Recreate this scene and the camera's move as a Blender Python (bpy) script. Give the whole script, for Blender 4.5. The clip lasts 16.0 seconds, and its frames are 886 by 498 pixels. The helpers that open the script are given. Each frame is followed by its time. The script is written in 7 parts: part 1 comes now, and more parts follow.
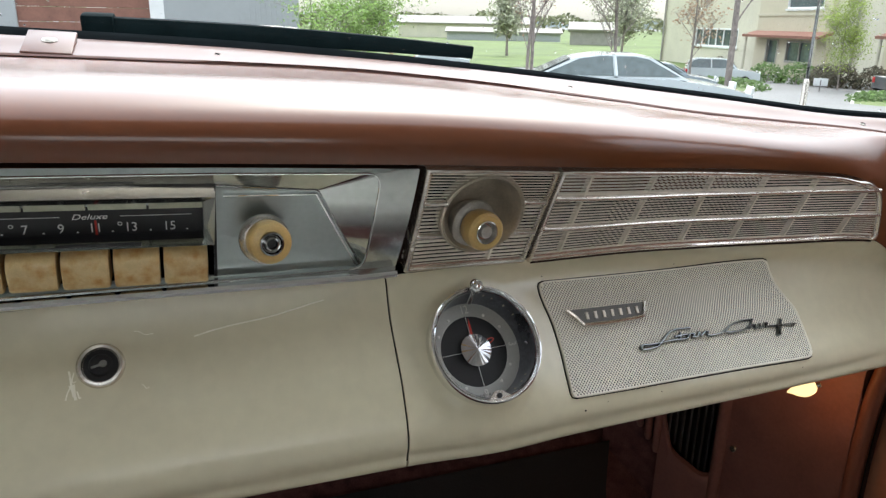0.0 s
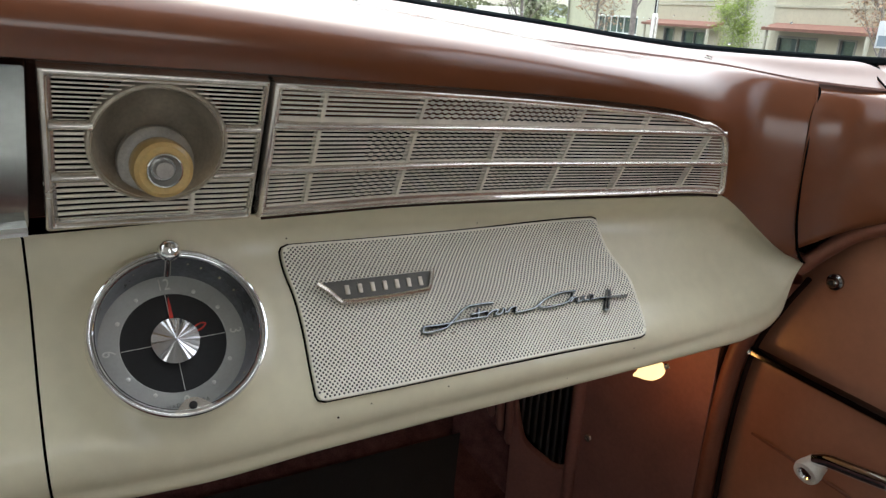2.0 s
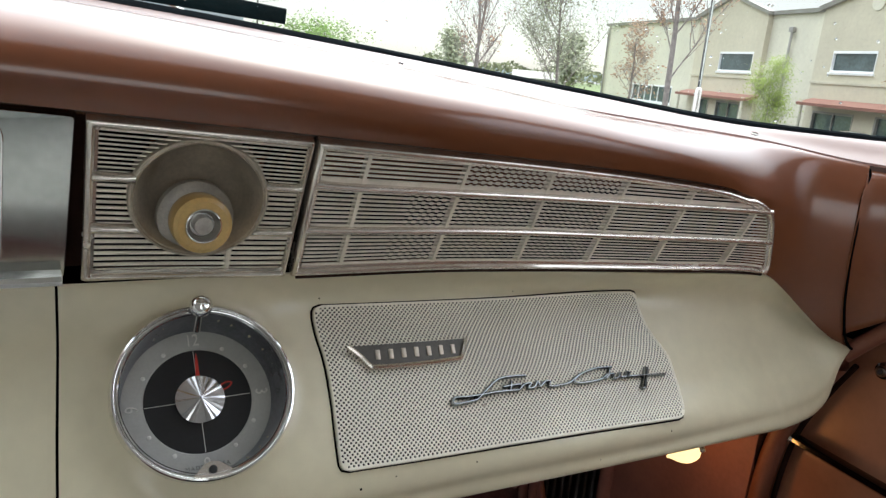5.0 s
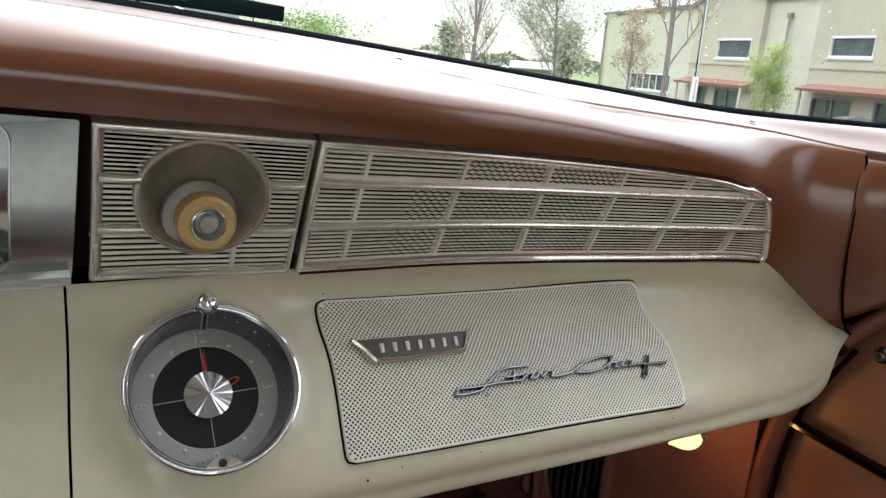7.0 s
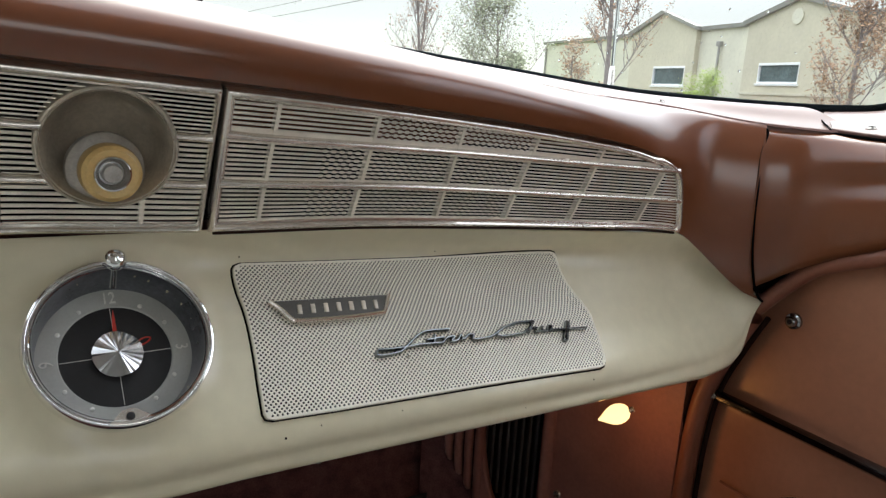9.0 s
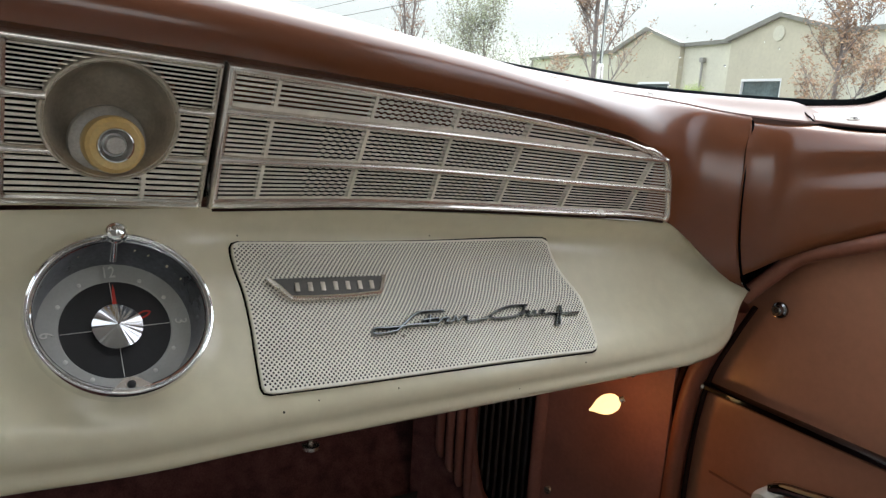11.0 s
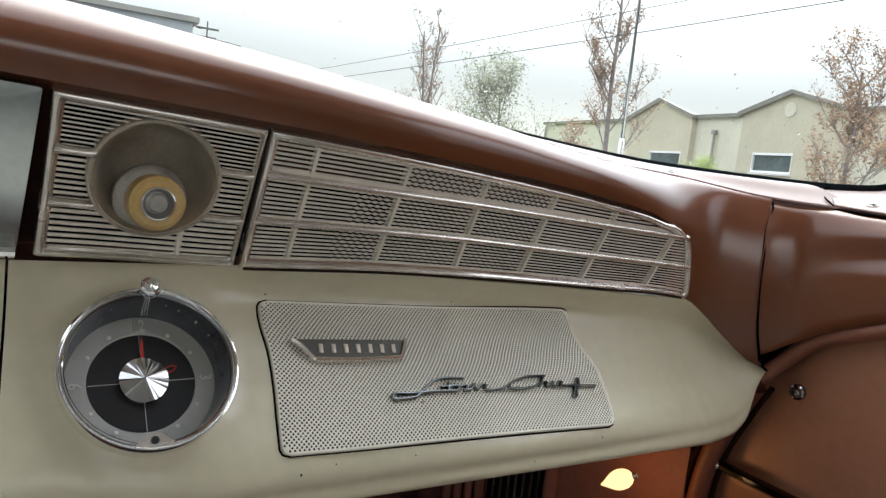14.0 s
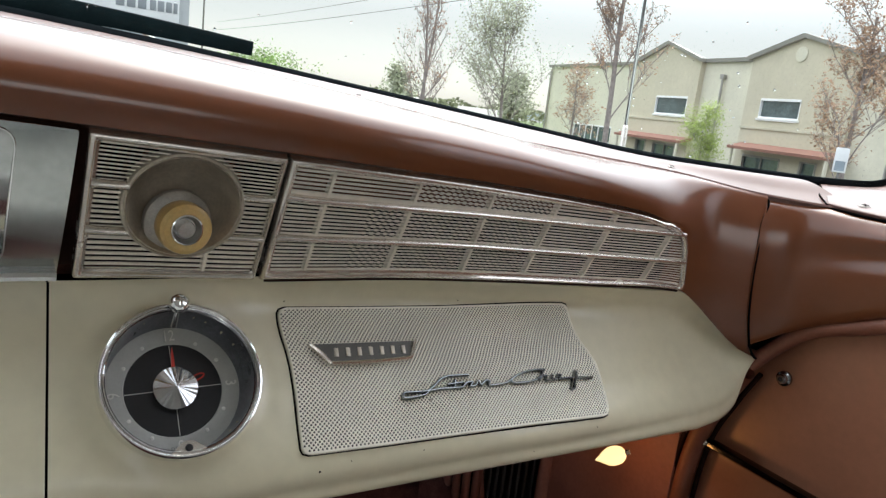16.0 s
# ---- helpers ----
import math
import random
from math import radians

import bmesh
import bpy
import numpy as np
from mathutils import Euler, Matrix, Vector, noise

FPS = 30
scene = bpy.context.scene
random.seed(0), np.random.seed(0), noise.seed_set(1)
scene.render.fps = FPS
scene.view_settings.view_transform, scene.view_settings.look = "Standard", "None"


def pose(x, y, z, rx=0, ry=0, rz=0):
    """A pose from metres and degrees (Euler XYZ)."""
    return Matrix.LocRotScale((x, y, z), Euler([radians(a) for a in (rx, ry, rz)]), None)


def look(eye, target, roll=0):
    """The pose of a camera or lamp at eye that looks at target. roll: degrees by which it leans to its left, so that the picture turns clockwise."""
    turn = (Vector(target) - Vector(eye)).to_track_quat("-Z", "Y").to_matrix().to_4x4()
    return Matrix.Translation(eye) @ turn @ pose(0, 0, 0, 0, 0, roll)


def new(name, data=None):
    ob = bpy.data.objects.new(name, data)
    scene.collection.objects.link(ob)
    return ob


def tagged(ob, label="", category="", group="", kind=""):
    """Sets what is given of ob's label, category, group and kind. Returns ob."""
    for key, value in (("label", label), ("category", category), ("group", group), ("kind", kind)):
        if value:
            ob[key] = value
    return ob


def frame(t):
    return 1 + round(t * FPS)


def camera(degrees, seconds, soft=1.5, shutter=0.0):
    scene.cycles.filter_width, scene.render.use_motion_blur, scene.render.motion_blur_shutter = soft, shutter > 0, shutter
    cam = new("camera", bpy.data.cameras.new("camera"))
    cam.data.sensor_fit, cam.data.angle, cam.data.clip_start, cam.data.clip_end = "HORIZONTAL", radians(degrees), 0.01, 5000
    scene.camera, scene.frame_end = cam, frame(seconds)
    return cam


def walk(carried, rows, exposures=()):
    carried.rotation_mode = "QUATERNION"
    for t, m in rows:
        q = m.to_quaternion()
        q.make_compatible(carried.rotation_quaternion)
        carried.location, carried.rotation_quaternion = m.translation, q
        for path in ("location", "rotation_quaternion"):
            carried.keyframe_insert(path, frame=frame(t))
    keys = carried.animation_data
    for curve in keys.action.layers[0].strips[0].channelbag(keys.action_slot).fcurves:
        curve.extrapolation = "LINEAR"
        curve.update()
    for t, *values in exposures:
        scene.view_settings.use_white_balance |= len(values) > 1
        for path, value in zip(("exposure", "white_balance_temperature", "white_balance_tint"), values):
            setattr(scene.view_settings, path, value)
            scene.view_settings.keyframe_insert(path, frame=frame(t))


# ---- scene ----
cam = camera(64.2, 16.0, soft=1.35)
PATH = [
    (0, (0.036, 0.069, 1.152), (0.692, 1.855, 0.537), 1.1),
    (0.5, (0.08, 0.083, 1.136), (0.864, 1.836, 0.578), -0.2),
    (1, (0.123, 0.099, 1.135), (0.99, 1.817, 0.591), 1.5),
    (1.5, (0.15, 0.131, 1.12), (0.999, 1.821, 0.471), 3.1),
    (2, (0.177, 0.139, 1.099), (1.058, 1.812, 0.447), 2.8),
    (2.5, (0.181, 0.137, 1.102), (1.066, 1.825, 0.497), 3.1),
    (3, (0.177, 0.142, 1.105), (1.047, 1.849, 0.53), 3.7),
    (3.5, (0.173, 0.144, 1.109), (1.015, 1.872, 0.559), 4.3),
    (4, (0.172, 0.15, 1.104), (0.993, 1.9, 0.59), 4.4),
    (4.5, (0.178, 0.151, 1.102), (1.004, 1.899, 0.592), 4.5),
    (4.7, (0.177, 0.151, 1.101), (1.002, 1.902, 0.599), 5.1),
    (6.8, (0.175, 0.148, 1.103), (1.002, 1.891, 0.574), 3.5),
    (7, (0.174, 0.147, 1.103), (0.997, 1.893, 0.579), 4.0),
    (7.5, (0.172, 0.144, 1.099), (1.004, 1.888, 0.585), 3.8),
    (8, (0.177, 0.139, 1.088), (1.052, 1.863, 0.577), 4.1),
    (8.5, (0.186, 0.13, 1.073), (1.127, 1.832, 0.609), 3.6),
    (8.7, (0.186, 0.127, 1.071), (1.14, 1.827, 0.623), 3.4),
    (10.8, (0.177, 0.121, 1.058), (1.129, 1.83, 0.642), 3.7),
    (11, (0.177, 0.118, 1.052), (1.168, 1.809, 0.655), 3.6),
    (11.5, (0.18, 0.119, 1.049), (1.211, 1.797, 0.703), 3.8),
    (12, (0.179, 0.112, 1.045), (1.235, 1.782, 0.731), 4.3),
    (12.5, (0.172, 0.115, 1.058), (1.205, 1.804, 0.772), 5.9),
    (13, (0.171, 0.114, 1.059), (1.179, 1.819, 0.779), 5.8),
    (13.5, (0.166, 0.119, 1.06), (1.157, 1.837, 0.803), 6.0),
    (14, (0.166, 0.119, 1.058), (1.138, 1.85, 0.818), 6.2),
    (14.5, (0.163, 0.12, 1.06), (1.125, 1.859, 0.833), 6.9),
    (15, (0.164, 0.12, 1.059), (1.119, 1.861, 0.819), 7.2),
    (15.5, (0.168, 0.119, 1.054), (1.129, 1.851, 0.781), 7.0),
    (16, (0.151, 0.108, 1.099), (1.12, 1.812, 0.703), 6.8),
]
walk(cam, [(t, look(eye, target, roll)) for t, eye, target, roll in PATH], [(0.0, -0.17), (2.0, -0.10), (8.0, -0.10), (13.0, -0.18), (15.0, -0.25), (16.0, -0.25)])

# ---- light ----
world = bpy.data.worlds.new("overcast_sky")
scene.world = world
world.use_nodes = True
wn, wl = world.node_tree.nodes, world.node_tree.links
sky = wn.new("ShaderNodeTexSky")
sky.sky_type, sky.sun_disc = "NISHITA", False
sky.sun_elevation, sky.sun_rotation = radians(55), radians(35)
sky.air_density, sky.dust_density, sky.ozone_density = 1.0, 1.4, 1.0
pale = wn.new("ShaderNodeHueSaturation")
pale.inputs["Saturation"].default_value = 0.28
wl.new(sky.outputs[0], pale.inputs["Color"])
# an overcast sky is about three times as bright overhead as at the horizon
way = wn.new("ShaderNodeTexCoord")
axes = wn.new("ShaderNodeSeparateXYZ")
lift = wn.new("ShaderNodeMapRange")
lift.inputs[1].default_value, lift.inputs[2].default_value, lift.inputs[3].default_value, lift.inputs[4].default_value = 0.11, 0.55, 0.95, 7.0
lift.interpolation_type = "SMOOTHSTEP"
dome = wn.new("ShaderNodeVectorMath")
dome.operation = "SCALE"
wl.new(way.outputs["Generated"], axes.inputs[0]), wl.new(axes.outputs["Z"], lift.inputs[0])
haze = wn.new("ShaderNodeMapRange")
haze.inputs[1].default_value, haze.inputs[2].default_value, haze.inputs[3].default_value, haze.inputs[4].default_value = 0.0, 0.11, 1.32, 0.95
both = wn.new("ShaderNodeMath")
both.operation = "MAXIMUM"
wl.new(axes.outputs["Z"], haze.inputs[0]), wl.new(haze.outputs[0], both.inputs[0]), wl.new(lift.outputs[0], both.inputs[1])
wl.new(pale.outputs[0], dome.inputs[0]), wl.new(both.outputs[0], dome.inputs["Scale"])
wl.new(dome.outputs[0], wn["Background"].inputs["Color"])
wn["Background"].inputs["Strength"].default_value = 0.15

sun = new("sun", bpy.data.lights.new("sun", "SUN"))
sun.data.energy, sun.data.angle, sun.data.color = 0.3, radians(40), (1.0, 0.96, 0.9)
sun.matrix_world = look((10, 14, 25), (0, 0, 0))
sun["kind"] = "structure"
bulb_light = new("courtesy_bulb_light", bpy.data.lights.new("courtesy_bulb_light", "POINT"))
bulb_light.data.energy, bulb_light.data.color, bulb_light.data.shadow_soft_size = 0.085, (1.0, 0.44, 0.12), 0.010
bulb_light.location = (0.612, 0.560, 0.789)


# fill lamp added in the unseen rear window opening to brighten the dash
rear = bpy.data.lights.new("rear_fill_light", "AREA")
rear.shape, rear.size, rear.size_y, rear.energy, rear.color = "RECTANGLE", 1.30, 0.46, 5.2, (0.96, 0.99, 1.0)
rear_ob = new("rear_fill_light", rear)
rear_ob.matrix_world = look((0.20, -1.74, 1.23), (0.22, 0.5, 1.0))
rear_ob["kind"] = "structure"


# ---- materials ----
def mat(name, base, rough=0.5, metal=0.0, vary=0.12, scale=30.0, bump=0.0, bscale=400.0, coat=0.0, spec=0.5, tint=None, island=0.0, coat_rough=0.04, coat_ior=1.5, patch=None):
    """Principled surface with mottling at two scales, a fine bump and a little uneven gloss."""
    m = bpy.data.materials.new(name)
    m.use_nodes = True
    n, l = m.node_tree.nodes, m.node_tree.links
    p = n["Principled BSDF"]
    co = n.new("ShaderNodeTexCoord")
    mixes = None
    for k, (sc, amt) in enumerate(((scale, vary), (scale * 9.0, vary * 0.6))):
        tex = n.new("ShaderNodeTexNoise")
        tex.inputs["Scale"].default_value, tex.inputs["Detail"].default_value = sc, 5.0
        l.new(co.outputs["Object"], tex.inputs["Vector"])
        mr = n.new("ShaderNodeMapRange")
        mr.inputs[1].default_value, mr.inputs[2].default_value = 0.3, 0.7
        mr.inputs[3].default_value, mr.inputs[4].default_value = 1 - amt, 1 + amt
        l.new(tex.outputs[0], mr.inputs[0])
        if mixes is None:
            mixes = mr.outputs[0]
            low = tex.outputs[0]
        else:
            mul = n.new("ShaderNodeMath")
            mul.operation = "MULTIPLY"
            l.new(mixes, mul.inputs[0]), l.new(mr.outputs[0], mul.inputs[1])
            mixes = mul.outputs[0]
    if island:
        g = n.new("ShaderNodeNewGeometry")
        mr = n.new("ShaderNodeMapRange")
        mr.inputs[3].default_value, mr.inputs[4].default_value = 1 - island, 1 + island
        l.new(g.outputs["Random Per Island"], mr.inputs[0])
        mul = n.new("ShaderNodeMath")
        mul.operation = "MULTIPLY"
        l.new(mixes, mul.inputs[0]), l.new(mr.outputs[0], mul.inputs[1])
        mixes = mul.outputs[0]
    col = n.new("ShaderNodeMix")
    col.data_type = "RGBA"
    col.inputs[6].default_value = (*base, 1)
    col.inputs[7].default_value = (*(tint or base), 1)
    if patch:
        pr = n.new("ShaderNodeMapRange")
        pr.inputs[1].default_value, pr.inputs[2].default_value = patch
        l.new(low, pr.inputs[0]), l.new(pr.outputs[0], col.inputs[0])
    else:
        l.new(low, col.inputs[0])
    hsv = n.new("ShaderNodeHueSaturation")
    l.new(col.outputs[2], hsv.inputs["Color"]), l.new(mixes, hsv.inputs["Value"])
    l.new(hsv.outputs[0], p.inputs["Base Color"])
    rr = n.new("ShaderNodeMapRange")
    rr.inputs[3].default_value, rr.inputs[4].default_value = rough * 0.85, min(1.0, rough * 1.2)
    l.new(low, rr.inputs[0]), l.new(rr.outputs[0], p.inputs["Roughness"])
    p.inputs["Metallic"].default_value = metal
    p.inputs["Specular IOR Level"].default_value = spec
    p.inputs["Coat Weight"].default_value, p.inputs["Coat Roughness"].default_value = coat, coat_rough
    p.inputs["Coat IOR"].default_value = coat_ior
    if bump:
        t2 = n.new("ShaderNodeTexNoise")
        t2.inputs["Scale"].default_value, t2.inputs["Detail"].default_value = bscale, 3.0
        l.new(co.outputs["Object"], t2.inputs["Vector"])
        b = n.new("ShaderNodeBump")
        b.inputs["Strength"].default_value, b.inputs["Distance"].default_value = bump, 0.4 / bscale
        l.new(t2.outputs[0], b.inputs["Height"]), l.new(b.outputs[0], p.inputs["Normal"])
    return m


def glow(name, color, strength):
    m = bpy.data.materials.new(name)
    m.use_nodes = True
    p = m.node_tree.nodes["Principled BSDF"]
    p.inputs["Base Color"].default_value = (*color, 1)
    p.inputs["Emission Color"].default_value = (*color, 1)
    p.inputs["Emission Strength"].default_value = strength
    return m


def pane_mat(name, tint=(1, 1, 1)):
    """Thin clear glass: see-through, with a glossy reflection that grows at grazing angles."""
    m = bpy.data.materials.new(name)
    m.use_nodes = True
    n, l = m.node_tree.nodes, m.node_tree.links
    tr, gl, mx, fr = (n.new("ShaderNode" + k) for k in ("BsdfTransparent", "BsdfGlossy", "MixShader", "Fresnel"))
    tr.inputs[0].default_value = (*tint, 1)
    gl.inputs["Roughness"].default_value = 0.01
    fr.inputs[0].default_value = 1.16
    l.new(fr.outputs[0], mx.inputs[0]), l.new(tr.outputs[0], mx.inputs[1]), l.new(gl.outputs[0], mx.inputs[2])
    l.new(mx.outputs[0], n["Material Output"].inputs["Surface"])
    return m


M = {
    "copper": mat("copper_paint", (0.145, 0.046, 0.0175), 0.50, 0.0, 0.05, 9, 0.010, 900, coat=1.0, coat_rough=0.17, coat_ior=1.5, spec=0.1),
    "cream": mat("cream_paint", (0.71, 0.64, 0.46), 0.36, 0.0, 0.05, 12, 0.015, 700, coat=0.5, tint=(0.66, 0.605, 0.43), coat_rough=0.12),
    "speaker": mat("speaker_enamel", (0.93, 0.885, 0.75), 0.45, 0.0, 0.06, 25, 0.03, 900),
    "chrome": mat("chrome", (0.86, 0.86, 0.85), 0.08, 1.0, 0.05, 60),
    "worn_chrome": mat("worn_pot_metal", (0.74, 0.69, 0.625), 0.25, 0.88, 0.10, 90, 0.012, 700),
    "slat": mat("satin_nickel_slat", (0.84, 0.76, 0.66), 0.42, 0.25, 0.08, 120, 0.02, 900),
    "cup": mat("stained_cup_metal", (0.50, 0.44, 0.355), 0.30, 0.5, 0.16, 60, 0.04, 700),
    "collar": mat("cloudy_steel", (0.40, 0.375, 0.335), 0.45, 0.3, 0.16, 110, 0.03, 700),
    "script": mat("dark_script_chrome", (0.22, 0.235, 0.235), 0.14, 1.0, 0.1, 120),
    # grey of unseen seat and walls, set by chrome reflections and bounce
    "cabin_grey": mat("unseen_cabin_grey", (0.41, 0.415, 0.40), 0.5, 0.0, 0.06, 10, 0.1, 500),
    "dark_chrome": mat("dark_chrome", (0.30, 0.30, 0.30), 0.10, 1.0, 0.05, 60, coat=0.6),
    # dark brown for joints and for shade coloured into narrow gaps
    "gap_shade": mat("dark_joint_and_shade", (0.022, 0.009, 0.006), 0.8, 0.0, 0.2, 40, spec=0.1),
    "satin_frame": mat("satin_chrome_frame", (0.54, 0.56, 0.54), 0.16, 0.97, 0.10, 25, 0.006, 900),
    "brushed": mat("brushed_steel", (0.46, 0.51, 0.50), 0.36, 0.97, 0.05, 40, 0.008, 1500),
    "black": mat("black_enamel", (0.012, 0.012, 0.013), 0.35, 0.0, 0.2, 40),
    # near black put in for shade in recesses; also joints and paint chips
    "void": mat("black_shade_joint_chip", (0.0025, 0.0025, 0.0025), 0.95, 0.0, 0.2, 40, spec=0.0),
    "dial_grey": mat("grey_dial_enamel", (0.50, 0.50, 0.465), 0.45, 0.2, 0.06, 80),
    "dial_num": mat("silver_numerals", (0.78, 0.77, 0.72), 0.35, 0.5, 0.08, 90),
    "red": mat("red_enamel", (0.55, 0.035, 0.02), 0.4, 0.0, 0.08, 60),
    "hub": mat("spun_aluminium", (0.60, 0.60, 0.61), 0.12, 1.0, 0.03, 50),
    "ivory": mat("aged_ivory_plastic", (0.66, 0.50, 0.22), 0.35, 0.0, 0.12, 70, 0.03, 500, coat=0.3, tint=(0.52, 0.30, 0.08)),
    "button": mat("amber_button_plastic", (0.68, 0.51, 0.25), 0.4, 0.0, 0.10, 130, 0.03, 500, coat=0.3, tint=(0.46, 0.23, 0.06), patch=(0.45, 0.72)),
    "white_num": mat("white_print", (0.75, 0.75, 0.72), 0.5, 0.0, 0.05, 60),
    "rubber": mat("black_rubber", (0.008, 0.010, 0.011), 0.6, 0.0, 0.2, 60, 0.05, 300, spec=0.0),
    "wiper": mat("weathered_rubber", (0.005, 0.010, 0.011), 0.6, 0.0, 0.25, 50, 0.05, 400, spec=0.02),
    "vinyl": mat("copper_vinyl", (0.35, 0.15, 0.085), 0.42, 0.0, 0.08, 18, 0.10, 1100, coat=0.15, coat_rough=0.3),
    "windlace": mat("brown_windlace", (0.20, 0.07, 0.04), 0.5, 0.0, 0.1, 40, 0.1, 900),
    "kick": mat("pink_kick_board", (0.235, 0.10, 0.080), 0.6, 0.0, 0.12, 25, 0.08, 500),
    "carpet": mat("dark_rose_carpet", (0.125, 0.054, 0.050), 0.95, 0.0, 0.35, 60, 0.8, 700, spec=0.1),
    "floor_rubber": mat("black_floor_mat", (0.014, 0.013, 0.013), 0.7, 0.0, 0.3, 60, 0.3, 500),
    "headliner": mat("pale_headliner", (0.60, 0.60, 0.56), 0.9, 0.0, 0.05, 20, 0.2, 500),
    "trim_paint": mat("copper_trim_paint", (0.145, 0.074, 0.058), 0.45, 0.0, 0.05, 14, 0.02, 900, coat=0.5, coat_rough=0.25, coat_ior=1.45, spec=0.2),
    "bulb": glow("lit_bulb", (1.0, 0.74, 0.36), 1.6),
    "glass": pane_mat("clear_glass", (0.93, 0.97, 0.95)),
    "asphalt": mat("wet_asphalt", (0.13, 0.13, 0.13), 0.6, 0.0, 0.2, 0.4, 0.3, 40),
    "grass": mat("spring_grass", (0.10, 0.155, 0.035), 0.9, 0.0, 0.3, 0.15, 0.6, 20, tint=(0.12, 0.155, 0.05)),
    "kerb": mat("concrete_kerb", (0.42, 0.41, 0.38), 0.8, 0.0, 0.15, 2.0, 0.2, 40),
    "stucco": mat("cream_stucco", (0.64, 0.605, 0.48), 0.9, 0.0, 0.07, 0.4, 0.4, 30),
    "stucco_dark": mat("tan_stucco", (0.55, 0.50, 0.375), 0.9, 0.0, 0.07, 0.4, 0.4, 30),
    "cornice": mat("taupe_cornice", (0.33, 0.315, 0.28), 0.7, 0.0, 0.1, 1.0),
    "awning": mat("terracotta_awning", (0.32, 0.155, 0.115), 0.6, 0.0, 0.12, 2.0, 0.2, 20),
    # base lifted to grey-green to paint in reflected sky
    "dark_pane": mat("dark_glass_with_sky", (0.085, 0.115, 0.115), 0.08, 0.0, 0.3, 0.6, spec=0.8),
    "white_frame": mat("white_window_frame", (0.84, 0.84, 0.82), 0.5, 0.0, 0.05, 2.0),
    "bark": mat("grey_brown_bark", (0.28, 0.24, 0.215), 0.9, 0.0, 0.3, 6, 0.6, 30),
    "leaf_red": mat("red_bud_leaves", (0.40, 0.225, 0.15), 0.7, 0.0, 0.2, 2, island=0.3, tint=(0.34, 0.25, 0.14)),
    "leaf_pale": mat("pale_blossom_leaves", (0.46, 0.46, 0.34), 0.7, 0.0, 0.2, 2, island=0.4, tint=(0.27, 0.31, 0.18)),
    "leaf_green": mat("fresh_green_leaves", (0.19, 0.31, 0.06), 0.6, 0.0, 0.2, 2, island=0.4),
    "leaf_lime": mat("lime_green_leaves", (0.28, 0.36, 0.07), 0.6, 0.0, 0.2, 2, island=0.3),
    "leaf_dark": mat("dark_shrub_leaves", (0.05, 0.075, 0.03), 0.7, 0.0, 0.2, 2, island=0.4, tint=(0.09, 0.05, 0.035)),
    "leaf_shrub": mat("green_shrub_leaves", (0.09, 0.16, 0.035), 0.7, 0.0, 0.2, 2, island=0.4),
    "metal_panel": mat("grey_steel_siding", (0.42, 0.44, 0.44), 0.5, 0.2, 0.05, 0.5, 0.1, 8),
    "brick_door": mat("red_brown_overhead_door", (0.26, 0.12, 0.085), 0.6, 0.0, 0.15, 1.5, 0.2, 20),
    "pole": mat("weathered_pole", (0.16, 0.15, 0.14), 0.8, 0.0, 0.2, 3),
    "car_white": mat("white_car_paint", (0.58, 0.63, 0.64), 0.25, 0.0, 0.03, 1.0, coat=1.0),
    "car_black": mat("black_car_paint", (0.02, 0.022, 0.027), 0.3, 0.0, 0.05, 1.0, coat=0.9),
    "car_blue": mat("blue_grey_car_paint", (0.30, 0.36, 0.40), 0.25, 0.2, 0.05, 1.0, coat=1.0),
    "tyre": mat("tyre_rubber", (0.02, 0.02, 0.02), 0.8, 0.0, 0.2, 8),
    "tail": mat("red_tail_lamp", (0.45, 0.02, 0.02), 0.2, 0.0, 0.1, 8),
    "rim": mat("alloy_rim", (0.78, 0.78, 0.77), 0.35, 0.3, 0.1, 8),
    # distance haze is put into this pale blue base
    "hill": mat("haze_coloured_hill", (0.52, 0.60, 0.66), 1.0, 0.0, 0.06, 0.01, spec=0.0),
    "far_wood": mat("far_woods", (0.16, 0.17, 0.10), 1.0, 0.0, 0.25, 0.05, spec=0.0, island=0.4),
    "sign": mat("white_sign", (0.70, 0.71, 0.70), 0.5, 0.0, 0.05, 2.0),
    "sign_grey": mat("grey_sign_letters", (0.22, 0.24, 0.25), 0.5, 0.0, 0.05, 2.0),
    "sign_orange": mat("orange_sign_mark", (0.70, 0.27, 0.05), 0.5, 0.0, 0.05, 2.0),
    "ink": mat("stamped_glass_print", (0.16, 0.16, 0.15), 0.6, 0.0, 0.05, 60),
}


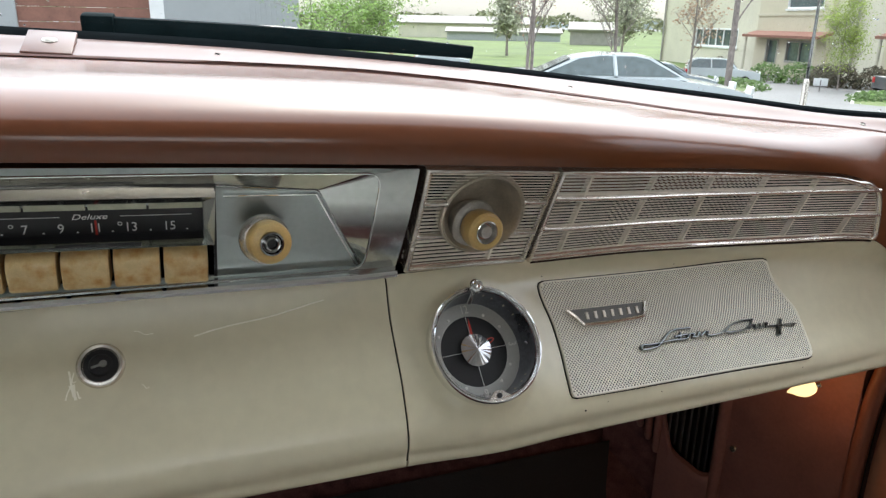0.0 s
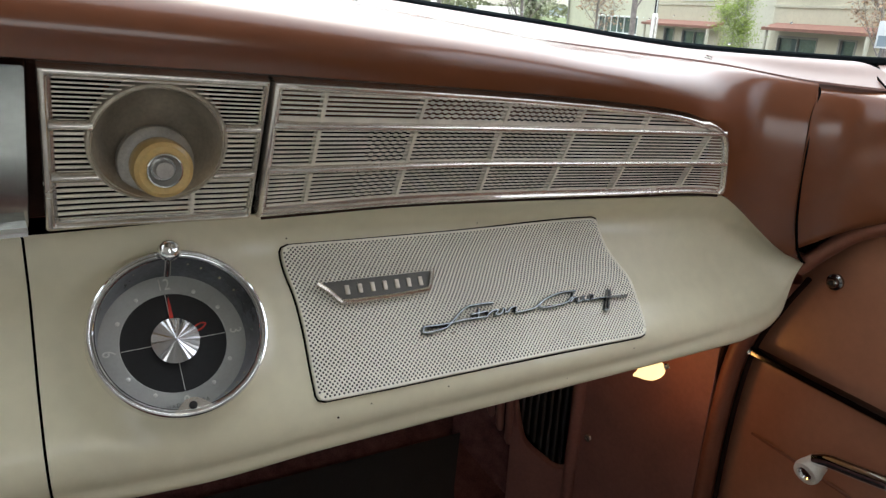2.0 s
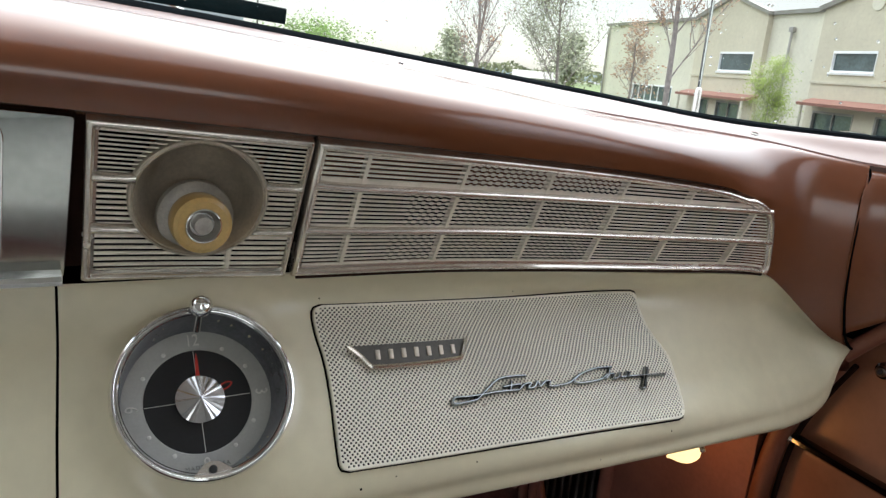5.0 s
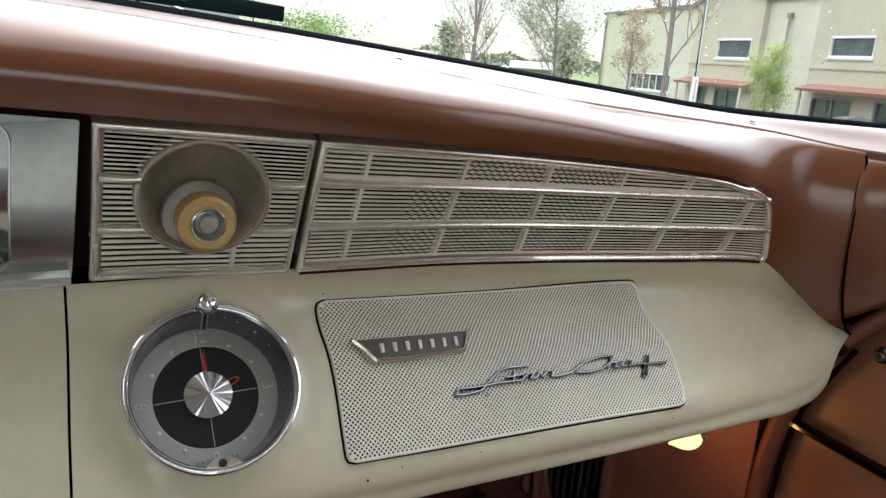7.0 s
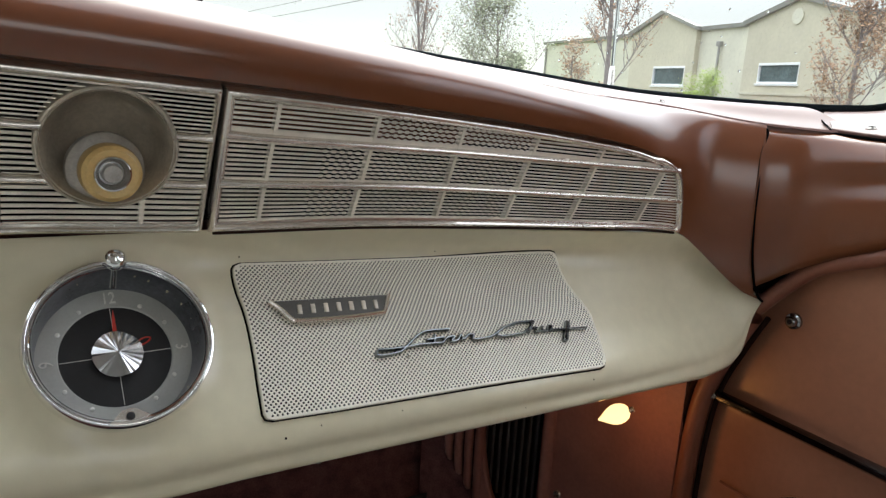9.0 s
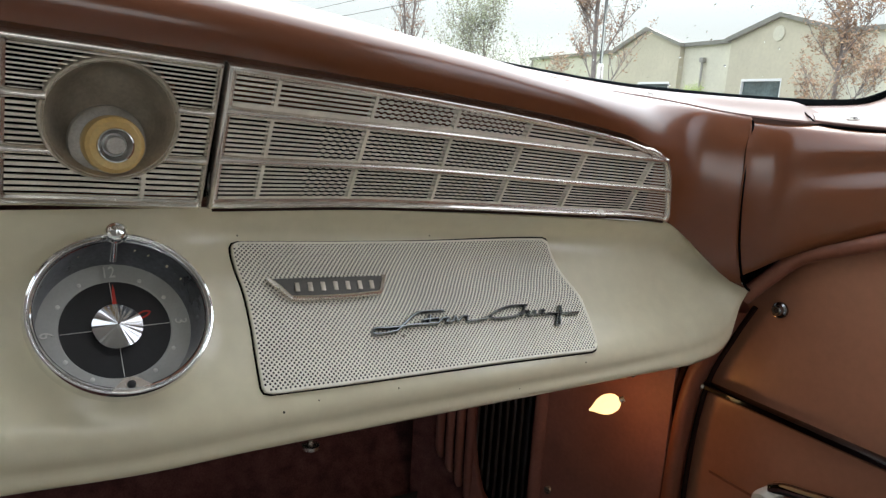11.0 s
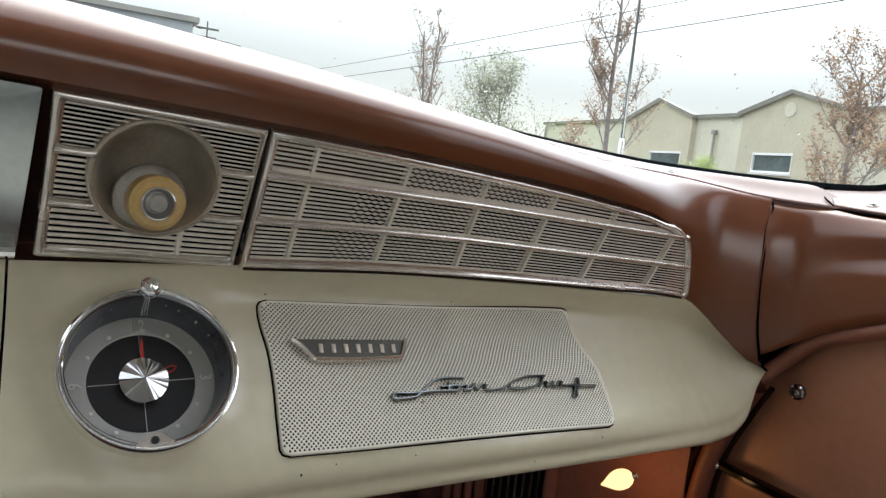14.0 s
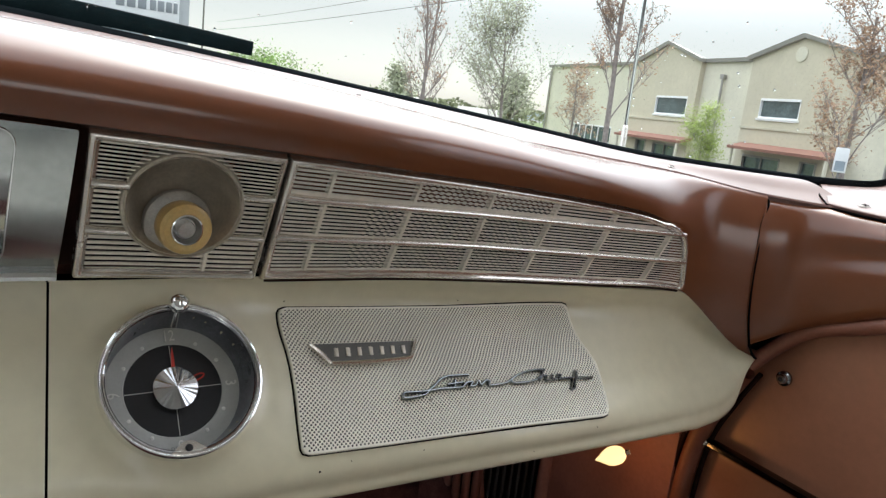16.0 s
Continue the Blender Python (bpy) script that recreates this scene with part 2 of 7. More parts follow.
# ---- mesh helpers ----
def smooth_fn(xs, ys):
    """Monotone cubic through the given stations."""
    xs, ys = np.array(xs, float), np.array(ys, float)
    h = np.diff(xs)
    d = np.diff(ys) / h
    m = np.zeros(len(xs))
    m[0], m[-1] = d[0], d[-1]
    for i in range(1, len(xs) - 1):
        if d[i - 1] * d[i] > 0:
            w1, w2 = 2 * h[i] + h[i - 1], h[i] + 2 * h[i - 1]
            m[i] = (w1 + w2) / (w1 / d[i - 1] + w2 / d[i])

    def f(x):
        i = int(np.clip(np.searchsorted(xs, x) - 1, 0, len(xs) - 2))
        t = (min(max(x, xs[0]), xs[-1]) - xs[i]) / h[i]
        v = (2 * t ** 3 - 3 * t ** 2 + 1) * ys[i] + (t ** 3 - 2 * t ** 2 + t) * h[i] * m[i] + (3 * t ** 2 - 2 * t ** 3) * ys[i + 1] + (t ** 3 - t ** 2) * h[i] * m[i + 1]
        if x < xs[0]:
            v += m[0] * (x - xs[0])
        if x > xs[-1]:
            v += m[-1] * (x - xs[-1])
        return float(v)
    return f


def spline(pts, n, closed=False):
    """Catmull-Rom samples through points of any dimension."""
    p = [np.array(q, float) for q in pts]
    k = len(p)
    out = []
    segs = k if closed else k - 1
    for i in range(segs):
        a, b, c, d = (p[(i + j) % k] if closed else p[min(max(i + j, 0), k - 1)] for j in (-1, 0, 1, 2))
        for s in range(n):
            t = s / n
            out.append(0.5 * (2 * b + (c - a) * t + (2 * a - 5 * b + 4 * c - d) * t * t + (3 * b - a - 3 * c + d) * t ** 3))
    if not closed:
        out.append(p[-1])
    return out


def thing(name, loc, label, category, kind="", group=""):
    ob = new(name)
    ob.location = loc
    ob.empty_display_size = 0.02
    return tagged(ob, label, category, group, kind)


def finish(name, bm, material, smooth=True):
    me = bpy.data.meshes.new(name)
    bm.normal_update()
    bm.to_mesh(me)
    bm.free()
    me.materials.append(material)
    if smooth:
        for p in me.polygons:
            p.use_smooth = True
        me.set_sharp_from_angle(angle=radians(38))
    return me


def part(name, bm, material, parent, label="", smooth=True):
    """Links a bmesh given in world places as one mesh under a thing or a part."""
    ob = new(name, finish(name, bm, material, smooth))
    ob.parent = parent
    ob.matrix_parent_inverse = parent_world(parent).inverted()
    if label:
        ob["label"] = label
    return ob


def parent_world(ob):
    m = ob.matrix_basis.copy()
    while ob.parent:
        m = ob.matrix_parent_inverse @ m
        ob = ob.parent
        m = ob.matrix_basis @ m
    return m


def solid(name, bm, material, label, category, kind="", group="", smooth=True):
    return tagged(new(name, finish(name, bm, material, smooth)), label, category, group, kind)


def grid(rows, close_u=False, bm=None, keep=None):
    """A sheet of quads through rows of points."""
    bm = bm or bmesh.new()
    vs = [[bm.verts.new(p) for p in r] for r in rows]
    n = len(rows[0])
    for i in range(len(rows) - 1):
        for j in range(n if close_u else n - 1):
            q = (vs[i][j], vs[i][(j + 1) % n], vs[i + 1][(j + 1) % n], vs[i + 1][j])
            if keep is None or keep(sum((v.co for v in q), Vector()) / 4):
                bm.faces.new(q)
    return bm


def thick(bm, t, away=None):
    """Gives a sheet a thickness; away: the side to which it grows."""
    bm.normal_update()
    vs, fs = list(bm.verts), list(bm.faces)
    step = {v: v.normal.normalized() * (-t) for v in vs}
    if away and sum(step[v].dot(Vector(away)) for v in vs) < 0:
        step = {v: -step[v] for v in vs}
    rim = [(e.verts[0], e.verts[1], e.link_loops[0].vert == e.verts[0]) for e in bm.edges if len(e.link_faces) == 1]
    twin = {v: bm.verts.new(v.co + step[v]) for v in vs}
    for f in fs:
        bm.faces.new([twin[v] for v in reversed(f.verts)])
    for p, q, same in rim:
        p, q = (p, q) if same else (q, p)
        bm.faces.new((q, p, twin[p], twin[q]))
    if sum((twin[v].co - v.co).dot(v.normal) for v in vs) > 0:
        bmesh.ops.reverse_faces(bm, faces=bm.faces[:])
    return bm


def box(bm, lo, hi, bevel=0.0, m=None):
    vs = bmesh.ops.create_cube(bm, size=1.0)["verts"]
    lo, hi = Vector(lo), Vector(hi)
    for v in vs:
        v.co = Vector([lo[i] + (v.co[i] + 0.5) * (hi[i] - lo[i]) for i in range(3)])
    if bevel:
        es = list({e for v in vs for e in v.link_edges})
        r = bmesh.ops.bevel(bm, geom=es, offset=bevel, segments=2, profile=0.5, affect="EDGES")
        vs = list({v for f in r["faces"] for v in f.verts} | {v for v in vs if v.is_valid})
    if m is not None:
        for v in vs:
            v.co = m @ v.co
    return bm


def sweep(bm, path, prof, normal, closed=False, cap=True):
    """Sweeps a profile of (side, out) pairs along a path; normal and profile may be functions of the step."""
    rows = []
    n = len(path)
    for i, p in enumerate(path):
        a = path[(i - 1) % n] if closed or i > 0 else p
        b = path[(i + 1) % n] if closed or i < n - 1 else p
        t = (Vector(b) - Vector(a)).normalized()
        nn = Vector(normal(i) if callable(normal) else normal)
        s = t.cross(nn).normalized()
        nn = s.cross(t).normalized()
        rows.append([Vector(p) + s * u + nn * v for u, v in (prof(i) if callable(prof) else prof)])
    if closed:
        rows.append(rows[0])
        grid(rows, True, bm)
        bmesh.ops.remove_doubles(bm, verts=bm.verts[:], dist=1e-6)
    else:
        vs = [[bm.verts.new(q) for q in r] for r in rows]
        k = len(rows[0])
        for i in range(n - 1):
            for j in range(k):
                bm.faces.new((vs[i][j], vs[i][(j + 1) % k], vs[i + 1][(j + 1) % k], vs[i + 1][j]))
        if cap:
            bm.faces.new(vs[0][::-1]), bm.faces.new(vs[-1])
    return bm


def circle_prof(r, n=8, squash=1.0):
    return [(r * math.cos(2 * math.pi * k / n), r * squash * math.sin(2 * math.pi * k / n)) for k in range(n)]


def frame_at(o, x, n):
    """Axes at o: x to the right, z out along n."""
    z = Vector(n).normalized()
    x = Vector(x)
    x = (x - z * x.dot(z)).normalized()
    y = z.cross(x)
    return Matrix(((x.x, y.x, z.x, o[0]), (x.y, y.y, z.y, o[1]), (x.z, y.z, z.z, o[2]), (0, 0, 0, 1)))


def lathe(prof, m, n=48, bm=None, squash=1.0):
    """Turns a profile of (radius, height) round the frame's z axis."""
    rows = [[m @ Vector((r * math.cos(2 * math.pi * k / n), r * squash * math.sin(2 * math.pi * k / n), h)) for k in range(n)] for r, h in prof]
    return grid(rows, True, bm)


def tube(pts, r, n=8, bm=None, taper=None):
    bm = bm or bmesh.new()
    rows = []
    k = len(pts)
    for i, p in enumerate(pts):
        t = (Vector(pts[min(i + 1, k - 1)]) - Vector(pts[max(i - 1, 0)])).normalized()
        a = t.orthogonal().normalized() if not rows else (last - t * last.dot(t)).normalized()
        last = a
        b = t.cross(a)
        rr = r if taper is None else r + (taper - r) * i / (k - 1)
        rows.append([Vector(p) + (a * math.cos(2 * math.pi * q / n) + b * math.sin(2 * math.pi * q / n)) * rr for q in range(n)])
    grid(rows, True, bm)
    return bm


def text_mesh(body, size, m, depth=0.0004, shear=0.0, space=1.0, sx=1.0):
    """Letters of the built-in font as a mesh, centred at the frame."""
    c = bpy.data.curves.new("writing", "FONT")
    c.body, c.size, c.extrude, c.shear, c.space_character = body, size, depth, shear, space
    c.align_x, c.align_y, c.resolution_u = "CENTER", "CENTER", 3
    ob = bpy.data.objects.new("writing", c)
    scene.collection.objects.link(ob)
    me = bpy.data.meshes.new_from_object(ob.evaluated_get(bpy.context.evaluated_depsgraph_get()))
    bpy.data.objects.remove(ob)
    bm = bmesh.new()
    bm.from_mesh(me)
    bpy.data.meshes.remove(me)
    for v in bm.verts:
        v.co = m @ Vector((v.co.x * sx, v.co.y, v.co.z))
    return bm


# ---- dashboard form: stations across the car ----
yt = smooth_fn([-0.3, 0.06, 0.167, 0.256, 0.40, 0.58, 0.62, 0.66, 0.68], [0.446, 0.448, 0.451, 0.452, 0.468, 0.491, 0.486, 0.469, 0.461])
yb = smooth_fn([-0.3, 0.0, 0.13, 0.161, 0.254, 0.42, 0.60, 0.63, 0.673], [0.470, 0.472, 0.4745, 0.479, 0.488, 0.494, 0.500, 0.493, 0.472])
zt = smooth_fn([-0.3, -0.05, 0.05, 0.167, 0.256, 0.306, 0.38, 0.475, 0.534, 0.568, 0.62, 0.66], [1.096, 1.084, 1.0785, 1.0713, 1.0655, 1.0618, 1.0557, 1.0459, 1.0378, 1.0302, 1.026, 1.021])
zb = smooth_fn([-0.3, -0.067, 0.04, 0.161, 0.254, 0.325, 0.404, 0.5, 0.6, 0.623, 0.643, 0.661, 0.673], [1.009, 1.004, 1.0003, 0.9984, 0.9938, 0.9928, 0.9893, 0.983, 0.9745, 0.964, 0.949, 0.932, 0.921])
ztop = smooth_fn([-0.4, 0.0, 0.15, 0.25, 0.31, 0.38, 0.456, 0.52, 0.6, 0.66, 0.71], [1.135, 1.121, 1.114, 1.105, 1.098, 1.089, 1.079, 1.073, 1.066, 1.057, 1.054])
y_inner = smooth_fn([-0.5, -0.3, 0.06, 0.2, 0.356, 0.5, 0.6, 0.66, 0.70], [0.61, 0.632, 0.628, 0.619, 0.600, 0.564, 0.526, 0.481, 0.436])
y_glass = smooth_fn([-0.6, -0.3, 0.06, 0.2, 0.356, 0.5, 0.6, 0.7, 0.75, 0.775, 0.79], [0.66, 0.695, 0.690, 0.681, 0.660, 0.620, 0.574, 0.52, 0.473, 0.43, 0.36])
z_trim = smooth_fn([-0.3, -0.05, 0.064, 0.2, 0.356, 0.5, 0.619, 0.70, 0.78], [1.143, 1.131, 1.125, 1.115, 1.100, 1.084, 1.0712, 1.0690, 1.0685])


def face_y(x, z):
    s = (z - zb(x)) / (zt(x) - zb(x))
    return yb(x) + (yt(x) - yb(x)) * s


def face_n(x):
    return Vector((0, -(zt(x) - zb(x)), yt(x) - yb(x))).normalized()


def fp(x, z, d=0.0):
    """A place on the upper instrument face, d out of it."""
    return Vector((x, face_y(x, z), z)) + face_n(x) * d


# lower panel: each station's section from the instrument face down to its rolled lip
SECTIONS = {
    -0.40: [(0.480, 1.0005), (0.472, 0.977), (0.458, 0.956), (0.446, 0.938), (0.434, 0.912), (0.435, 0.894), (0.450, 0.882), (0.56, 0.884)],
    0.149: [(0.4845, 0.9945), (0.476, 0.971), (0.461, 0.952), (0.447, 0.935), (0.434, 0.910), (0.435, 0.892), (0.450, 0.878), (0.56, 0.880)],
    0.21: [(0.4885, 0.9935), (0.480, 0.977), (0.462, 0.956), (0.444, 0.934), (0.4325, 0.908), (0.4330, 0.890), (0.448, 0.877), (0.56, 0.8795)],
    0.27: [(0.4915, 0.9925), (0.497, 0.976), (0.477, 0.953), (0.456, 0.929), (0.440, 0.905), (0.4385, 0.889), (0.452, 0.876), (0.56, 0.879)],
    0.50: [(0.498, 0.980), (0.513, 0.962), (0.497, 0.938), (0.475, 0.913), (0.455, 0.899), (0.450, 0.886), (0.459, 0.874), (0.56, 0.877)],
    0.60: [(0.500, 0.9735), (0.508, 0.955), (0.500, 0.935), (0.486, 0.914), (0.470, 0.8975), (0.461, 0.884), (0.466, 0.870), (0.56, 0.874)],
}
_st = sorted(SECTIONS)
_cy = [smooth_fn(_st, [SECTIONS[s][i][0] for s in _st]) for i in range(8)]
_cz = [smooth_fn(_st, [SECTIONS[s][i][1] for s in _st]) for i in range(8)]
_wu = smooth_fn([0.6, 0.623, 0.643, 0.661, 0.673], [1, 0.81, 0.53, 0.21, 0])
_wl = smooth_fn([0.6, 0.63, 0.645, 0.653, 0.66, 0.673], [1, 0.94, 0.79, 0.51, 0.245, 0])
TIP = (0.472, 0.921)


def lower_section(x):
    pts = [(_cy[i](min(x, 0.6)), _cz[i](min(x, 0.6))) for i in range(8)]
    if x > 0.6:
        out = []
        for i, (y, z) in enumerate(pts):
            k = i / 7
            w = _wu(x) * (1 - k) + _wl(x) * k
            wy = (_wu(x) + _wl(x)) / 2
            out.append((TIP[0] + (y - TIP[0]) * wy, TIP[1] + (z - TIP[1]) * w))
        pts = out
    return spline(pts, 8)


_cache = {}


def lower_y(x, z):
    k = round(x, 4)
    if k not in _cache:
        p = lower_section(k)[:44]
        _cache[k] = ([q[1] for q in p][::-1], [q[0] for q in p][::-1])
    return float(np.interp(z, *_cache[k]))


def lower_n(x, z):
    a = Vector((0.004, lower_y(x + 0.002, z) - lower_y(x - 0.002, z), 0))
    b = Vector((0, lower_y(x, z + 0.0015) - lower_y(x, z - 0.0015), 0.003))
    return a.cross(b).normalized()


def lp(x, z, d=0.0):
    """A place on the lower panel, d out of it."""
    return Vector((x, lower_y(x, z), z)) + lower_n(x, z) * d


# where the dash ends at the post cover, by height
END = smooth_fn([0.921, 0.923, 0.944, 0.967, 1.0, 1.032, 1.0565, 1.07], [0.673, 0.6675, 0.6540, 0.6480, 0.6450, 0.6465, 0.6570, 0.661])


def at_end(x, z):
    """Draws the last stretch of the dash in to its curved end."""
    return x if x < 0.6 else 0.6 + (END(min(max(z, 0.921), 1.07)) - 0.6) * (x - 0.6) / 0.073


# clock's seat
CLOCK = frame_at((0.2088, 0.4520, 0.9530), (1.0, 0.03, -0.06), (0.087, -0.772, 0.630)) @ pose(0, 0, 0, 0, 0, 5)
CLOCK_R = 0.0397

# ---- dashboard ----
dashboard = thing("dashboard", (0.2, 0.5, 0.87), "copper and cream painted steel car dashboard, glossy with age", "dashboard", "structure")
rows = []
for k in range(150):
    x = -0.62 + 1.293 * k / 149
    u = x if x < 0.6 else 0.6 + (x - 0.6) * 0.058 / 0.073
    h = ztop(u) - zt(u)
    rec = 0.030 * (1 - min(1, max(0, (x - 0.560) / 0.028)))
    a, b, c, d = yt(u), yb(x), zt(u), zb(x)
    lip = min(1.0, max(0.0, (x - 0.47) / 0.13))
    lip = lip * lip * (3 - 2 * lip)
    sd = min(1.0, (y_inner(u) - a) / 0.045)
    low = min(1.0, max(0.0, (x - 0.545) / 0.085))
    back = min(1.0, max(0.0, (x - 0.40) / 0.24))
    back = 0.4 + 0.44 * back * back * (3 - 2 * back)
    # one smooth roll from above the grille up to the flat top
    p0, p1 = Vector((a - 0.0062 + 0.0064 * lip, c + 0.0022)), Vector((a - 0.0135 + 0.0150 * lip, c + 0.46 * h))
    p2, p3 = Vector((a - 0.0105 + 0.0190 * lip * sd, c + 0.99 * h)), Vector((a * (1 - back) + y_inner(u) * back, ztop(u) + 0.0005))
    roll = [p0 * (1 - q) ** 3 + p1 * 3 * q * (1 - q) ** 2 + p2 * 3 * q * q * (1 - q) + p3 * q ** 3 for q in [w / 30 for w in range(31)]]
    under = [Vector(q) for q in spline([(b + rec, d), ((a + b) / 2 + rec, (c + d) / 2), (a + rec, c - 0.004), (a + 0.35 * rec + 0.0005, c - 0.0012), tuple(p0)], 6)[:-1]]
    q0, q3 = Vector((b, d)), p3
    q1, q2 = Vector((b - 0.010 * sd, d + (p3.y - d) * 0.42)), Vector((a + 0.25 * (p3.x - a), d + 0.955 * (p3.y - d)))
    whole = [q0 * (1 - q) ** 3 + q1 * 3 * q * (1 - q) ** 2 + q2 * 3 * q * q * (1 - q) + q3 * q ** 3 for q in [w / 54 for w in range(55)]]
    low = low * low * (3 - 2 * low)
    sect = [p.lerp(q, low) for p, q in zip(under + roll, whole)]
    top = spline([tuple(p3), (p3.x + 0.8 * (y_inner(u) - p3.x), ztop(u) + 0.0008), (y_inner(u) + 0.012, ztop(u) - 0.003)], 8)[1:]
    rows.append([Vector((at_end(x, q[1]), q[0], q[1])) for q in [*sect, *top]])
part("upper_panel", thick(grid(rows), 0.0014, (0, 1, -0.4)), M["copper"], dashboard, "glossy metallic copper painted rolled upper panel")


def clock_gap(c):
    q = CLOCK.inverted() @ c
    return not (q.x ** 2 + q.y ** 2 < (CLOCK_R - 0.003) ** 2 and abs(q.z) < 0.03)


def lower_rows(x0, x1, n):
    out = []
    for k in range(n):
        x = x0 + (x1 - x0) * k / (n - 1)
        r = []
        for y, z in lower_section(x):
            v = Vector((x, y, z))
            q = CLOCK.inverted() @ v
            rr = math.hypot(q.x, q.y)
            if abs(q.z) < 0.03:
                v.y += 0.0012 * math.exp(-((rr - CLOCK_R - 0.006) / 0.006) ** 2)
            r.append(v)
        out.append(r)
    return out


part("lower_panel", thick(grid(lower_rows(0.150, 0.673, 260), keep=clock_gap), 0.0014, (0, 1, -0.2)), M["cream"], dashboard, "cream painted lower panel with a flared end")
glove_box_door = part("glove_box_door", thick(grid(lower_rows(-0.42, 0.1488, 120)), 0.0014, (0, 1, -0.2)), M["cream"], dashboard, "closed cream glove box door with light scratches")
gap = [[Vector((x, y + 0.006, z)) for y, z in lower_section(x)[3:]] for x in (0.144, 0.147, 0.150, 0.154)]
part("seam_backing", grid(gap), M["void"], dashboard)
# lock of the glove box
lk = lp(-0.0215, 0.9645)
LOCK = frame_at(lk + Vector((0.0012, 0, -0.0006)), (1, 0, 0), lower_n(-0.0215, 0.9645)) @ Matrix.Diagonal((1.18, 1.18, 1, 1))
part("glove_lock", lathe([(0.0001, 0.001), (0.0080, 0.0012), (0.0084, 0.0032), (0.0096, 0.0036), (0.0106, 0.0024), (0.0110, -0.001)], LOCK, 40), M["worn_chrome"], glove_box_door, "chrome ringed key lock")
bm = bmesh.new()
for r, w in ((0.0078, 0.0016),):
    lathe([(0.0001, 0.0018), (r, 0.0018), (r, 0.0012)], LOCK, 32, bm)
part("lock_face", bm, M["black"], glove_box_door)
bm = lathe([(0.0001, 0.0034), (0.0048, 0.0032), (0.0056, 0.0020)], LOCK, 24)
part("lock_barrel", bm, M["black"], glove_box_door)
part("key_slot", box(lathe([(0.0020, 0.0030), (0.0018, 0.0037), (0.0001, 0.0038)], LOCK @ pose(0.0012, 0.0004, 0), 14), (-0.0042, -0.0007, 0.003), (0.0010, 0.0007, 0.0037), 0.0002, LOCK @ pose(0, 0, 0, 0, 0, 12)), M["dark_chrome"], glove_box_door)
# fine pale scratches round the lock and over the door
for (x0, z0, x1, z1, w) in ((-0.0385, 0.951, -0.034, 0.962, 0.0007), (0.0, 0.953, 0.004, 0.951, 0.0004), (0.030, 0.9725, 0.108, 0.9835, 0.0009), (-0.002, 0.979, 0.008, 0.976, 0.0004), (-0.037, 0.957, -0.0335, 0.953, 0.0006), (-0.0365, 0.9635, -0.0345, 0.9515, 0.0011), (-0.0345, 0.9575, -0.0335, 0.9500, 0.0014), (-0.0330, 0.9540, -0.0310, 0.9505, 0.0009), (-0.0365, 0.9600, -0.0330, 0.9580, 0.0005)):
    path = [lp(x0 + (x1 - x0) * k / 8, z0 + (z1 - z0) * k / 8 + 0.0006 * math.sin(k), 0.0002) for k in range(9)]
    part("scratch", sweep(bmesh.new(), path, [(-w / 2, 0), (0, 0.00012), (w / 2, 0)], lower_n(x0, z0)), M["speaker"], glove_box_door)
# rust pits along the speaker's edge and the panel
for x, z, r in ((0.270, 0.9765, 0.0007), (0.3955, 0.9695, 0.0006), (0.279, 0.8975, 0.0010), (0.298, 0.9000, 0.0006), (0.4855, 0.8925, 0.0007), (0.345, 0.8985, 0.0006), (0.43, 0.884, 0.0004)):
    f = frame_at(lp(x, z, 0.0001), (1, 0, 0), lower_n(x, z))
    part("paint_chip", lathe([(0.00005, 0.0002), (r * 0.6, 0.0001), (r * 0.7, -0.0002)], f, 9), M["void"], dashboard)


# ---- vent grille ----
vent = thing("dash_vent_grille", (0.42, 0.49, 0.98), "dull nickel dash grille with fine slats and two bright rails", "vent grille")
rail1 = smooth_fn([0.254, 0.2814, 0.333, 0.3837, 0.4424, 0.5156, 0.581, 0.6], [1.0440, 1.0424, 1.0393, 1.0363, 1.0322, 1.0267, 1.0225, 1.0213])
rail2 = smooth_fn([0.252, 0.298, 0.3484, 0.3924, 0.4875, 0.5907, 0.6], [1.0200, 1.0183, 1.0163, 1.0139, 1.0070, 0.9998, 0.9992])


def outline(x0, inset):
    """Closed outline of the long grille in the face, drawn in by inset."""
    pts = []
    for k in range(31):
        x = x0 + inset + (0.556 - x0) * k / 30
        pts.append((x, zt(x) - inset))
    for x, z in spline([(0.5640, 1.0318), (0.5720, 1.0291), (0.5800, 1.0247), (0.5862, 1.0190), (0.5920, 1.0060), (0.5985, 0.9855), (0.6000, 0.9775), (0.5975, 0.9745)], 3):
        k = inset / 0.010
        pts.append((x - (x - 0.560) * 0.30 * k, z + (1.000 - z) * 0.32 * k))
    for k in range(31):
        x = 0.5935 - inset * 0.6 - (0.5935 - x0 + 0.0025 - inset * 1.6) * k / 30
        pts.append((x, zb(x) + inset))
    return pts


def ring_frame(bm, make, prof):
    """A frame of loops: make(inset) gives the outline, prof pairs of inset and height."""
    loops = []
    for inset, d in prof:
        loops.append([bm.verts.new(fp(x, z, d)) for x, z in make(inset)])
    n = len(loops[0])
    for a, b in zip(loops, loops[1:]):
        for k in range(n):
            bm.faces.new((a[k], a[(k + 1) % n], b[(k + 1) % n], b[k]))
    return bm


FRAME = [(0.0, -0.008), (0.0, 0.0012), (0.0004, 0.0024), (0.0012, 0.0031), (0.0022, 0.0032), (0.0030, 0.0026), (0.0034, 0.0012), (0.0046, 0.0006), (0.0048, -0.0015)]
part("frame", ring_frame(bmesh.new(), lambda i: outline(0.2545, i), FRAME), M["worn_chrome"], vent, "rounded nickel frame")
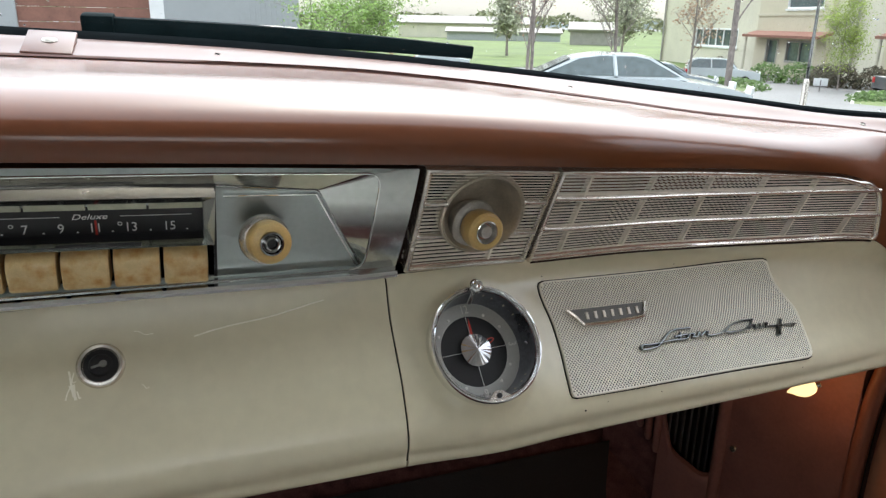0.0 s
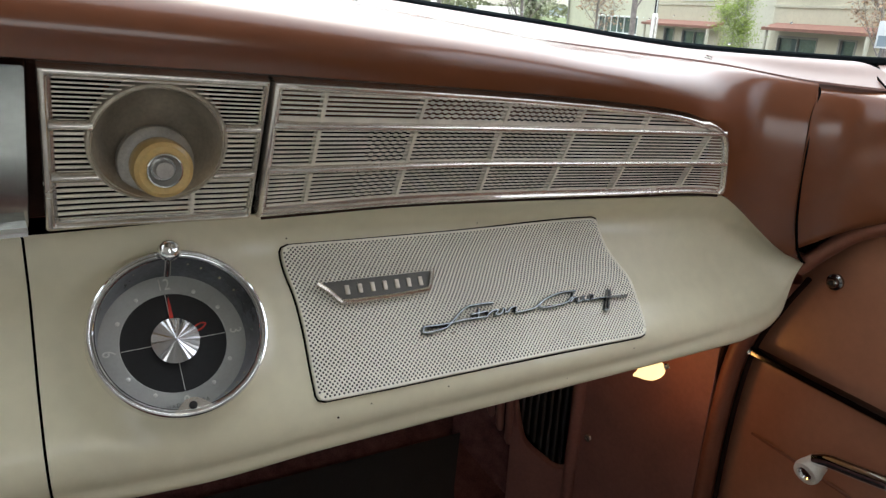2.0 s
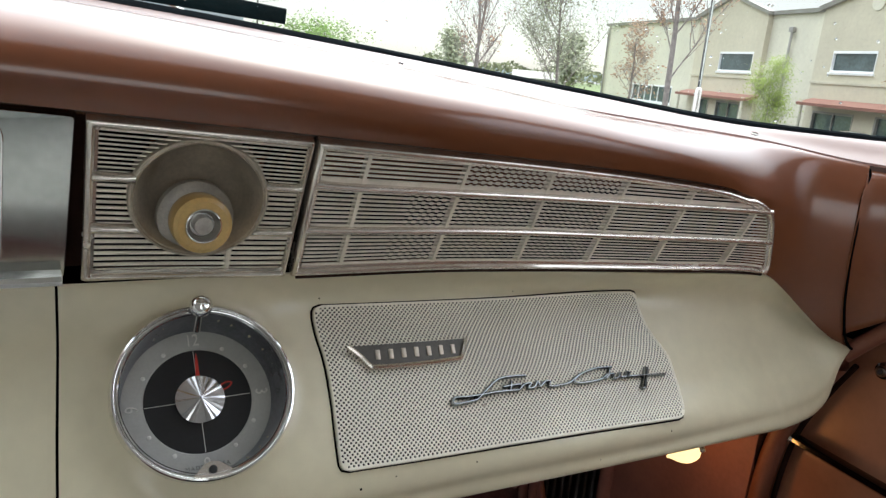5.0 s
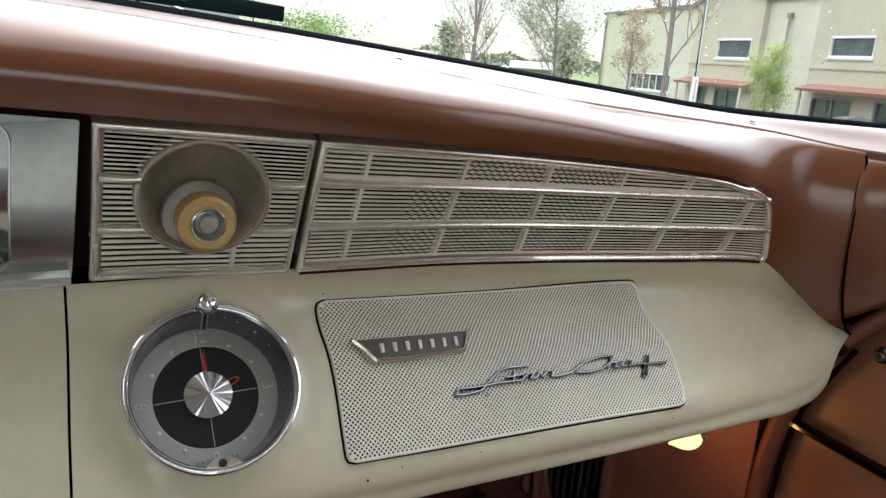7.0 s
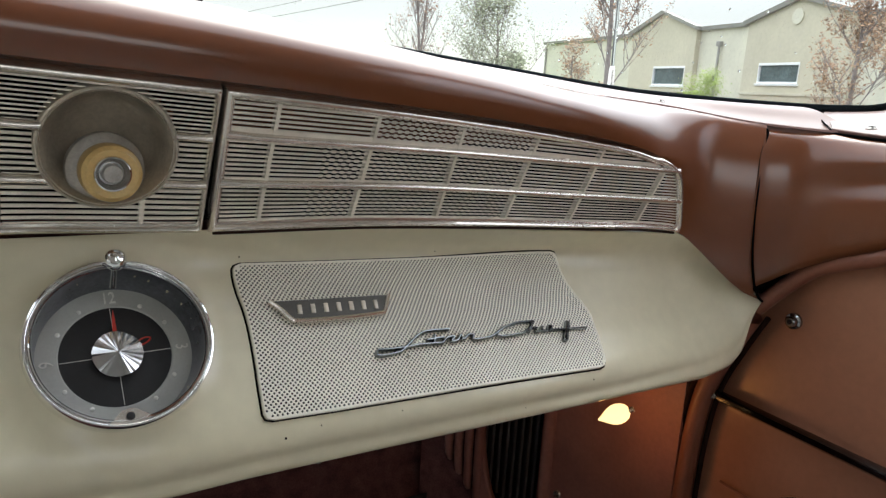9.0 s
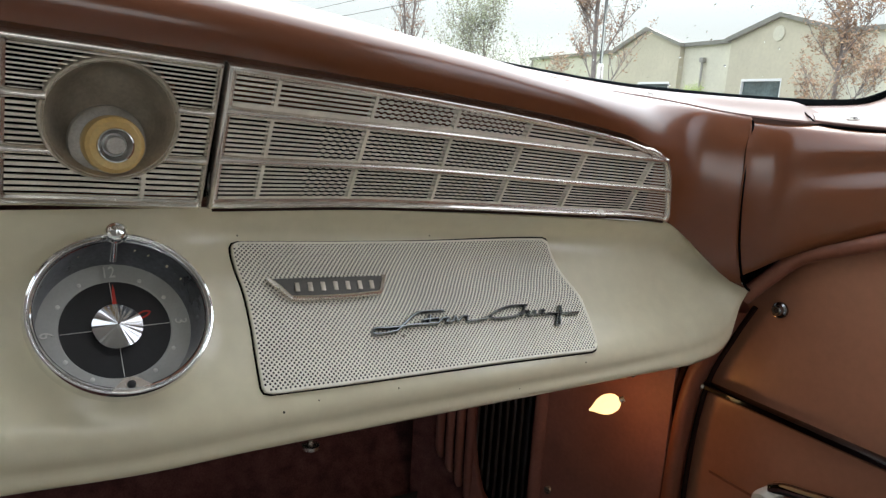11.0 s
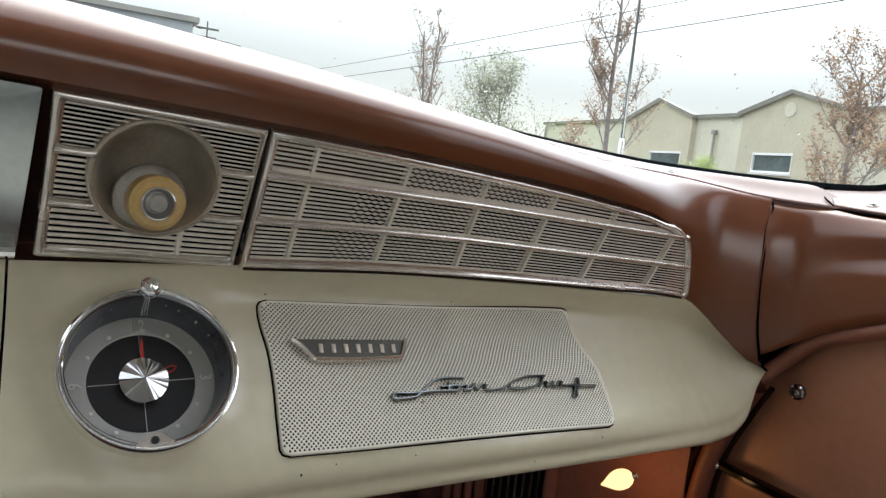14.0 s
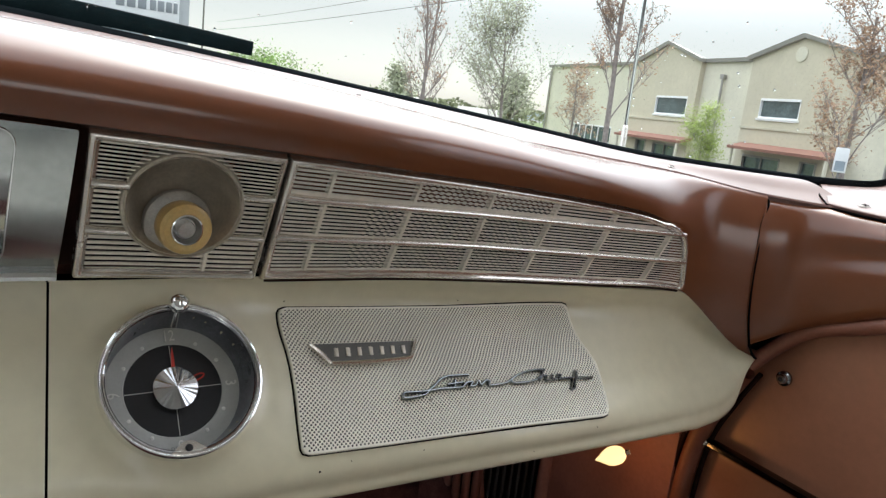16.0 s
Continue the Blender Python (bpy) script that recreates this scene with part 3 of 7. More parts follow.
part("lower_gap", tube([fp(x, zb(x) - 0.0002, 0.0022) for x in [0.2545 + 0.3385 * k / 60 for k in range(61)]], 0.0010, 8), M["gap_shade"], vent, "dark joint below the frame")
# black sheet gives the slots their shade
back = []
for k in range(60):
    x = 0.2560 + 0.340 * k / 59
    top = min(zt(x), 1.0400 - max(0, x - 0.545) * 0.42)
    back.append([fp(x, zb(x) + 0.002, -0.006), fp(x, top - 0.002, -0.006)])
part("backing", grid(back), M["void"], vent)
RAIL = [(-0.0019, -0.004), (-0.0019, 0.0006), (-0.0013, 0.0019), (-0.0004, 0.0024), (0.0005, 0.0023), (0.0013, 0.0017), (0.0019, 0.0004), (0.0019, -0.004)]
for rail, xa, xb in ((rail1, 0.2562, 0.5830), (rail2, 0.2545, 0.5925)):
    xs = [xa + (xb - xa) * k / 50 for k in range(51)]
    part("rail", sweep(bmesh.new(), [fp(x, rail(x), 0.0008) for x in xs], lambda i: [(u * (1.45 if i == 0 else 1.15 if i == 1 else 1), v) for u, v in RAIL], lambda i: face_n(xs[i])), M["worn_chrome"], vent, "bright rounded rail")
DIVS = ((0.2788, 0.04), (0.3320, 0.06), (0.3870, 0.06), (0.4425, 0.18), (0.5035, 0.32), (0.5740, 0.42))


def x_lim(z):
    """Right end of the slats, inside the frame."""
    return float(np.interp(z, (0.976, 0.9855, 1.006, 1.019, 1.026, 1.034), (0.5965, 0.5950, 0.5890, 0.5835, 0.5770, 0.560)))


def strip(zlo, zhi, x0, x1, step=0.00055):
    """A flat slat between two curves, with a little depth."""
    n = max(2, int((x1 - x0) / step))
    rows = []
    for k in range(n + 1):
        x = x0 + (x1 - x0) * k / n
        a, b = zlo(x), zhi(x)
        if x > x_lim((a + b) / 2):
            break
        b = max(b, a + 0.00012)
        e = min(0.00012, (b - a) * 0.3)
        rows.append([fp(x, a, -0.0005), fp(x, a, -0.0001), fp(x, a + e, 0.0), fp(x, b - e, 0.0), fp(x, b, -0.0001), fp(x, b, -0.0005)])
    return grid(rows) if len(rows) > 2 else None


HALF = 0.00058


def wave(x, j, zones):
    for a, b, amp in zones:
        if a < x < b:
            return amp * (1 if (int((x - a) / 0.0023) + j) % 2 else -1)
    return 0.0


def field(top, first, pitch, count, low, zones, x_end, from_low):
    """Slats between slots: slot j lies first + j * pitch from the guiding curve."""
    def slot(j):
        return lambda x: (low(x) + first(x) + j * pitch(x)) if from_low else (top(x) - first(x) - j * pitch(x))
    cs = [slot(j) for j in range(count)]
    if not from_low:
        cs = cs[::-1]
    bounds = [low] + [e for j, c in enumerate(cs) for e in ((lambda x, c=c, j=j: c(x) + wave(x, j, zones) - HALF), (lambda x, c=c, j=j: c(x) + wave(x, j, zones) + HALF))] + [top]
    for k in range(0, len(bounds), 2):
        lo, hi = bounds[k], bounds[k + 1]
        bm = strip(lambda x: min(lo(x), top(x) - 0.0001), lambda x: min(hi(x), top(x)), 0.2572, x_end)
        if bm:
            part("slat", bm, M["slat"], vent, smooth=False)


f_top = lambda x: (zt(x) if x < 0.5560 else 1.0334 - (x - 0.556) * 0.36) - 0.0043
field(f_top, lambda x: 0.0038, lambda x: 0.00232, 7, lambda x: rail1(x) + 0.0010, ((0.3345, 0.3860, 0.00030), (0.3890, 0.4410, 0.00030)), 0.583, True)
field(lambda x: rail1(x) - 0.0010, lambda x: 0.0030 - 0.0006 * (x - 0.25) / 0.33, lambda x: (rail1(x) - rail2(x) - 0.0075 + 0.0008 * (x - 0.25) / 0.33) / 7, 8, lambda x: rail2(x) + 0.0010, ((0.3060, 0.3310, 0.00024), (0.3335, 0.3850, 0.00014), (0.3885, 0.4380, 0.00014)), 0.591, False)
field(lambda x: rail2(x) - 0.0010, lambda x: 0.0024, lambda x: (rail2(x) - zb(x) - 0.0098) / 7, 8, lambda x: zb(x) + 0.0042, ((0.3010, 0.3280, 0.00020), (0.3315, 0.3800, 0.00010), (0.3850, 0.4320, 0.00010)), 0.594, False)
for x0, lean in DIVS:
    for za, zc in ((lambda x: rail1(x), lambda x: (zt(x) if x < 0.56 else 1.02) - 0.004), (lambda x: rail2(x), lambda x: rail1(x)), (lambda x: zb(x) + 0.004, lambda x: rail2(x))):
        z0, z1 = za(x0), zc(x0)
        if z1 - z0 < 0.003:
            continue
        path = [fp(x0 + lean * (z - 1.03), z, 0.0002) for z in (z0, (z0 + z1) / 2, z1)]
        part("divider", sweep(bmesh.new(), path, [(-0.0010, -0.004), (-0.0010, 0.0002), (0, 0.0003), (0.0010, 0.0002), (0.0010, -0.004)], face_n(x0)), M["slat"], vent)

# dark sheet colours in the shade between radio and lighter panel
part("side_gap", grid([[fp(x, z, -0.0075) for x in (0.1480, 0.160, 0.172)] for z in (1.0000, 1.02, 1.045, 1.0705)]), M["gap_shade"], vent)
part("side_gap", grid([[fp(x, z, -0.0045) for x in (0.2475, 0.254, 0.2600)] for z in (0.9965, 1.02, 1.045, 1.0640)]), M["void"], vent)

# ---- lighter panel ----
lighter = thing("cigar_lighter_panel", (0.21, 0.49, 0.98), "square nickel grille with a deep cup and ivory pull knob", "lighter panel")


def sq(a, v):
    """A place of the square panel: a across and v up, both 0 to 1."""
    x = 0.1592 + 0.0057 * v + (0.0898 - 0.0016 * v) * a
    return x, zb(x) + v * (zt(x) - zb(x))


def sq_outline(inset):
    """Its outline with small round corners; the band is widest at the side and top."""
    k = inset / 0.0048
    la, ra, lo, hi = 0.056 * k, 1 - 0.030 * k, 0.060 * k, 1 - 0.058 * k
    ra_, out = 0.016, []
    for ca, cv, a0 in ((ra - ra_, hi - ra_ * 1.2, 0), (la + ra_, hi - ra_ * 1.2, 90), (la + ra_, lo + ra_ * 1.2, 180), (ra - ra_, lo + ra_ * 1.2, 270)):
        for q in range(6):
            w = radians(a0 + 18 * q)
            out.append((ca + ra_ * math.cos(w), cv + ra_ * 1.2 * math.sin(w)))
    full = []
    for p, q in zip(out, out[1:] + out[:1]):
        full += [p] if math.dist(p, q) < 0.1 else [(p[0] + (q[0] - p[0]) * w / 8, p[1] + (q[1] - p[1]) * w / 8) for w in range(8)]
    return [sq(*p) for p in full]


part("frame", ring_frame(bmesh.new(), sq_outline, FRAME), M["worn_chrome"], lighter, "rounded nickel frame")
CUP = frame_at(fp(0.2070, 1.0375, 0.001), (1, 0, 0), (0.0, -0.955, -0.30))
CR = 0.0276
# black sheet holds the shade between these slats
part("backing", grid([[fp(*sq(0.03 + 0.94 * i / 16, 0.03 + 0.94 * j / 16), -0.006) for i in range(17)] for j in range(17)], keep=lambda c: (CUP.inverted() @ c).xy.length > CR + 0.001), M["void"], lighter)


def cup_span(v):
    """Where the cup interrupts a line across the panel at the height v."""
    hit = [k / 400 for k in range(401) if (CUP.inverted() @ fp(*sq(k / 400, v), 0.0)).xy.length < CR + 0.0006]
    return (hit[0], hit[-1]) if hit else None


V1, V2 = 0.669, 0.347


def sq_strip(v0, v1):
    if v1 - v0 < 0.003:
        return
    cups = [c for c in (cup_span(v0), cup_span(v1)) if c]
    spans = [(0.045, 0.98)]
    if cups:
        spans = [(0.045, min(c[0] for c in cups) + 0.004), (max(c[1] for c in cups) - 0.004, 0.98)]
    for a, b in spans:
        if b - a > 0.03:
            rows = []
            for k in range(7):
                q = a + (b - a) * k / 6
                rows.append([fp(*sq(q, v), d) for v, d in ((v0, -0.0005), (v0, -0.0001), (v0 + 0.0016, 0), (v1 - 0.0016, 0), (v1, -0.0001), (v1, -0.0005))])
            part("slat", grid(rows), M["slat"], lighter, smooth=False)


for lo, hi, n, m0, m1 in ((V1 + 0.014, 0.955, 10, 0.022, 0.010), (V2 + 0.014, V1 - 0.014, 8, 0.024, 0.026), (0.045, V2 - 0.014, 7, 0.028, 0.024)):
    vs = [lo + m0 + (hi - lo - m0 - m1) * k / (n - 1) for k in range(n)]
    hw = 0.0086
    for a, b in zip([lo - hw] + vs, vs + [hi + hw]):
        sq_strip(a + hw, b - hw)
for v in (V1, V2):
    c0, c1 = cup_span(v)
    for a, b in ((0.035, c0 + 0.012), (c1 - 0.012, 0.985)):
        wide = (1.5, 1.12, 1, 1, 1, 1, 1, 1.12, 1.5)
        part("rail", sweep(bmesh.new(), [fp(*sq(a + (b - a) * k / 8, v), 0.0008) for k in range(9)], lambda i: [(u * wide[i], w) for u, w in RAIL], face_n(0.21)), M["worn_chrome"], lighter)
part("divider", sweep(bmesh.new(), [fp(0.2211 + 0.06 * (z - 1.006), z, 0.0004) for z in (0.9990, 1.006, 1.0130)], [(-0.0011, -0.004), (-0.0011, 0), (0, 0.0004), (0.0011, 0), (0.0011, -0.004)], face_n(0.22)), M["slat"], lighter)
part("cup", lathe([(CR + 0.0012, -0.006), (CR + 0.0012, 0.0018), (CR + 0.0006, 0.0029), (CR - 0.0002, 0.0030), (CR - 0.0006, 0.0022), (CR - 0.0009, 0.0022), (CR - 0.0013, 0.0028), (CR - 0.0019, 0.0020), (CR - 0.0042, -0.007), (CR - 0.0080, -0.0150), (CR - 0.0125, -0.0200), (0.0060, -0.0225), (0.00005, -0.0228)], CUP, 72), M["cup"], lighter, "deep stained metal cup")
AXN = Vector((0.10, -0.99, 0.0)).normalized()
AX = frame_at(Vector((0.2080, 0.4575, 1.0262)) - AXN * 0.0334, (1, 0, 0), AXN) @ Matrix.Diagonal((0.91, 0.91, 1, 1))
part("collar", lathe([(0.0120, -0.006), (0.0150, 0.002), (0.0176, 0.0100), (0.0186, 0.0140), (0.0180, 0.0170), (0.0150, 0.0186), (0.00005, 0.0190)], AX, 48), M["collar"], lighter, "cloudy steel collar")
knob = part("knob", lathe([(0.0100, 0.0175), (0.0128, 0.0190), (0.0138, 0.0215), (0.0141, 0.0290), (0.0134, 0.0318), (0.0115, 0.0330), (0.0086, 0.0328), (0.0080, 0.0315)], AX, 56), M["ivory"], lighter, "yellowed ivory plastic pull knob")
part("knob_insert", lathe([(0.0086, 0.0322), (0.0082, 0.0336), (0.0076, 0.0338), (0.0066, 0.0318), (0.0056, 0.0296), (0.0047, 0.0296)], AX, 40), M["chrome"], knob, "dark chrome ring")
part("knob_button", lathe([(0.0047, 0.0296), (0.0046, 0.0322), (0.0040, 0.0332), (0.0002, 0.0334)], AX, 32), M["collar"], knob, "pale round centre")

# ---- speaker grille ----
speaker = thing("speaker_grille", (0.385, 0.47, 0.9), "off-white perforated metal speaker grille with curved face", "speaker grille")


sp_top = smooth_fn([0.2687, 0.333, 0.398, 0.48, 0.4907], [0.9735, 0.9696, 0.9665, 0.9648, 0.9643])
sp_low = smooth_fn([0.268, 0.3127, 0.37, 0.4263, 0.4876, 0.4965], [0.9066, 0.9042, 0.9022, 0.9003, 0.8976, 0.8972])
sp_left = smooth_fn([0, 0.10, 0.20, 0.335, 0.45, 0.61, 0.78, 1.0], [0.2648, 0.2642, 0.2648, 0.2667, 0.2675, 0.2677, 0.2675, 0.2680])
sp_right = smooth_fn([0, 0.08, 0.16, 0.25, 0.37, 0.453, 0.57, 0.714, 0.866, 1.0], [0.4945, 0.4955, 0.4960, 0.4970, 0.5010, 0.5052, 0.5086, 0.5078, 0.5037, 0.4978])


def sp_edge(x):
    return sp_top(x), sp_low(x)


_arc = []
for k in range(61):
    u = k / 60
    xx = 0.266 + 0.235 * u
    z1, z0 = sp_edge(xx)
    zs = np.linspace(z1, z0, 81)
    ps = np.array([(lower_y(xx, z), z) for z in zs])
    acc = np.concatenate([[0], np.cumsum(np.hypot(*np.diff(ps, axis=0).T))])
    _arc.append((acc / acc[-1], zs))


def sp(u, v, d=0.0):
    """u across, v down the speaker's face."""
    uc = min(max(u, 0), 1) * 60
    i = min(int(uc), 59)
    f = uc - i
    vv = min(max(v, 0.0), 1.0)
    z = (1 - f) * np.interp(vv, *_arc[i]) + f * np.interp(vv, *_arc[i + 1]) - 0.07 * (v - vv)
    x = sp_left(vv) + (sp_right(vv) - sp_left(vv)) * u
    return lp(x, float(z), d)


def corner(u, v, r=0.017):
    """Rounds the outline's corners."""
    au, av = r, r * 2.6
    cu = min(max(u, 0.006 + au), 0.994 - au)
    cv = min(max(v, 0.012 + av), 0.988 - av)
    qu, qv = (u - cu) / au, (v - cv) / av
    if qu and qv:
        l = math.hypot(qu, qv)
        k = max(abs(qu), abs(qv)) / l
        return cu + qu * k * au, cv + qv * k * av
    return u, v


NX, NV = 90, 64
verts, faces = [], []
ring = [(1, 0), (0.5, 0.5), (0, 1), (-0.5, 0.5), (-1, 0), (-0.5, -0.5), (0, -1), (0.5, -0.5)]
U0, U1, V0, V1 = 0.004, 0.996, 0.014, 0.986
du, dv = (U1 - U0) / NX, (V1 - V0) / NV
for j in range(NV + 1):
    for i in range(NX + 1):
        cu, cv = U0 + (i + 0.5 * (j % 2)) * du, V0 + j * dv
        if cu > U1 + du * 0.3:
            continue
        b0 = len(verts)
        for a, b in ring:
            verts.append(sp(*corner(min(max(cu + a * du / 2, 0.006), 0.994), min(max(cv + b * dv, 0.012), 0.988)), 0.0024))
        edge = i == 0 and j % 2 == 0 or cu > U1 - du * 0.3 or j in (0, NV) or math.dist(corner(cu, cv), (cu, cv)) > 0.001
        if edge:
            faces.append(tuple(range(b0, b0 + 8)))
            continue
        for k in range(8):
            an = 2 * math.pi * k / 8
            verts.append(sp(cu + 0.225 * du * math.cos(an), cv + 0.44 * dv * math.sin(an), 0.0022))
        for k in range(8):
            faces.append((b0 + k, b0 + (k + 1) % 8, b0 + 8 + (k + 1) % 8, b0 + 8 + k))
me = bpy.data.meshes.new("perforated_plate")
me.from_pydata([tuple(v) for v in verts], [], faces)
me.materials.append(M["speaker"])
for p in me.polygons:
    p.use_smooth = True
ob = new("perforated_plate", me)
ob.parent, ob.matrix_parent_inverse = speaker, parent_world(speaker).inverted()
tagged(ob, "off-white enamel plate pierced by rows of small holes", kind="stuff")
# black sheet painted for the dark seen through the holes
part("hole_backing", grid([[sp(*corner(0.008 + 0.984 * i / 60, 0.014 + 0.972 * j / 24), 0.0006) for i in range(61)] for j in range(25)]), M["void"], speaker)
rim_pts = [(0.006 + 0.988 * k / 50, 0.012) for k in range(51)] + [(0.994, 0.012 + 0.976 * k / 24) for k in range(1, 25)] + [(0.994 - 0.988 * k / 50, 0.988) for k in range(1, 51)] + [(0.006, 0.988 - 0.976 * k / 24) for k in range(1, 24)]


rim_pts = [corner(*q) for q in rim_pts]
part("rim", sweep(bmesh.new(), [sp(u, v, 0.0018) for u, v in rim_pts], [(-0.0006, -0.001), (-0.0005, 0.0), (0, 0.0003), (0.0005, 0.0), (0.0006, -0.001)],
                  lambda i: lower_n(0.267 + 0.232 * rim_pts[i][0], 0.94), closed=True), M["speaker"], speaker)


part("outline_gap", sweep(bmesh.new(), [sp(0.5 + (u - 0.5) * 1.010, 0.5 + (v - 0.5) * 1.022, 0.0001) for u, v in rim_pts], circle_prof(0.0005, 6), (0, -0.8, 0.6), closed=True), M["void"], speaker)


# trapezoid badge on the speaker
badge = thing("chrome_badge", (0.314, 0.46, 0.94), "small chrome trapezoid badge with raised marks, on the speaker grille", "badge")


def bd(a, b, d):
    """a, b: 0..1 across and down the badge."""
    x = 0.2795 + 0.0722 * a
    z = 0.9537 - 0.0049 * a - 0.0100 * b
    return lp(x, z, 0.0024 + d)


trap = [(0.0, 0.0), (1.0, 0.0), (0.965, 0.50), (0.935, 0.84), (0.89, 0.90), (0.54, 0.97), (0.19, 0.94), (0.145, 0.86), (0.085, 0.45)]
bm = bmesh.new()
a = [bm.verts.new(bd(u, v, 0.0)) for u, v in trap]
b = [bm.verts.new(bd(u, v, 0.0022)) for u, v in trap]
bm.faces.new(b)
for k in range(len(trap)):
    bm.faces.new((a[k], a[(k + 1) % len(trap)], b[(k + 1) % len(trap)], b[k]))
part("plate", bm, mat("pewter_brown", (0.085, 0.078, 0.065), 0.45, 0.3, 0.15, 90), badge, "dull pewter field", smooth=False)
bar = [trap[0], (0.085, 0.42), (0.145, 0.82), (0.20, 0.91), (0.54, 0.94), (0.88, 0.86), (0.93, 0.78), (0.962, 0.45), trap[1]]
bp = spline([tuple(bd(u, v, 0.0024)) for u, v in bar], 4)
part("rim", sweep(bmesh.new(), bp, [(-0.0014, -0.001), (-0.0010, 0.0012), (0, 0.0018), (0.0010, 0.0012), (0.0014, -0.001)], lower_n(0.31, 0.945)), M["worn_chrome"], badge, "bright chrome lower rim")
for k in range(7):
    u = 0.225 + k * 0.107
    bm = bmesh.new()
    f = frame_at(bd(u, 0.42, 0.0022), (1, 0, -0.06), lower_n(0.31, 0.95))
    box(bm, (-0.0014, -0.0027, 0), (0.0014, 0.0027, 0.0007), 0.0003, f)
    part("raised_mark", bm, M["cup"], badge)

# flowing chrome script on the speaker
script = thing("chrome_script_emblem", (0.41, 0.46, 0.92), "flowing chrome script emblem fixed on the speaker grille", "emblem")


def sc(a, b, d=0.0042):
    """a along the emblem 0..1, b its height above the sloping base line."""
    return lp(0.3357 + 0.1605 * a, 0.9240 - 0.0085 * a + 0.0085 * b, d)


strokes = [
    [(0.321, 0.76), (0.293, 0.79), (0.203, 0.76), (0.136, 0.26), (0.100, -0.06), (0.083, -0.12), (0.030, -0.17), (0.0, -0.13), (0.0, 0.03), (0.012, 0.14), (0.06, 0.10), (0.127, 0.10), (0.178, 0.13), (0.276, 0.08)],
    [(0.252, 0.56), (0.245, 0.30), (0.238, 0.11)],
    [(0.212, 0.33), (0.25, 0.35), (0.288, 0.36)],
    [(0.276, 0.08), (0.305, 0.32), (0.335, 0.33), (0.318, 0.12), (0.345, 0.12), (0.365, 0.38), (0.372, 0.12), (0.400, 0.34), (0.422, 0.30), (0.418, 0.05), (0.498, 0.09), (0.540, 0.30), (0.571, 0.49)],
    [(0.735, 0.72), (0.65, 0.72), (0.571, 0.49), (0.535, 0.20), (0.550, 0.05), (0.600, 0.03), (0.664, 0.11), (0.705, 0.36)],
    [(0.722, 0.60), (0.705, 0.30), (0.690, 0.10), (0.715, 0.32), (0.735, 0.30), (0.728, 0.08), (0.750, 0.10), (0.766, 0.34), (0.766, 0.10), (0.790, 0.12), (0.802, 0.34), (0.818, 0.28), (0.803, 0.08), (0.830, 0.09), (0.90, 0.06), (1.0, 0.01)],
    [(0.909, 0.52), (0.885, 0.02), (0.860, -0.45), (0.853, -0.62), (0.872, -0.60), (0.888, -0.20), (0.905, 0.10), (0.918, 0.50)],
]
for s in strokes:
    pts = [Vector(q) for q in spline([tuple(sc(a, b)) for a, b in s], 6)]
    part("stroke", sweep(bmesh.new(), pts, [(-0.0009, -0.0014), (-0.0008, 0.0002), (-0.0002, 0.0010), (0.0002, 0.0010), (0.0008, 0.0002), (0.0009, -0.0014)], lower_n(0.41, 0.925)), M["script"], script)
for a, b in ((0.12, -0.4), (0.58, 0.1), (0.90, 0.2)):
    part("pin", lathe([(0.0008, -0.003), (0.0008, 0.0)], frame_at(sc(a, b), (1, 0, 0), lower_n(0.4, 0.92)), 8), M["worn_chrome"], script)

# ---- clock ----
clock = thing("dash_clock", CLOCK.translation, "round chrome rimmed dash clock with grey dial and red pointers", "clock")
R = CLOCK_R
part("bezel", lathe([(R - 0.0012, -0.0125), (R + 0.0002, -0.0040), (R, -0.0006), (R - 0.0006, 0.0006), (R - 0.0013, 0.0008), (R - 0.0019, 0.0), (R - 0.0021, -0.0010), (R - 0.0024, -0.0010), (R - 0.0027, 0.0), (R - 0.0033, 0.0004), (R - 0.0038, -0.0004), (R - 0.0040, -0.0018)], CLOCK, 96), M["chrome"], clock, "double chrome ring")
part("inner_wall", lathe([(R - 0.0039, -0.0012), (R - 0.0042, -0.0060), (R - 0.0052, -0.0140), (R - 0.0060, -0.0210)], CLOCK, 96), mat("slate_ring_metal", (0.17, 0.175, 0.20), 0.28, 0.8, 0.25, 60, 0.03, 120), clock, "slate grey sloping ring")
DZ = -0.0212
part("dial", lathe([(R - 0.0059, DZ), (0.0250, DZ + 0.0002), (0.0240, DZ - 0.0008)], CLOCK, 72), M["dial_grey"], clock, "grey enamel chapter ring")
part("centre_disc", lathe([(0.0247, DZ - 0.0004), (0.012, DZ - 0.0004), (0.0003, DZ - 0.0004)], CLOCK, 72), M["black"], clock, "black centre disc")
for k in range(4):
    m = CLOCK @ pose(0, 0, 0, 0, 0, 90 * k)
    part("cross_line", box(bmesh.new(), (0.0108, -0.00016, DZ - 0.0003), (0.0240, 0.00013, DZ - 0.0001), 0, m), M["dial_num"], clock)
for body, ang in (("12", 0), ("3", -90), ("6", 180), ("9", 90)):
    m = CLOCK @ pose(0, 0, 0, 0, 0, ang) @ pose(0, 0.0290, DZ + 0.0004)
    part("numeral", text_mesh(body, 0.0084, m, 0.0005, sx=0.78), M["dial_num"], clock)
for k in range(12):
    if k % 3:
        m = CLOCK @ pose(0, 0, 0, 0, 0, 30 * k) @ pose(0, 0.0270, DZ)
        part("hour_dot", lathe([(0.0011, 0.0), (0.0010, 0.0008), (0.0005, 0.0011), (0.0001, 0.0011)], m, 10), M["dial_num"], clock)
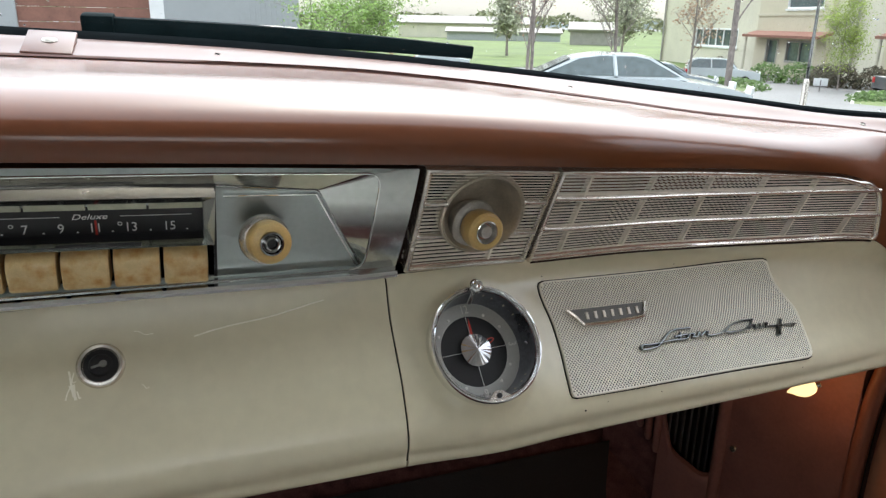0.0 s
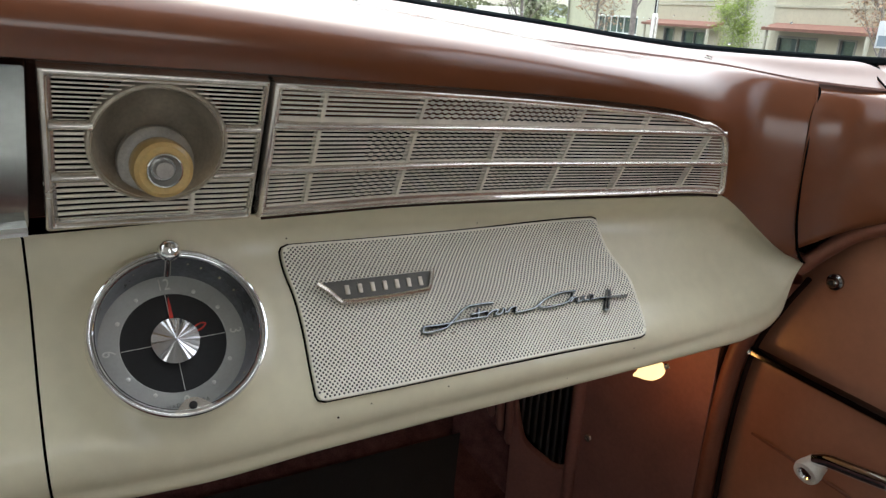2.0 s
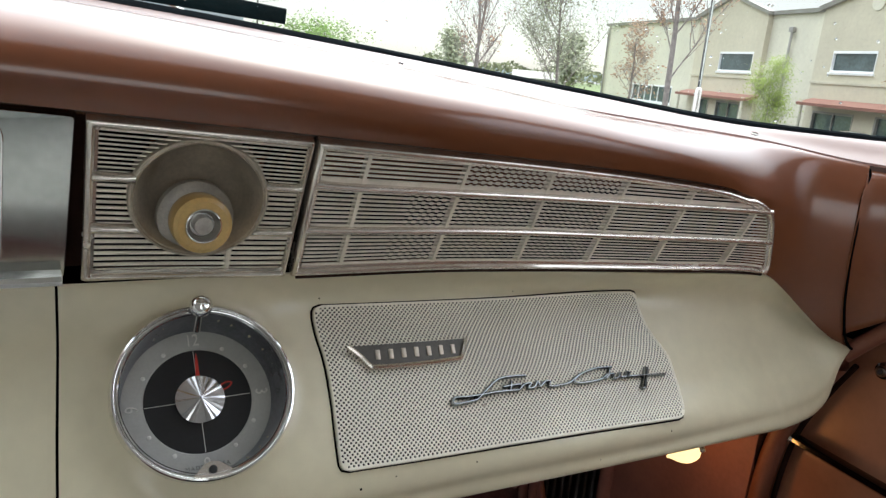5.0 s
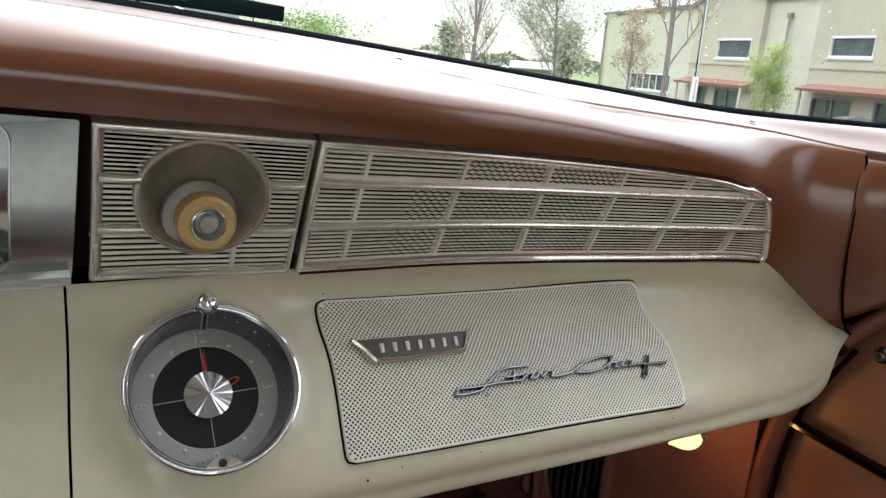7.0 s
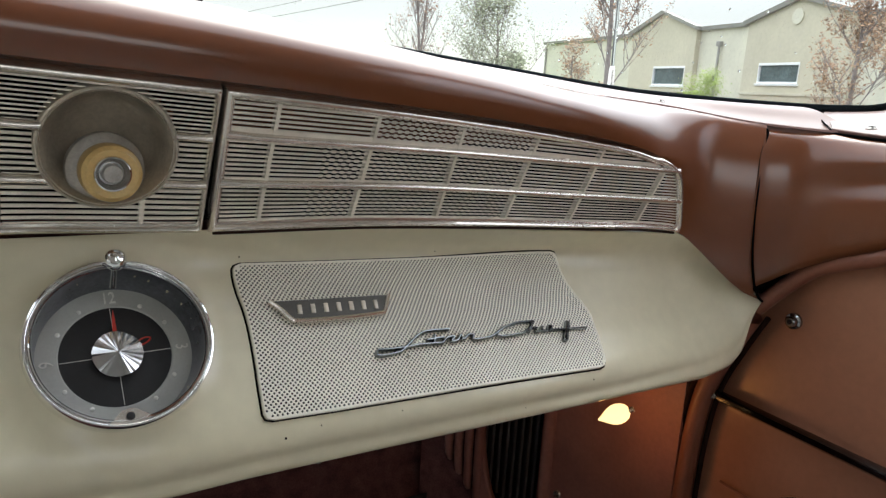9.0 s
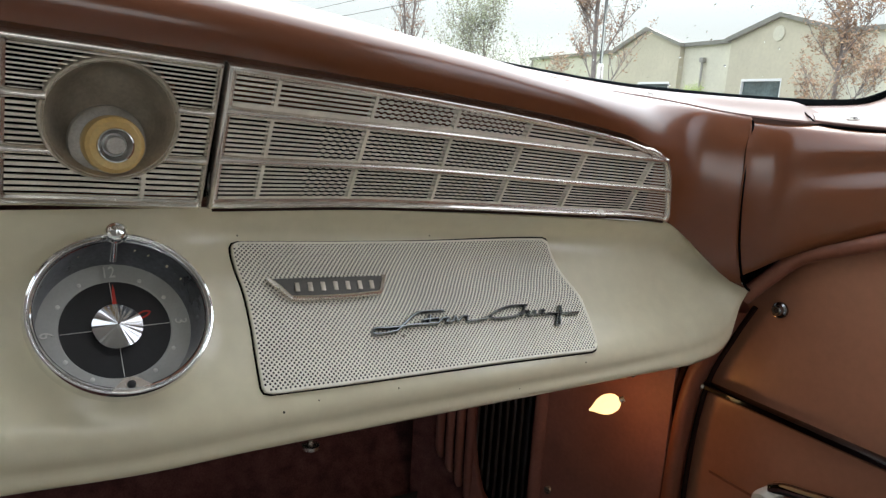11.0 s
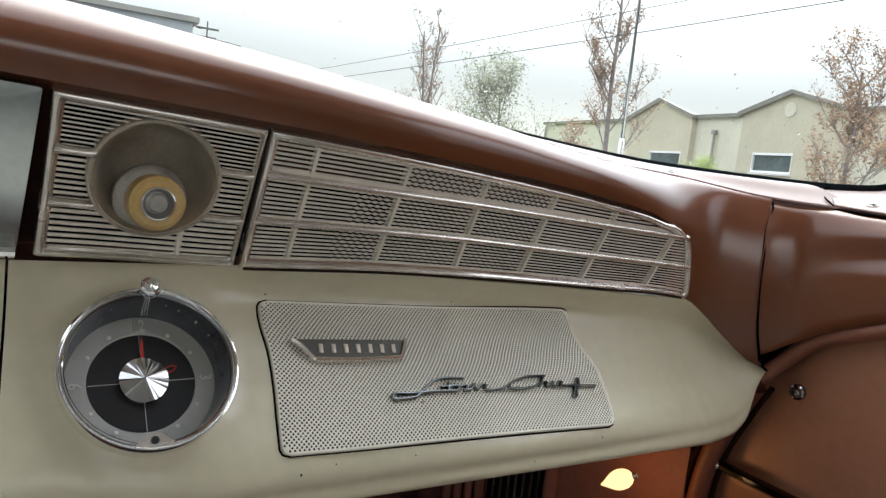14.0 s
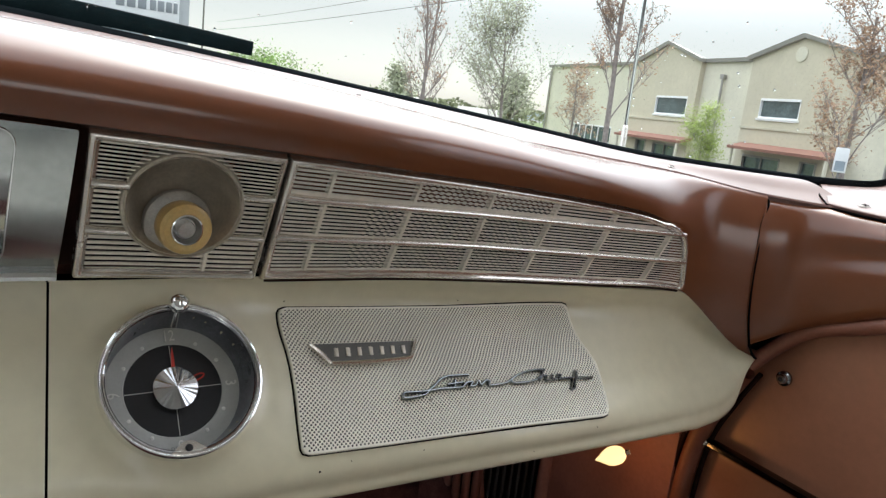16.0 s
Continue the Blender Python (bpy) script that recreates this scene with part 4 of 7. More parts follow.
m = CLOCK @ pose(0, 0, 0, 0, 0, -2) @ pose(0, 0, DZ + 0.0015)
bm = bmesh.new()
vs = [bm.verts.new(m @ Vector(p)) for p in ((-0.0012, 0.005, 0), (0.0012, 0.005, 0), (0.0007, 0.0190, 0), (0.0002, 0.0226, 0), (-0.0005, 0.0190, 0))]
bm.faces.new(vs)
part("minute_hand", thick(bm, 0.0004), M["red"], clock, "red tapered hand", smooth=False)
m = CLOCK @ pose(0, 0, 0, 0, 0, -68) @ pose(0, 0, DZ + 0.0022)
loop = spline([(0.0, 0.010), (0.0013, 0.0115), (0.0013, 0.0145), (0.0002, 0.0164), (-0.0011, 0.0145), (-0.0011, 0.0115)], 5, True)
part("hour_hand", sweep(bmesh.new(), [m @ Vector((p[0], p[1], 0)) for p in loop], [(-0.0004, 0), (0, 0.0003), (0.0004, 0)], CLOCK.to_3x3() @ Vector((0, 0, 1)), closed=True), M["red"], clock, "red open loop hand")
hr = random.Random(3)
hrow = [[Vector((r * math.cos(2 * math.pi * k / 52), r * math.sin(2 * math.pi * k / 52), DZ + h)) for k in range(52)] for r, h in ((0.0112, 0.0008), (0.0111, 0.0030), (0.0004, 0.0058))]
lob = [0.0005 * math.sin(2 * math.pi * 4 * k / 52 + 0.6) + hr.uniform(-0.0002, 0.0002) for k in range(52)]
for k in range(52):
    hrow[1][k].z += lob[k]
hub = part("hub", grid(hrow, True), M["hub"], clock, "spun aluminium cone", smooth=False)
hub.matrix_basis = CLOCK
KN = CLOCK @ pose(0.0015, R - 0.0018, -0.0030)
part("stem", tube([KN @ Vector((0, -0.006, -0.010)), KN @ Vector((0, -0.001, 0.001)), KN @ Vector((0, 0, 0.006))], 0.0018, 12), M["chrome"], clock)
part("setting_knob", lathe([(0.0018, 0.003), (0.0046, 0.0042), (0.0052, 0.0062), (0.0048, 0.0082), (0.0036, 0.0094), (0.0030, 0.0088), (0.0018, 0.0092), (0.0001, 0.0104)], KN, 24), M["chrome"], clock, "faceted chrome setting knob", smooth=True)
SN = CLOCK @ pose(-0.0021, -R + 0.0056, -0.0016)
tab = [SN @ Vector((x, y, 0.0006)) for x, y in ((-0.0085, -0.0028), (-0.0055, 0.0002), (-0.003, 0.0024), (0, 0.0030), (0.003, 0.0024), (0.0055, 0.0004), (0.0085, -0.0018), (0.006, -0.0040), (0, -0.0046), (-0.006, -0.0044))]
bm = bmesh.new()
bm.faces.new([bm.verts.new(p) for p in tab])
part("retaining_tab", thick(bm, 0.0012), M["worn_chrome"], clock, "small chrome retaining tab", smooth=False)
part("tab_screw", lathe([(0.0018, 0.0), (0.0018, 0.0012), (0.0012, 0.0018), (0.0001, 0.0019)], SN @ pose(0, -0.0006, 0.0012), 14), M["black"], clock)
part("maker_mark", text_mesh("MADE IN USA", 0.0026, CLOCK @ pose(0.0, -0.0305, DZ + 0.0006), 0.0001, space=1.3), M["ink"], clock)

# ---- radio ----
radio = thing("car_radio", (-0.04, 0.48, 0.995), "chrome fronted push-button car radio with black dial", "radio")


BOW = lambda z: -0.0034 * ((z - 1.038) / 0.036) ** 2


def slab(name, outer, inner, material, d0, d1, label="", smooth=False, b0=0, b1=0):
    """A ring of faces from one outline to another, at two depths."""
    bm = bmesh.new()
    a = [bm.verts.new(fp(x, z, d0 + b0 * BOW(z))) for x, z in outer]
    b = [bm.verts.new(fp(x, z, d1 + b1 * BOW(z))) for x, z in inner]
    n = len(a)
    for k in range(n):
        bm.faces.new((a[k], a[(k + 1) % n], b[(k + 1) % n], b[k]))
    return part(name, bm, material, radio, label, smooth)


OUT = [(-0.24, 1.0925), (-0.05, 1.0826), (0.05, 1.0782), (0.1618, 1.0718), (0.1535, 0.9992), (0.05, 1.0028), (-0.05, 1.0050), (-0.24, 1.0095)]
OUT2 = [(x * 0.996, 1.036 + (z - 1.036) * 0.975) for x, z in OUT]
POCK = [(-0.215, 1.0835), (-0.05, 1.0775), (0.05, 1.0742), (0.1382, 1.0696), (0.1312, 1.0068), (0.05, 1.0090), (-0.05, 1.0115), (-0.215, 1.0145)]
PLATE = [(-0.185, 1.0768), (-0.05, 1.0702), (0.05, 1.0648), (0.1035, 1.0582), (0.1303, 1.0050), (0.05, 1.0072), (-0.05, 1.0092), (-0.205, 1.0120)]


def rounded(ring, r):
    """The outline with its two near corners drawn as arcs of the radius r."""
    out = list(ring[:3])
    for k in (3, 4):
        p, a, b = Vector(ring[k]), Vector(ring[k - 1]), Vector(ring[k + 1])
        a, b = p + (a - p).normalized() * r, p + (b - p).normalized() * r
        out += [tuple(a * (1 - q) ** 2 + p * 2 * q * (1 - q) + b * q * q) for q in [w / 6 for w in range(7)]]
        if k == 3:
            e = Vector(ring[4]) + (p - Vector(ring[4])).normalized() * r
            out += [tuple(b.lerp(e, w / 9)) for w in range(1, 9)]
    return out + list(ring[5:])


OUT, OUT2, POCK, PLATE = rounded(OUT, 0.0015), rounded(OUT2, 0.0015), rounded(POCK, 0.0085), rounded(PLATE, 0.002)
# chrome side given a dark colour for the shade above the frame
slab("side", OUT, OUT2, M["gap_shade"], -0.012, 0.0030, b1=1)
slab("front_frame", OUT2, POCK, M["satin_frame"], 0.0036, 0.0040, "brushed chrome frame", True, 1, 1)
slab("bevel", POCK, PLATE, mat("polished_bevel", (0.60, 0.62, 0.60), 0.11, 0.97, 0.10, 25, 0.006, 900), 0.0040, -0.0045, "sloping polished bevel", True, b0=1)
bm = bmesh.new()
bm.faces.new([bm.verts.new(fp(x, z, -0.0046)) for x, z in PLATE])
part("face_plate", bm, M["brushed"], radio, "satin steel face plate", False)
for ring, depth, tone in ((POCK, 0.0042, "chrome"), (PLATE, -0.0044, "dark_chrome")):
    edge = [fp(x, z, depth + (BOW(z) if ring is POCK else 0)) for x, z in ring[:25]]
    part("edge_bead", sweep(bmesh.new(), edge, [(-0.0006, -0.0006), (-0.0003, 0.0006), (0.0003, 0.0006), (0.0006, -0.0006)], face_n(0.1)), M[tone], radio)
inset = [fp(x, z, -0.0042) for x, z in ((0.052, 1.0590), (0.1022, 1.0565), (0.1275, 1.0066))]
part("bead", sweep(bmesh.new(), inset, [(-0.0008, -0.001), (-0.0004, 0.0010), (0.0004, 0.0010), (0.0008, -0.001)], face_n(0.1)), M["chrome"], radio)
lip = [fp(x, z, 0.004) for x, z in ((-0.24, 1.0122), (-0.05, 1.0076), (0.05, 1.0052), (0.131, 1.0026), (0.1525, 1.0018))]
part("bottom_rail", sweep(bmesh.new(), lip, [(-0.0028, -0.004), (-0.0026, 0.002), (-0.001, 0.0034), (0.001, 0.0034), (0.0026, 0.002), (0.0028, -0.004)], face_n(0)), M["chrome"], radio, "bright bottom rail")
# dial housing
HX0, HX1 = -0.135, 0.0475
dz = lambda x: -0.045 * (x - 0.04)
ring_o = [(HX0, 1.0652 + dz(HX0)), (HX1, 1.0652), (HX1 - 0.003, 1.0070), (HX0, 1.0070 + dz(HX0))]
ring_i = [(HX0 + 0.004, 1.0600 + dz(HX0)), (HX1 - 0.0062, 1.0602), (HX1 - 0.0072, 1.0384), (HX0 + 0.004, 1.0384 + dz(HX0))]
slab("dial_hood", [(x, z) for x, z in ring_o[:2]] + [(HX1 - 0.0022, 1.0366), (HX0, 1.0366 + dz(HX0))], ring_i, M["satin_frame"], 0.008, 0.0035, "chrome dial surround")
slab("dial_hood_side", [(x, z) for x, z in ring_o[:2]] + [(HX1 - 0.0022, 1.0366), (HX0, 1.0366 + dz(HX0))], [(x, z) for x, z in ring_o[:2]] + [(HX1 - 0.0022, 1.0366), (HX0, 1.0366 + dz(HX0))], M["worn_chrome"], -0.0095, 0.008)
slab("dial_well", ring_i, ring_i, M["black"], 0.0035, -0.004)
for k in range(6):
    x0, x1 = -0.128 + k * 0.0285, -0.128 + k * 0.0285 + 0.0272
    x1 = min(x1, HX1 - 0.0065)
    if x1 > x0:
        bm = bmesh.new()
        bm.faces.new([bm.verts.new(fp(x, z + dz(x), 0.0002)) for x, z in ((x0, 1.0551), (x1, 1.0551), (x1, 1.0598), (x0, 1.0598))])
        part("light_strip", thick(bm, 0.002), mat("dusty_green_celluloid", (0.46, 0.47, 0.35), 0.3, 0.0, 0.15, 90), radio, smooth=False)
bm = bmesh.new()
bm.faces.new([bm.verts.new(fp(x, z + dz(x), -0.0038)) for x, z in ((HX0, 1.0360), (HX1 - 0.006, 1.0360), (HX1 - 0.006, 1.0548), (HX0, 1.0548))])
dial = part("tuning_dial", bm, M["black"], radio, "black dial with white figures", False)


def dial_frame(x, z):
    return frame_at(fp(x, z + dz(x), -0.0036), (1, 0, -0.045), face_n(x))


for body, x in (("5", -0.0615), ("7", -0.0449), ("9", -0.0286), ("11", -0.0126), ("13", 0.0044), ("15", 0.0234)):
    part("dial_figure", text_mesh(body, 0.0078, dial_frame(x, 1.0424), 0.0001, sx=0.85), M["white_num"], dial)
for x in (-0.0552, -0.0368, -0.0211, -0.0046, 0.0138, 0.0321):
    part("dial_dot", lathe([(0.0001, 0.0002), (0.00055, 0.0002)], dial_frame(x, 1.0404), 8), M["white_num"], dial)
for x in (-0.0506, -0.0007):
    part("dial_ring", lathe([(0.0008, 0.0002), (0.0012, 0.0002)], dial_frame(x, 1.0448), 12), M["white_num"], dial)
part("dial_script", text_mesh("Deluxe", 0.0046, dial_frame(-0.0148, 1.0490), 0.0001, shear=0.35, sx=1.25), M["white_num"], dial)
for x0, x1 in ((-0.10, -0.028), (0.0, 0.0351)):
    part("dial_line", sweep(bmesh.new(), [fp(x, 1.0492 + dz(x), -0.0036) for x in (x0, x1)], [(-0.0002, 0), (0, 0.0002), (0.0002, 0)], face_n(0)), M["white_num"], dial)
part("pointer", box(bmesh.new(), (-0.0005, -0.0042, 0.0003), (0.0005, 0.0046, 0.0008), 0, dial_frame(-0.0122, 1.0428)), M["red"], radio, "red tuning pointer")
slot = [fp(x, 1.0378 + dz(x), 0.0060) for x in (-0.031, 0.009)]
part("dark_slot", sweep(bmesh.new(), slot, [(-0.0015, 0), (0, 0.0002), (0.0015, 0)], face_n(0)), M["black"], radio)
part("name_groove", sweep(bmesh.new(), [fp(x, 1.0703 + dz(x), 0.0006) for x in (-0.033, 0.009)], [(-0.0004, 0), (0, 0.0002), (0.0004, 0)], face_n(0)), M["black"], radio)
gap = [fp(x, z, -0.0040) for x, z in ((-0.05, 1.0668), (HX1 + 0.0004, 1.0658), (HX1 - 0.0024, 1.0080))]
part("housing_gap", sweep(bmesh.new(), gap, [(-0.0011, -0.0006), (-0.0009, 0.0004), (0.0009, 0.0004), (0.0011, -0.0006)], face_n(0)), M["black"], radio, "dark gap round the dial housing", False)
# black sheet for the shade round the buttons
part("button_well", grid([[fp(HX0, 1.0370 + dz(HX0), -0.0038), fp(HX1 - 0.002, 1.0370, -0.0038)], [fp(HX0, 1.009 + dz(HX0), -0.0038), fp(HX1 - 0.003, 1.009, -0.0038)]]), M["void"], radio)
for k in range(7):
    x1 = 0.0411 - 0.0245 * k
    x0 = x1 - 0.0225
    bm = bmesh.new()
    f = frame_at(fp((x0 + x1) / 2, 1.0240 + dz((x0 + x1) / 2), -0.009), (1, 0, -0.045), face_n(0))
    sec = spline([(-0.0105, 0.0), (-0.0107, 0.012), (-0.0100, 0.0180), (-0.0070, 0.0205), (0.0040, 0.0200), (0.0088, 0.0170), (0.0105, 0.010), (0.0105, 0.0)], 4)
    rows = [[f @ Vector((x, y * sy, h * sh)) for y, h in sec] for x, sy, sh in ((-0.0113, 0.86, 0.93), (-0.0110, 0.95, 0.98), (-0.0100, 1, 1), (0.0100, 1, 1), (0.0110, 0.95, 0.98), (0.0113, 0.86, 0.93))]
    grid(rows, bm=bm)
    for r in (rows[0], rows[-1]):
        bm.faces.new([bm.verts.new(p) for p in r])
    part("push_button", bm, M["button"], radio, "stained amber plastic push button")
RKN = Vector((0.15, -0.98, 0.09)).normalized()
RK = frame_at(Vector((0.0740, 0.4345, 1.0376)) - RKN * 0.0258, (1, 0, 0), RKN) @ Matrix.Diagonal((0.84, 0.84, 1, 1))
part("knob_collar", lathe([(0.0080, -0.016), (0.0085, 0.000), (0.0150, 0.0035), (0.0166, 0.0085), (0.0160, 0.0120), (0.0138, 0.0145), (0.001, 0.0150)], RK, 44), M["worn_chrome"], radio, "ribbed steel collar")
rk = part("tuning_knob", lathe([(0.0095, 0.013), (0.0134, 0.0140), (0.0140, 0.0160), (0.0139, 0.0215), (0.0130, 0.0240), (0.0110, 0.0250), (0.0080, 0.0249), (0.0076, 0.0235)], RK, 48), M["ivory"], radio, "yellowed ivory plastic knob")
part("knob_insert", lathe([(0.0080, 0.0240), (0.0076, 0.0258), (0.0066, 0.0261), (0.0058, 0.0244), (0.0048, 0.0242), (0.0044, 0.0256), (0.0034, 0.0260), (0.0030, 0.0236), (0.0001, 0.0234)], RK, 36), M["dark_chrome"], rk, "chrome ring with a dark centre")
part("knob_eye", lathe([(0.0029, 0.0240), (0.0001, 0.0242)], RK, 20), M["black"], rk)
# ---- windshield, its trim and what stands in front of it ----
xs = [-0.62 + 1.26 * k / 100 for k in range(101)] + [0.64 + 0.068 * k / 24 for k in range(1, 25)]
rows = []
for x in xs:
    a, b, z = y_inner(x), y_glass(x) - 0.012, z_trim(x)
    zf = min(z, ztop(x) + 0.0016)
    rows.append([Vector((x, y, zz)) for y, zz in spline([(a - 0.0004, zf - 0.006), (a + 0.0001, zf - 0.0008), (a + 0.0012, zf), (a + (b - a) * 0.35, zf * 0.6 + z * 0.4 + 0.0016), (a + (b - a) * 0.7, z + 0.0030), (b, z + 0.0040), (b + 0.004, z + 0.001)], 5)])
windshield = thing("windshield", (0.0, 0.66, 1.12), "curved wraparound windshield spotted with dried rain drops", "windshield", "structure")
part("garnish_strip", thick(grid(rows), -0.0012), M["trim_paint"], windshield, "copper painted garnish strip with screws")
for x in (-0.25, 0.064, 0.354, 0.606):
    y = y_inner(x) + 0.45 * (y_glass(x) - 0.012 - y_inner(x))
    f = frame_at((x, y, (z_trim(x) + min(z_trim(x), ztop(x) + 0.0016)) / 2 + 0.0016), (1, 0, -0.08), (0.05, -0.22, 1))
    s = part("screw", lathe([(0.0046, -0.0030), (0.0044, 0.0003), (0.0037, 0.0002), (0.0033, -0.0003), (0.0030, 0.0003), (0.0016, 0.0008), (0.0001, 0.0009)], f, 24), M["collar"], windshield, "cupped chrome screw")
    part("screw_recess", lathe([(0.0052, -0.0030), (0.0051, 0.0001), (0.0047, 0.0002), (0.0046, -0.0010)], f, 24), M["black"], s)
    bm = bmesh.new()
    for r in (20, 110):
        box(bm, (-0.0021, -0.0005, 0.0002), (0.0021, 0.0005, 0.0011), 0, f @ pose(0, 0, 0, 0, 0, r))
    part("cross_slot", bm, M["void"], s)
# joint plate at the car's middle
f = frame_at((-0.049, 0.654, z_trim(-0.049) + 0.0012), (1, 0, -0.06), (0.05, -0.34, 1))
pl = part("joint_plate", box(bmesh.new(), (-0.016, -0.022, -0.002), (0.016, 0.020, 0.0016), 0.0010, f), M["trim_paint"], windshield, "small painted joint plate")
part("plate_screw", lathe([(0.0052, 0.0010), (0.0050, 0.0022), (0.0036, 0.0020), (0.0030, 0.0026), (0.0001, 0.0030)], f, 20), M["collar"], pl)
# rubber channel that holds the glass
GX = [-0.62 + 0.025 * k for k in range(53)] + [0.70, 0.718]
chan = [Vector((x, y_glass(x), z_trim(x) + 0.0045)) for x in GX] + [Vector((0.738, 0.494, 1.0735))]
chan2 = [Vector((0.718, 0.509, 1.0725))] + [Vector(p) + Vector((0.003, 0.004, 0.003)) for p in spline(((0.735, 0.490, 1.0705), (0.750, 0.474, 1.0718), (0.761, 0.459, 1.0738), (0.767, 0.449, 1.0778), (0.772, 0.437, 1.0853), (0.776, 0.428, 1.0953), (0.779, 0.421, 1.1063), (0.780, 0.418, 1.1163), (0.780, 0.414, 1.14), (0.772, 0.399, 1.25), (0.749, 0.379, 1.42), (0.724, 0.355, 1.52)), 3)]
chan = chan[:-1] + chan2[1:]
LIP = [(-0.010, -0.008), (-0.010, 0.000), (-0.005, 0.0030), (0.003, 0.0030), (0.008, -0.001), (0.008, -0.008)]


def lip_prof(i):
    k = (1.35 - 0.35 * min(1, max(0, (i - 24) / 16))) * (1 - 0.78 * min(1, max(0, (i - 48) / 12)))
    return [(u * k, v * (0.5 + 0.5 * k)) for u, v in LIP]


part("rubber_channel", sweep(bmesh.new(), chan, lip_prof, lambda i: Vector((0, -0.25, 1)).lerp(Vector((-0.75, -0.62, 0.1)), min(1, max(0, (i - 59) / 14)))), M["rubber"], windshield, "black rubber glass channel")


def glass_at(x, h, off=0.0):
    """A place on the glass, h 0..1 up from its foot."""
    c = 1 - min(1, abs(x + 0.03) / 0.82) ** 4
    return Vector((x * (1 - 0.07 * h), y_glass(x) - (0.31 * h + 0.05 * h * h) * c - 0.03 * h - off, z_trim(x) + 0.006 + (1.50 - z_trim(x)) * h))


gx = [-0.80 + 1.575 * k / 90 for k in range(91)]
pane = part("pane", grid([[glass_at(x, h / 14) for x in gx] for h in range(15)]), M["glass"], windshield, "clear laminated glass")
pane.visible_shadow = False
water = mat("rain_water", (0.95, 0.97, 0.97), 0.05, 0.0, 0.02, 200)
water.node_tree.nodes["Principled BSDF"].inputs["Transmission Weight"].default_value = 1.0
water.node_tree.nodes["Principled BSDF"].inputs["IOR"].default_value = 1.33
# rain drops left on the outside of the glass
rng = random.Random(4)
bm = bmesh.new()
for k in range(700):
    x, h = rng.uniform(-0.2, 0.76), rng.uniform(0.01, 0.85) ** 1.25
    p = glass_at(x, h, -0.0012)
    nrm = (glass_at(x, h + 0.01) - glass_at(x, h)).cross(glass_at(x + 0.01, h) - glass_at(x, h)).normalized()
    r = 0.0008 * (0.35 + rng.random() ** 3 * 1.3)
    lathe([(r, 0.0), (r * 0.8, r * 0.35), (r * 0.3, r * 0.5), (0.00002, r * 0.52)], frame_at(p, (1, 0, 0), nrm), 6, bm)
ob = part("rain_drops", bm, water, windshield, "small dried rain drops on the glass")
ob["kind"] = "stuff"
# stamped marking in the glass, as bars
f = frame_at(glass_at(-0.075, 0.095, 0.001), (1, 0, 0), (0, -0.75, 0.65))
for k, (y, segs) in enumerate(((0.012, ((-0.024, -0.006), (-0.004, 0.012), (0.015, 0.026))), (0.004, ((-0.020, -0.008), (-0.004, 0.010), (0.014, 0.030))), (-0.004, ((-0.010, 0.004), (0.010, 0.014))))):
    for a, b in segs:
        part("stamped_bar", box(bmesh.new(), (a, y - 0.0016, 0), (b, y + 0.0016, 0.0002), 0, f), M["ink"], pane)

# wiper parked along the foot of the glass
wiper = thing("windshield_wiper", (0.13, 0.70, 1.13), "black rubber windshield wiper parked along the glass", "wiper")
W0, W1 = Vector((-0.021, 0.712, 1.142)), Vector((0.288, 0.688, 1.1255))
wp = [W0.lerp(W1, k / 20) + Vector((0, 0, 0.003 * math.sin(math.pi * k / 20))) for k in range(21)]
part("blade", sweep(bmesh.new(), wp, lambda i: [(u * (1 - 0.022 * i), v * (1 - 0.022 * i)) for u, v in ((-0.004, -0.010), (-0.005, 0.003), (-0.003, 0.0085), (0.003, 0.0085), (0.006, 0.003), (0.006, -0.010))], (0, -0.2, 1)), M["wiper"], wiper, "weathered squared rubber blade")
part("blade_end", box(bmesh.new(), (-0.012, -0.007, -0.010), (0.012, 0.007, 0.0105), 0.002, frame_at(W0, W1 - W0, (0, -0.2, 1))), M["wiper"], wiper)
part("arm", tube([Vector(p) for p in spline([(0.05, 0.718, 1.1440), (0.10, 0.719, 1.1445), (0.15, 0.721, 1.1410), (0.19, 0.723, 1.1345), (0.225, 0.73, 1.122)], 6)], 0.0012, 8), M["worn_chrome"], wiper, "thin steel wiper arm")

# radio aerial on the cowl
aerial = thing("radio_aerial", (0.655, 0.655, 1.03), "slim chrome telescopic radio aerial on the cowl", "aerial")
part("ferrule", lathe([(0.009, -0.075), (0.0085, -0.060), (0.0034, -0.048), (0.0031, 0.0), (0.0018, 0.003)], frame_at((0.655, 0.655, 1.098), (1, 0, 0), (0, 0, 1)), 20), M["worn_chrome"], aerial, "chrome ferrule")
part("mast", tube([Vector((0.655, 0.655, 1.098)), Vector((0.651, 0.655, 1.40)), Vector((0.648, 0.655, 1.75))], 0.0016, 8, taper=0.0010), M["dark_chrome"], aerial, "thin chrome mast")

# hood and cowl below the line of sight
rows = []
for k in range(25):
    x = -0.86 + 1.72 * k / 24
    e = 1 - abs((x + 0.0) / 0.86) ** 4
    rows.append([Vector((x, y, z)) for y, z in ((y_glass(max(-0.6, min(0.75, x))) + 0.016, 1.045 - 0.05 * max(0, x) + 0.03 * e), (0.85, 1.005 + 0.03 * e), (1.4, 0.985 + 0.025 * e), (2.1, 0.90 + 0.04 * e), (2.25, 0.70))])
solid("car_hood", thick(grid(rows), 0.01), M["copper"], "copper painted car hood and cowl wet from rain", "hood", "structure")

# ---- right side: door post cover, door, kick panel ----
post = thing("door_post_cover", (0.68, 0.4, 0.92), "copper painted steel cover below the windshield post", "post cover", "structure")
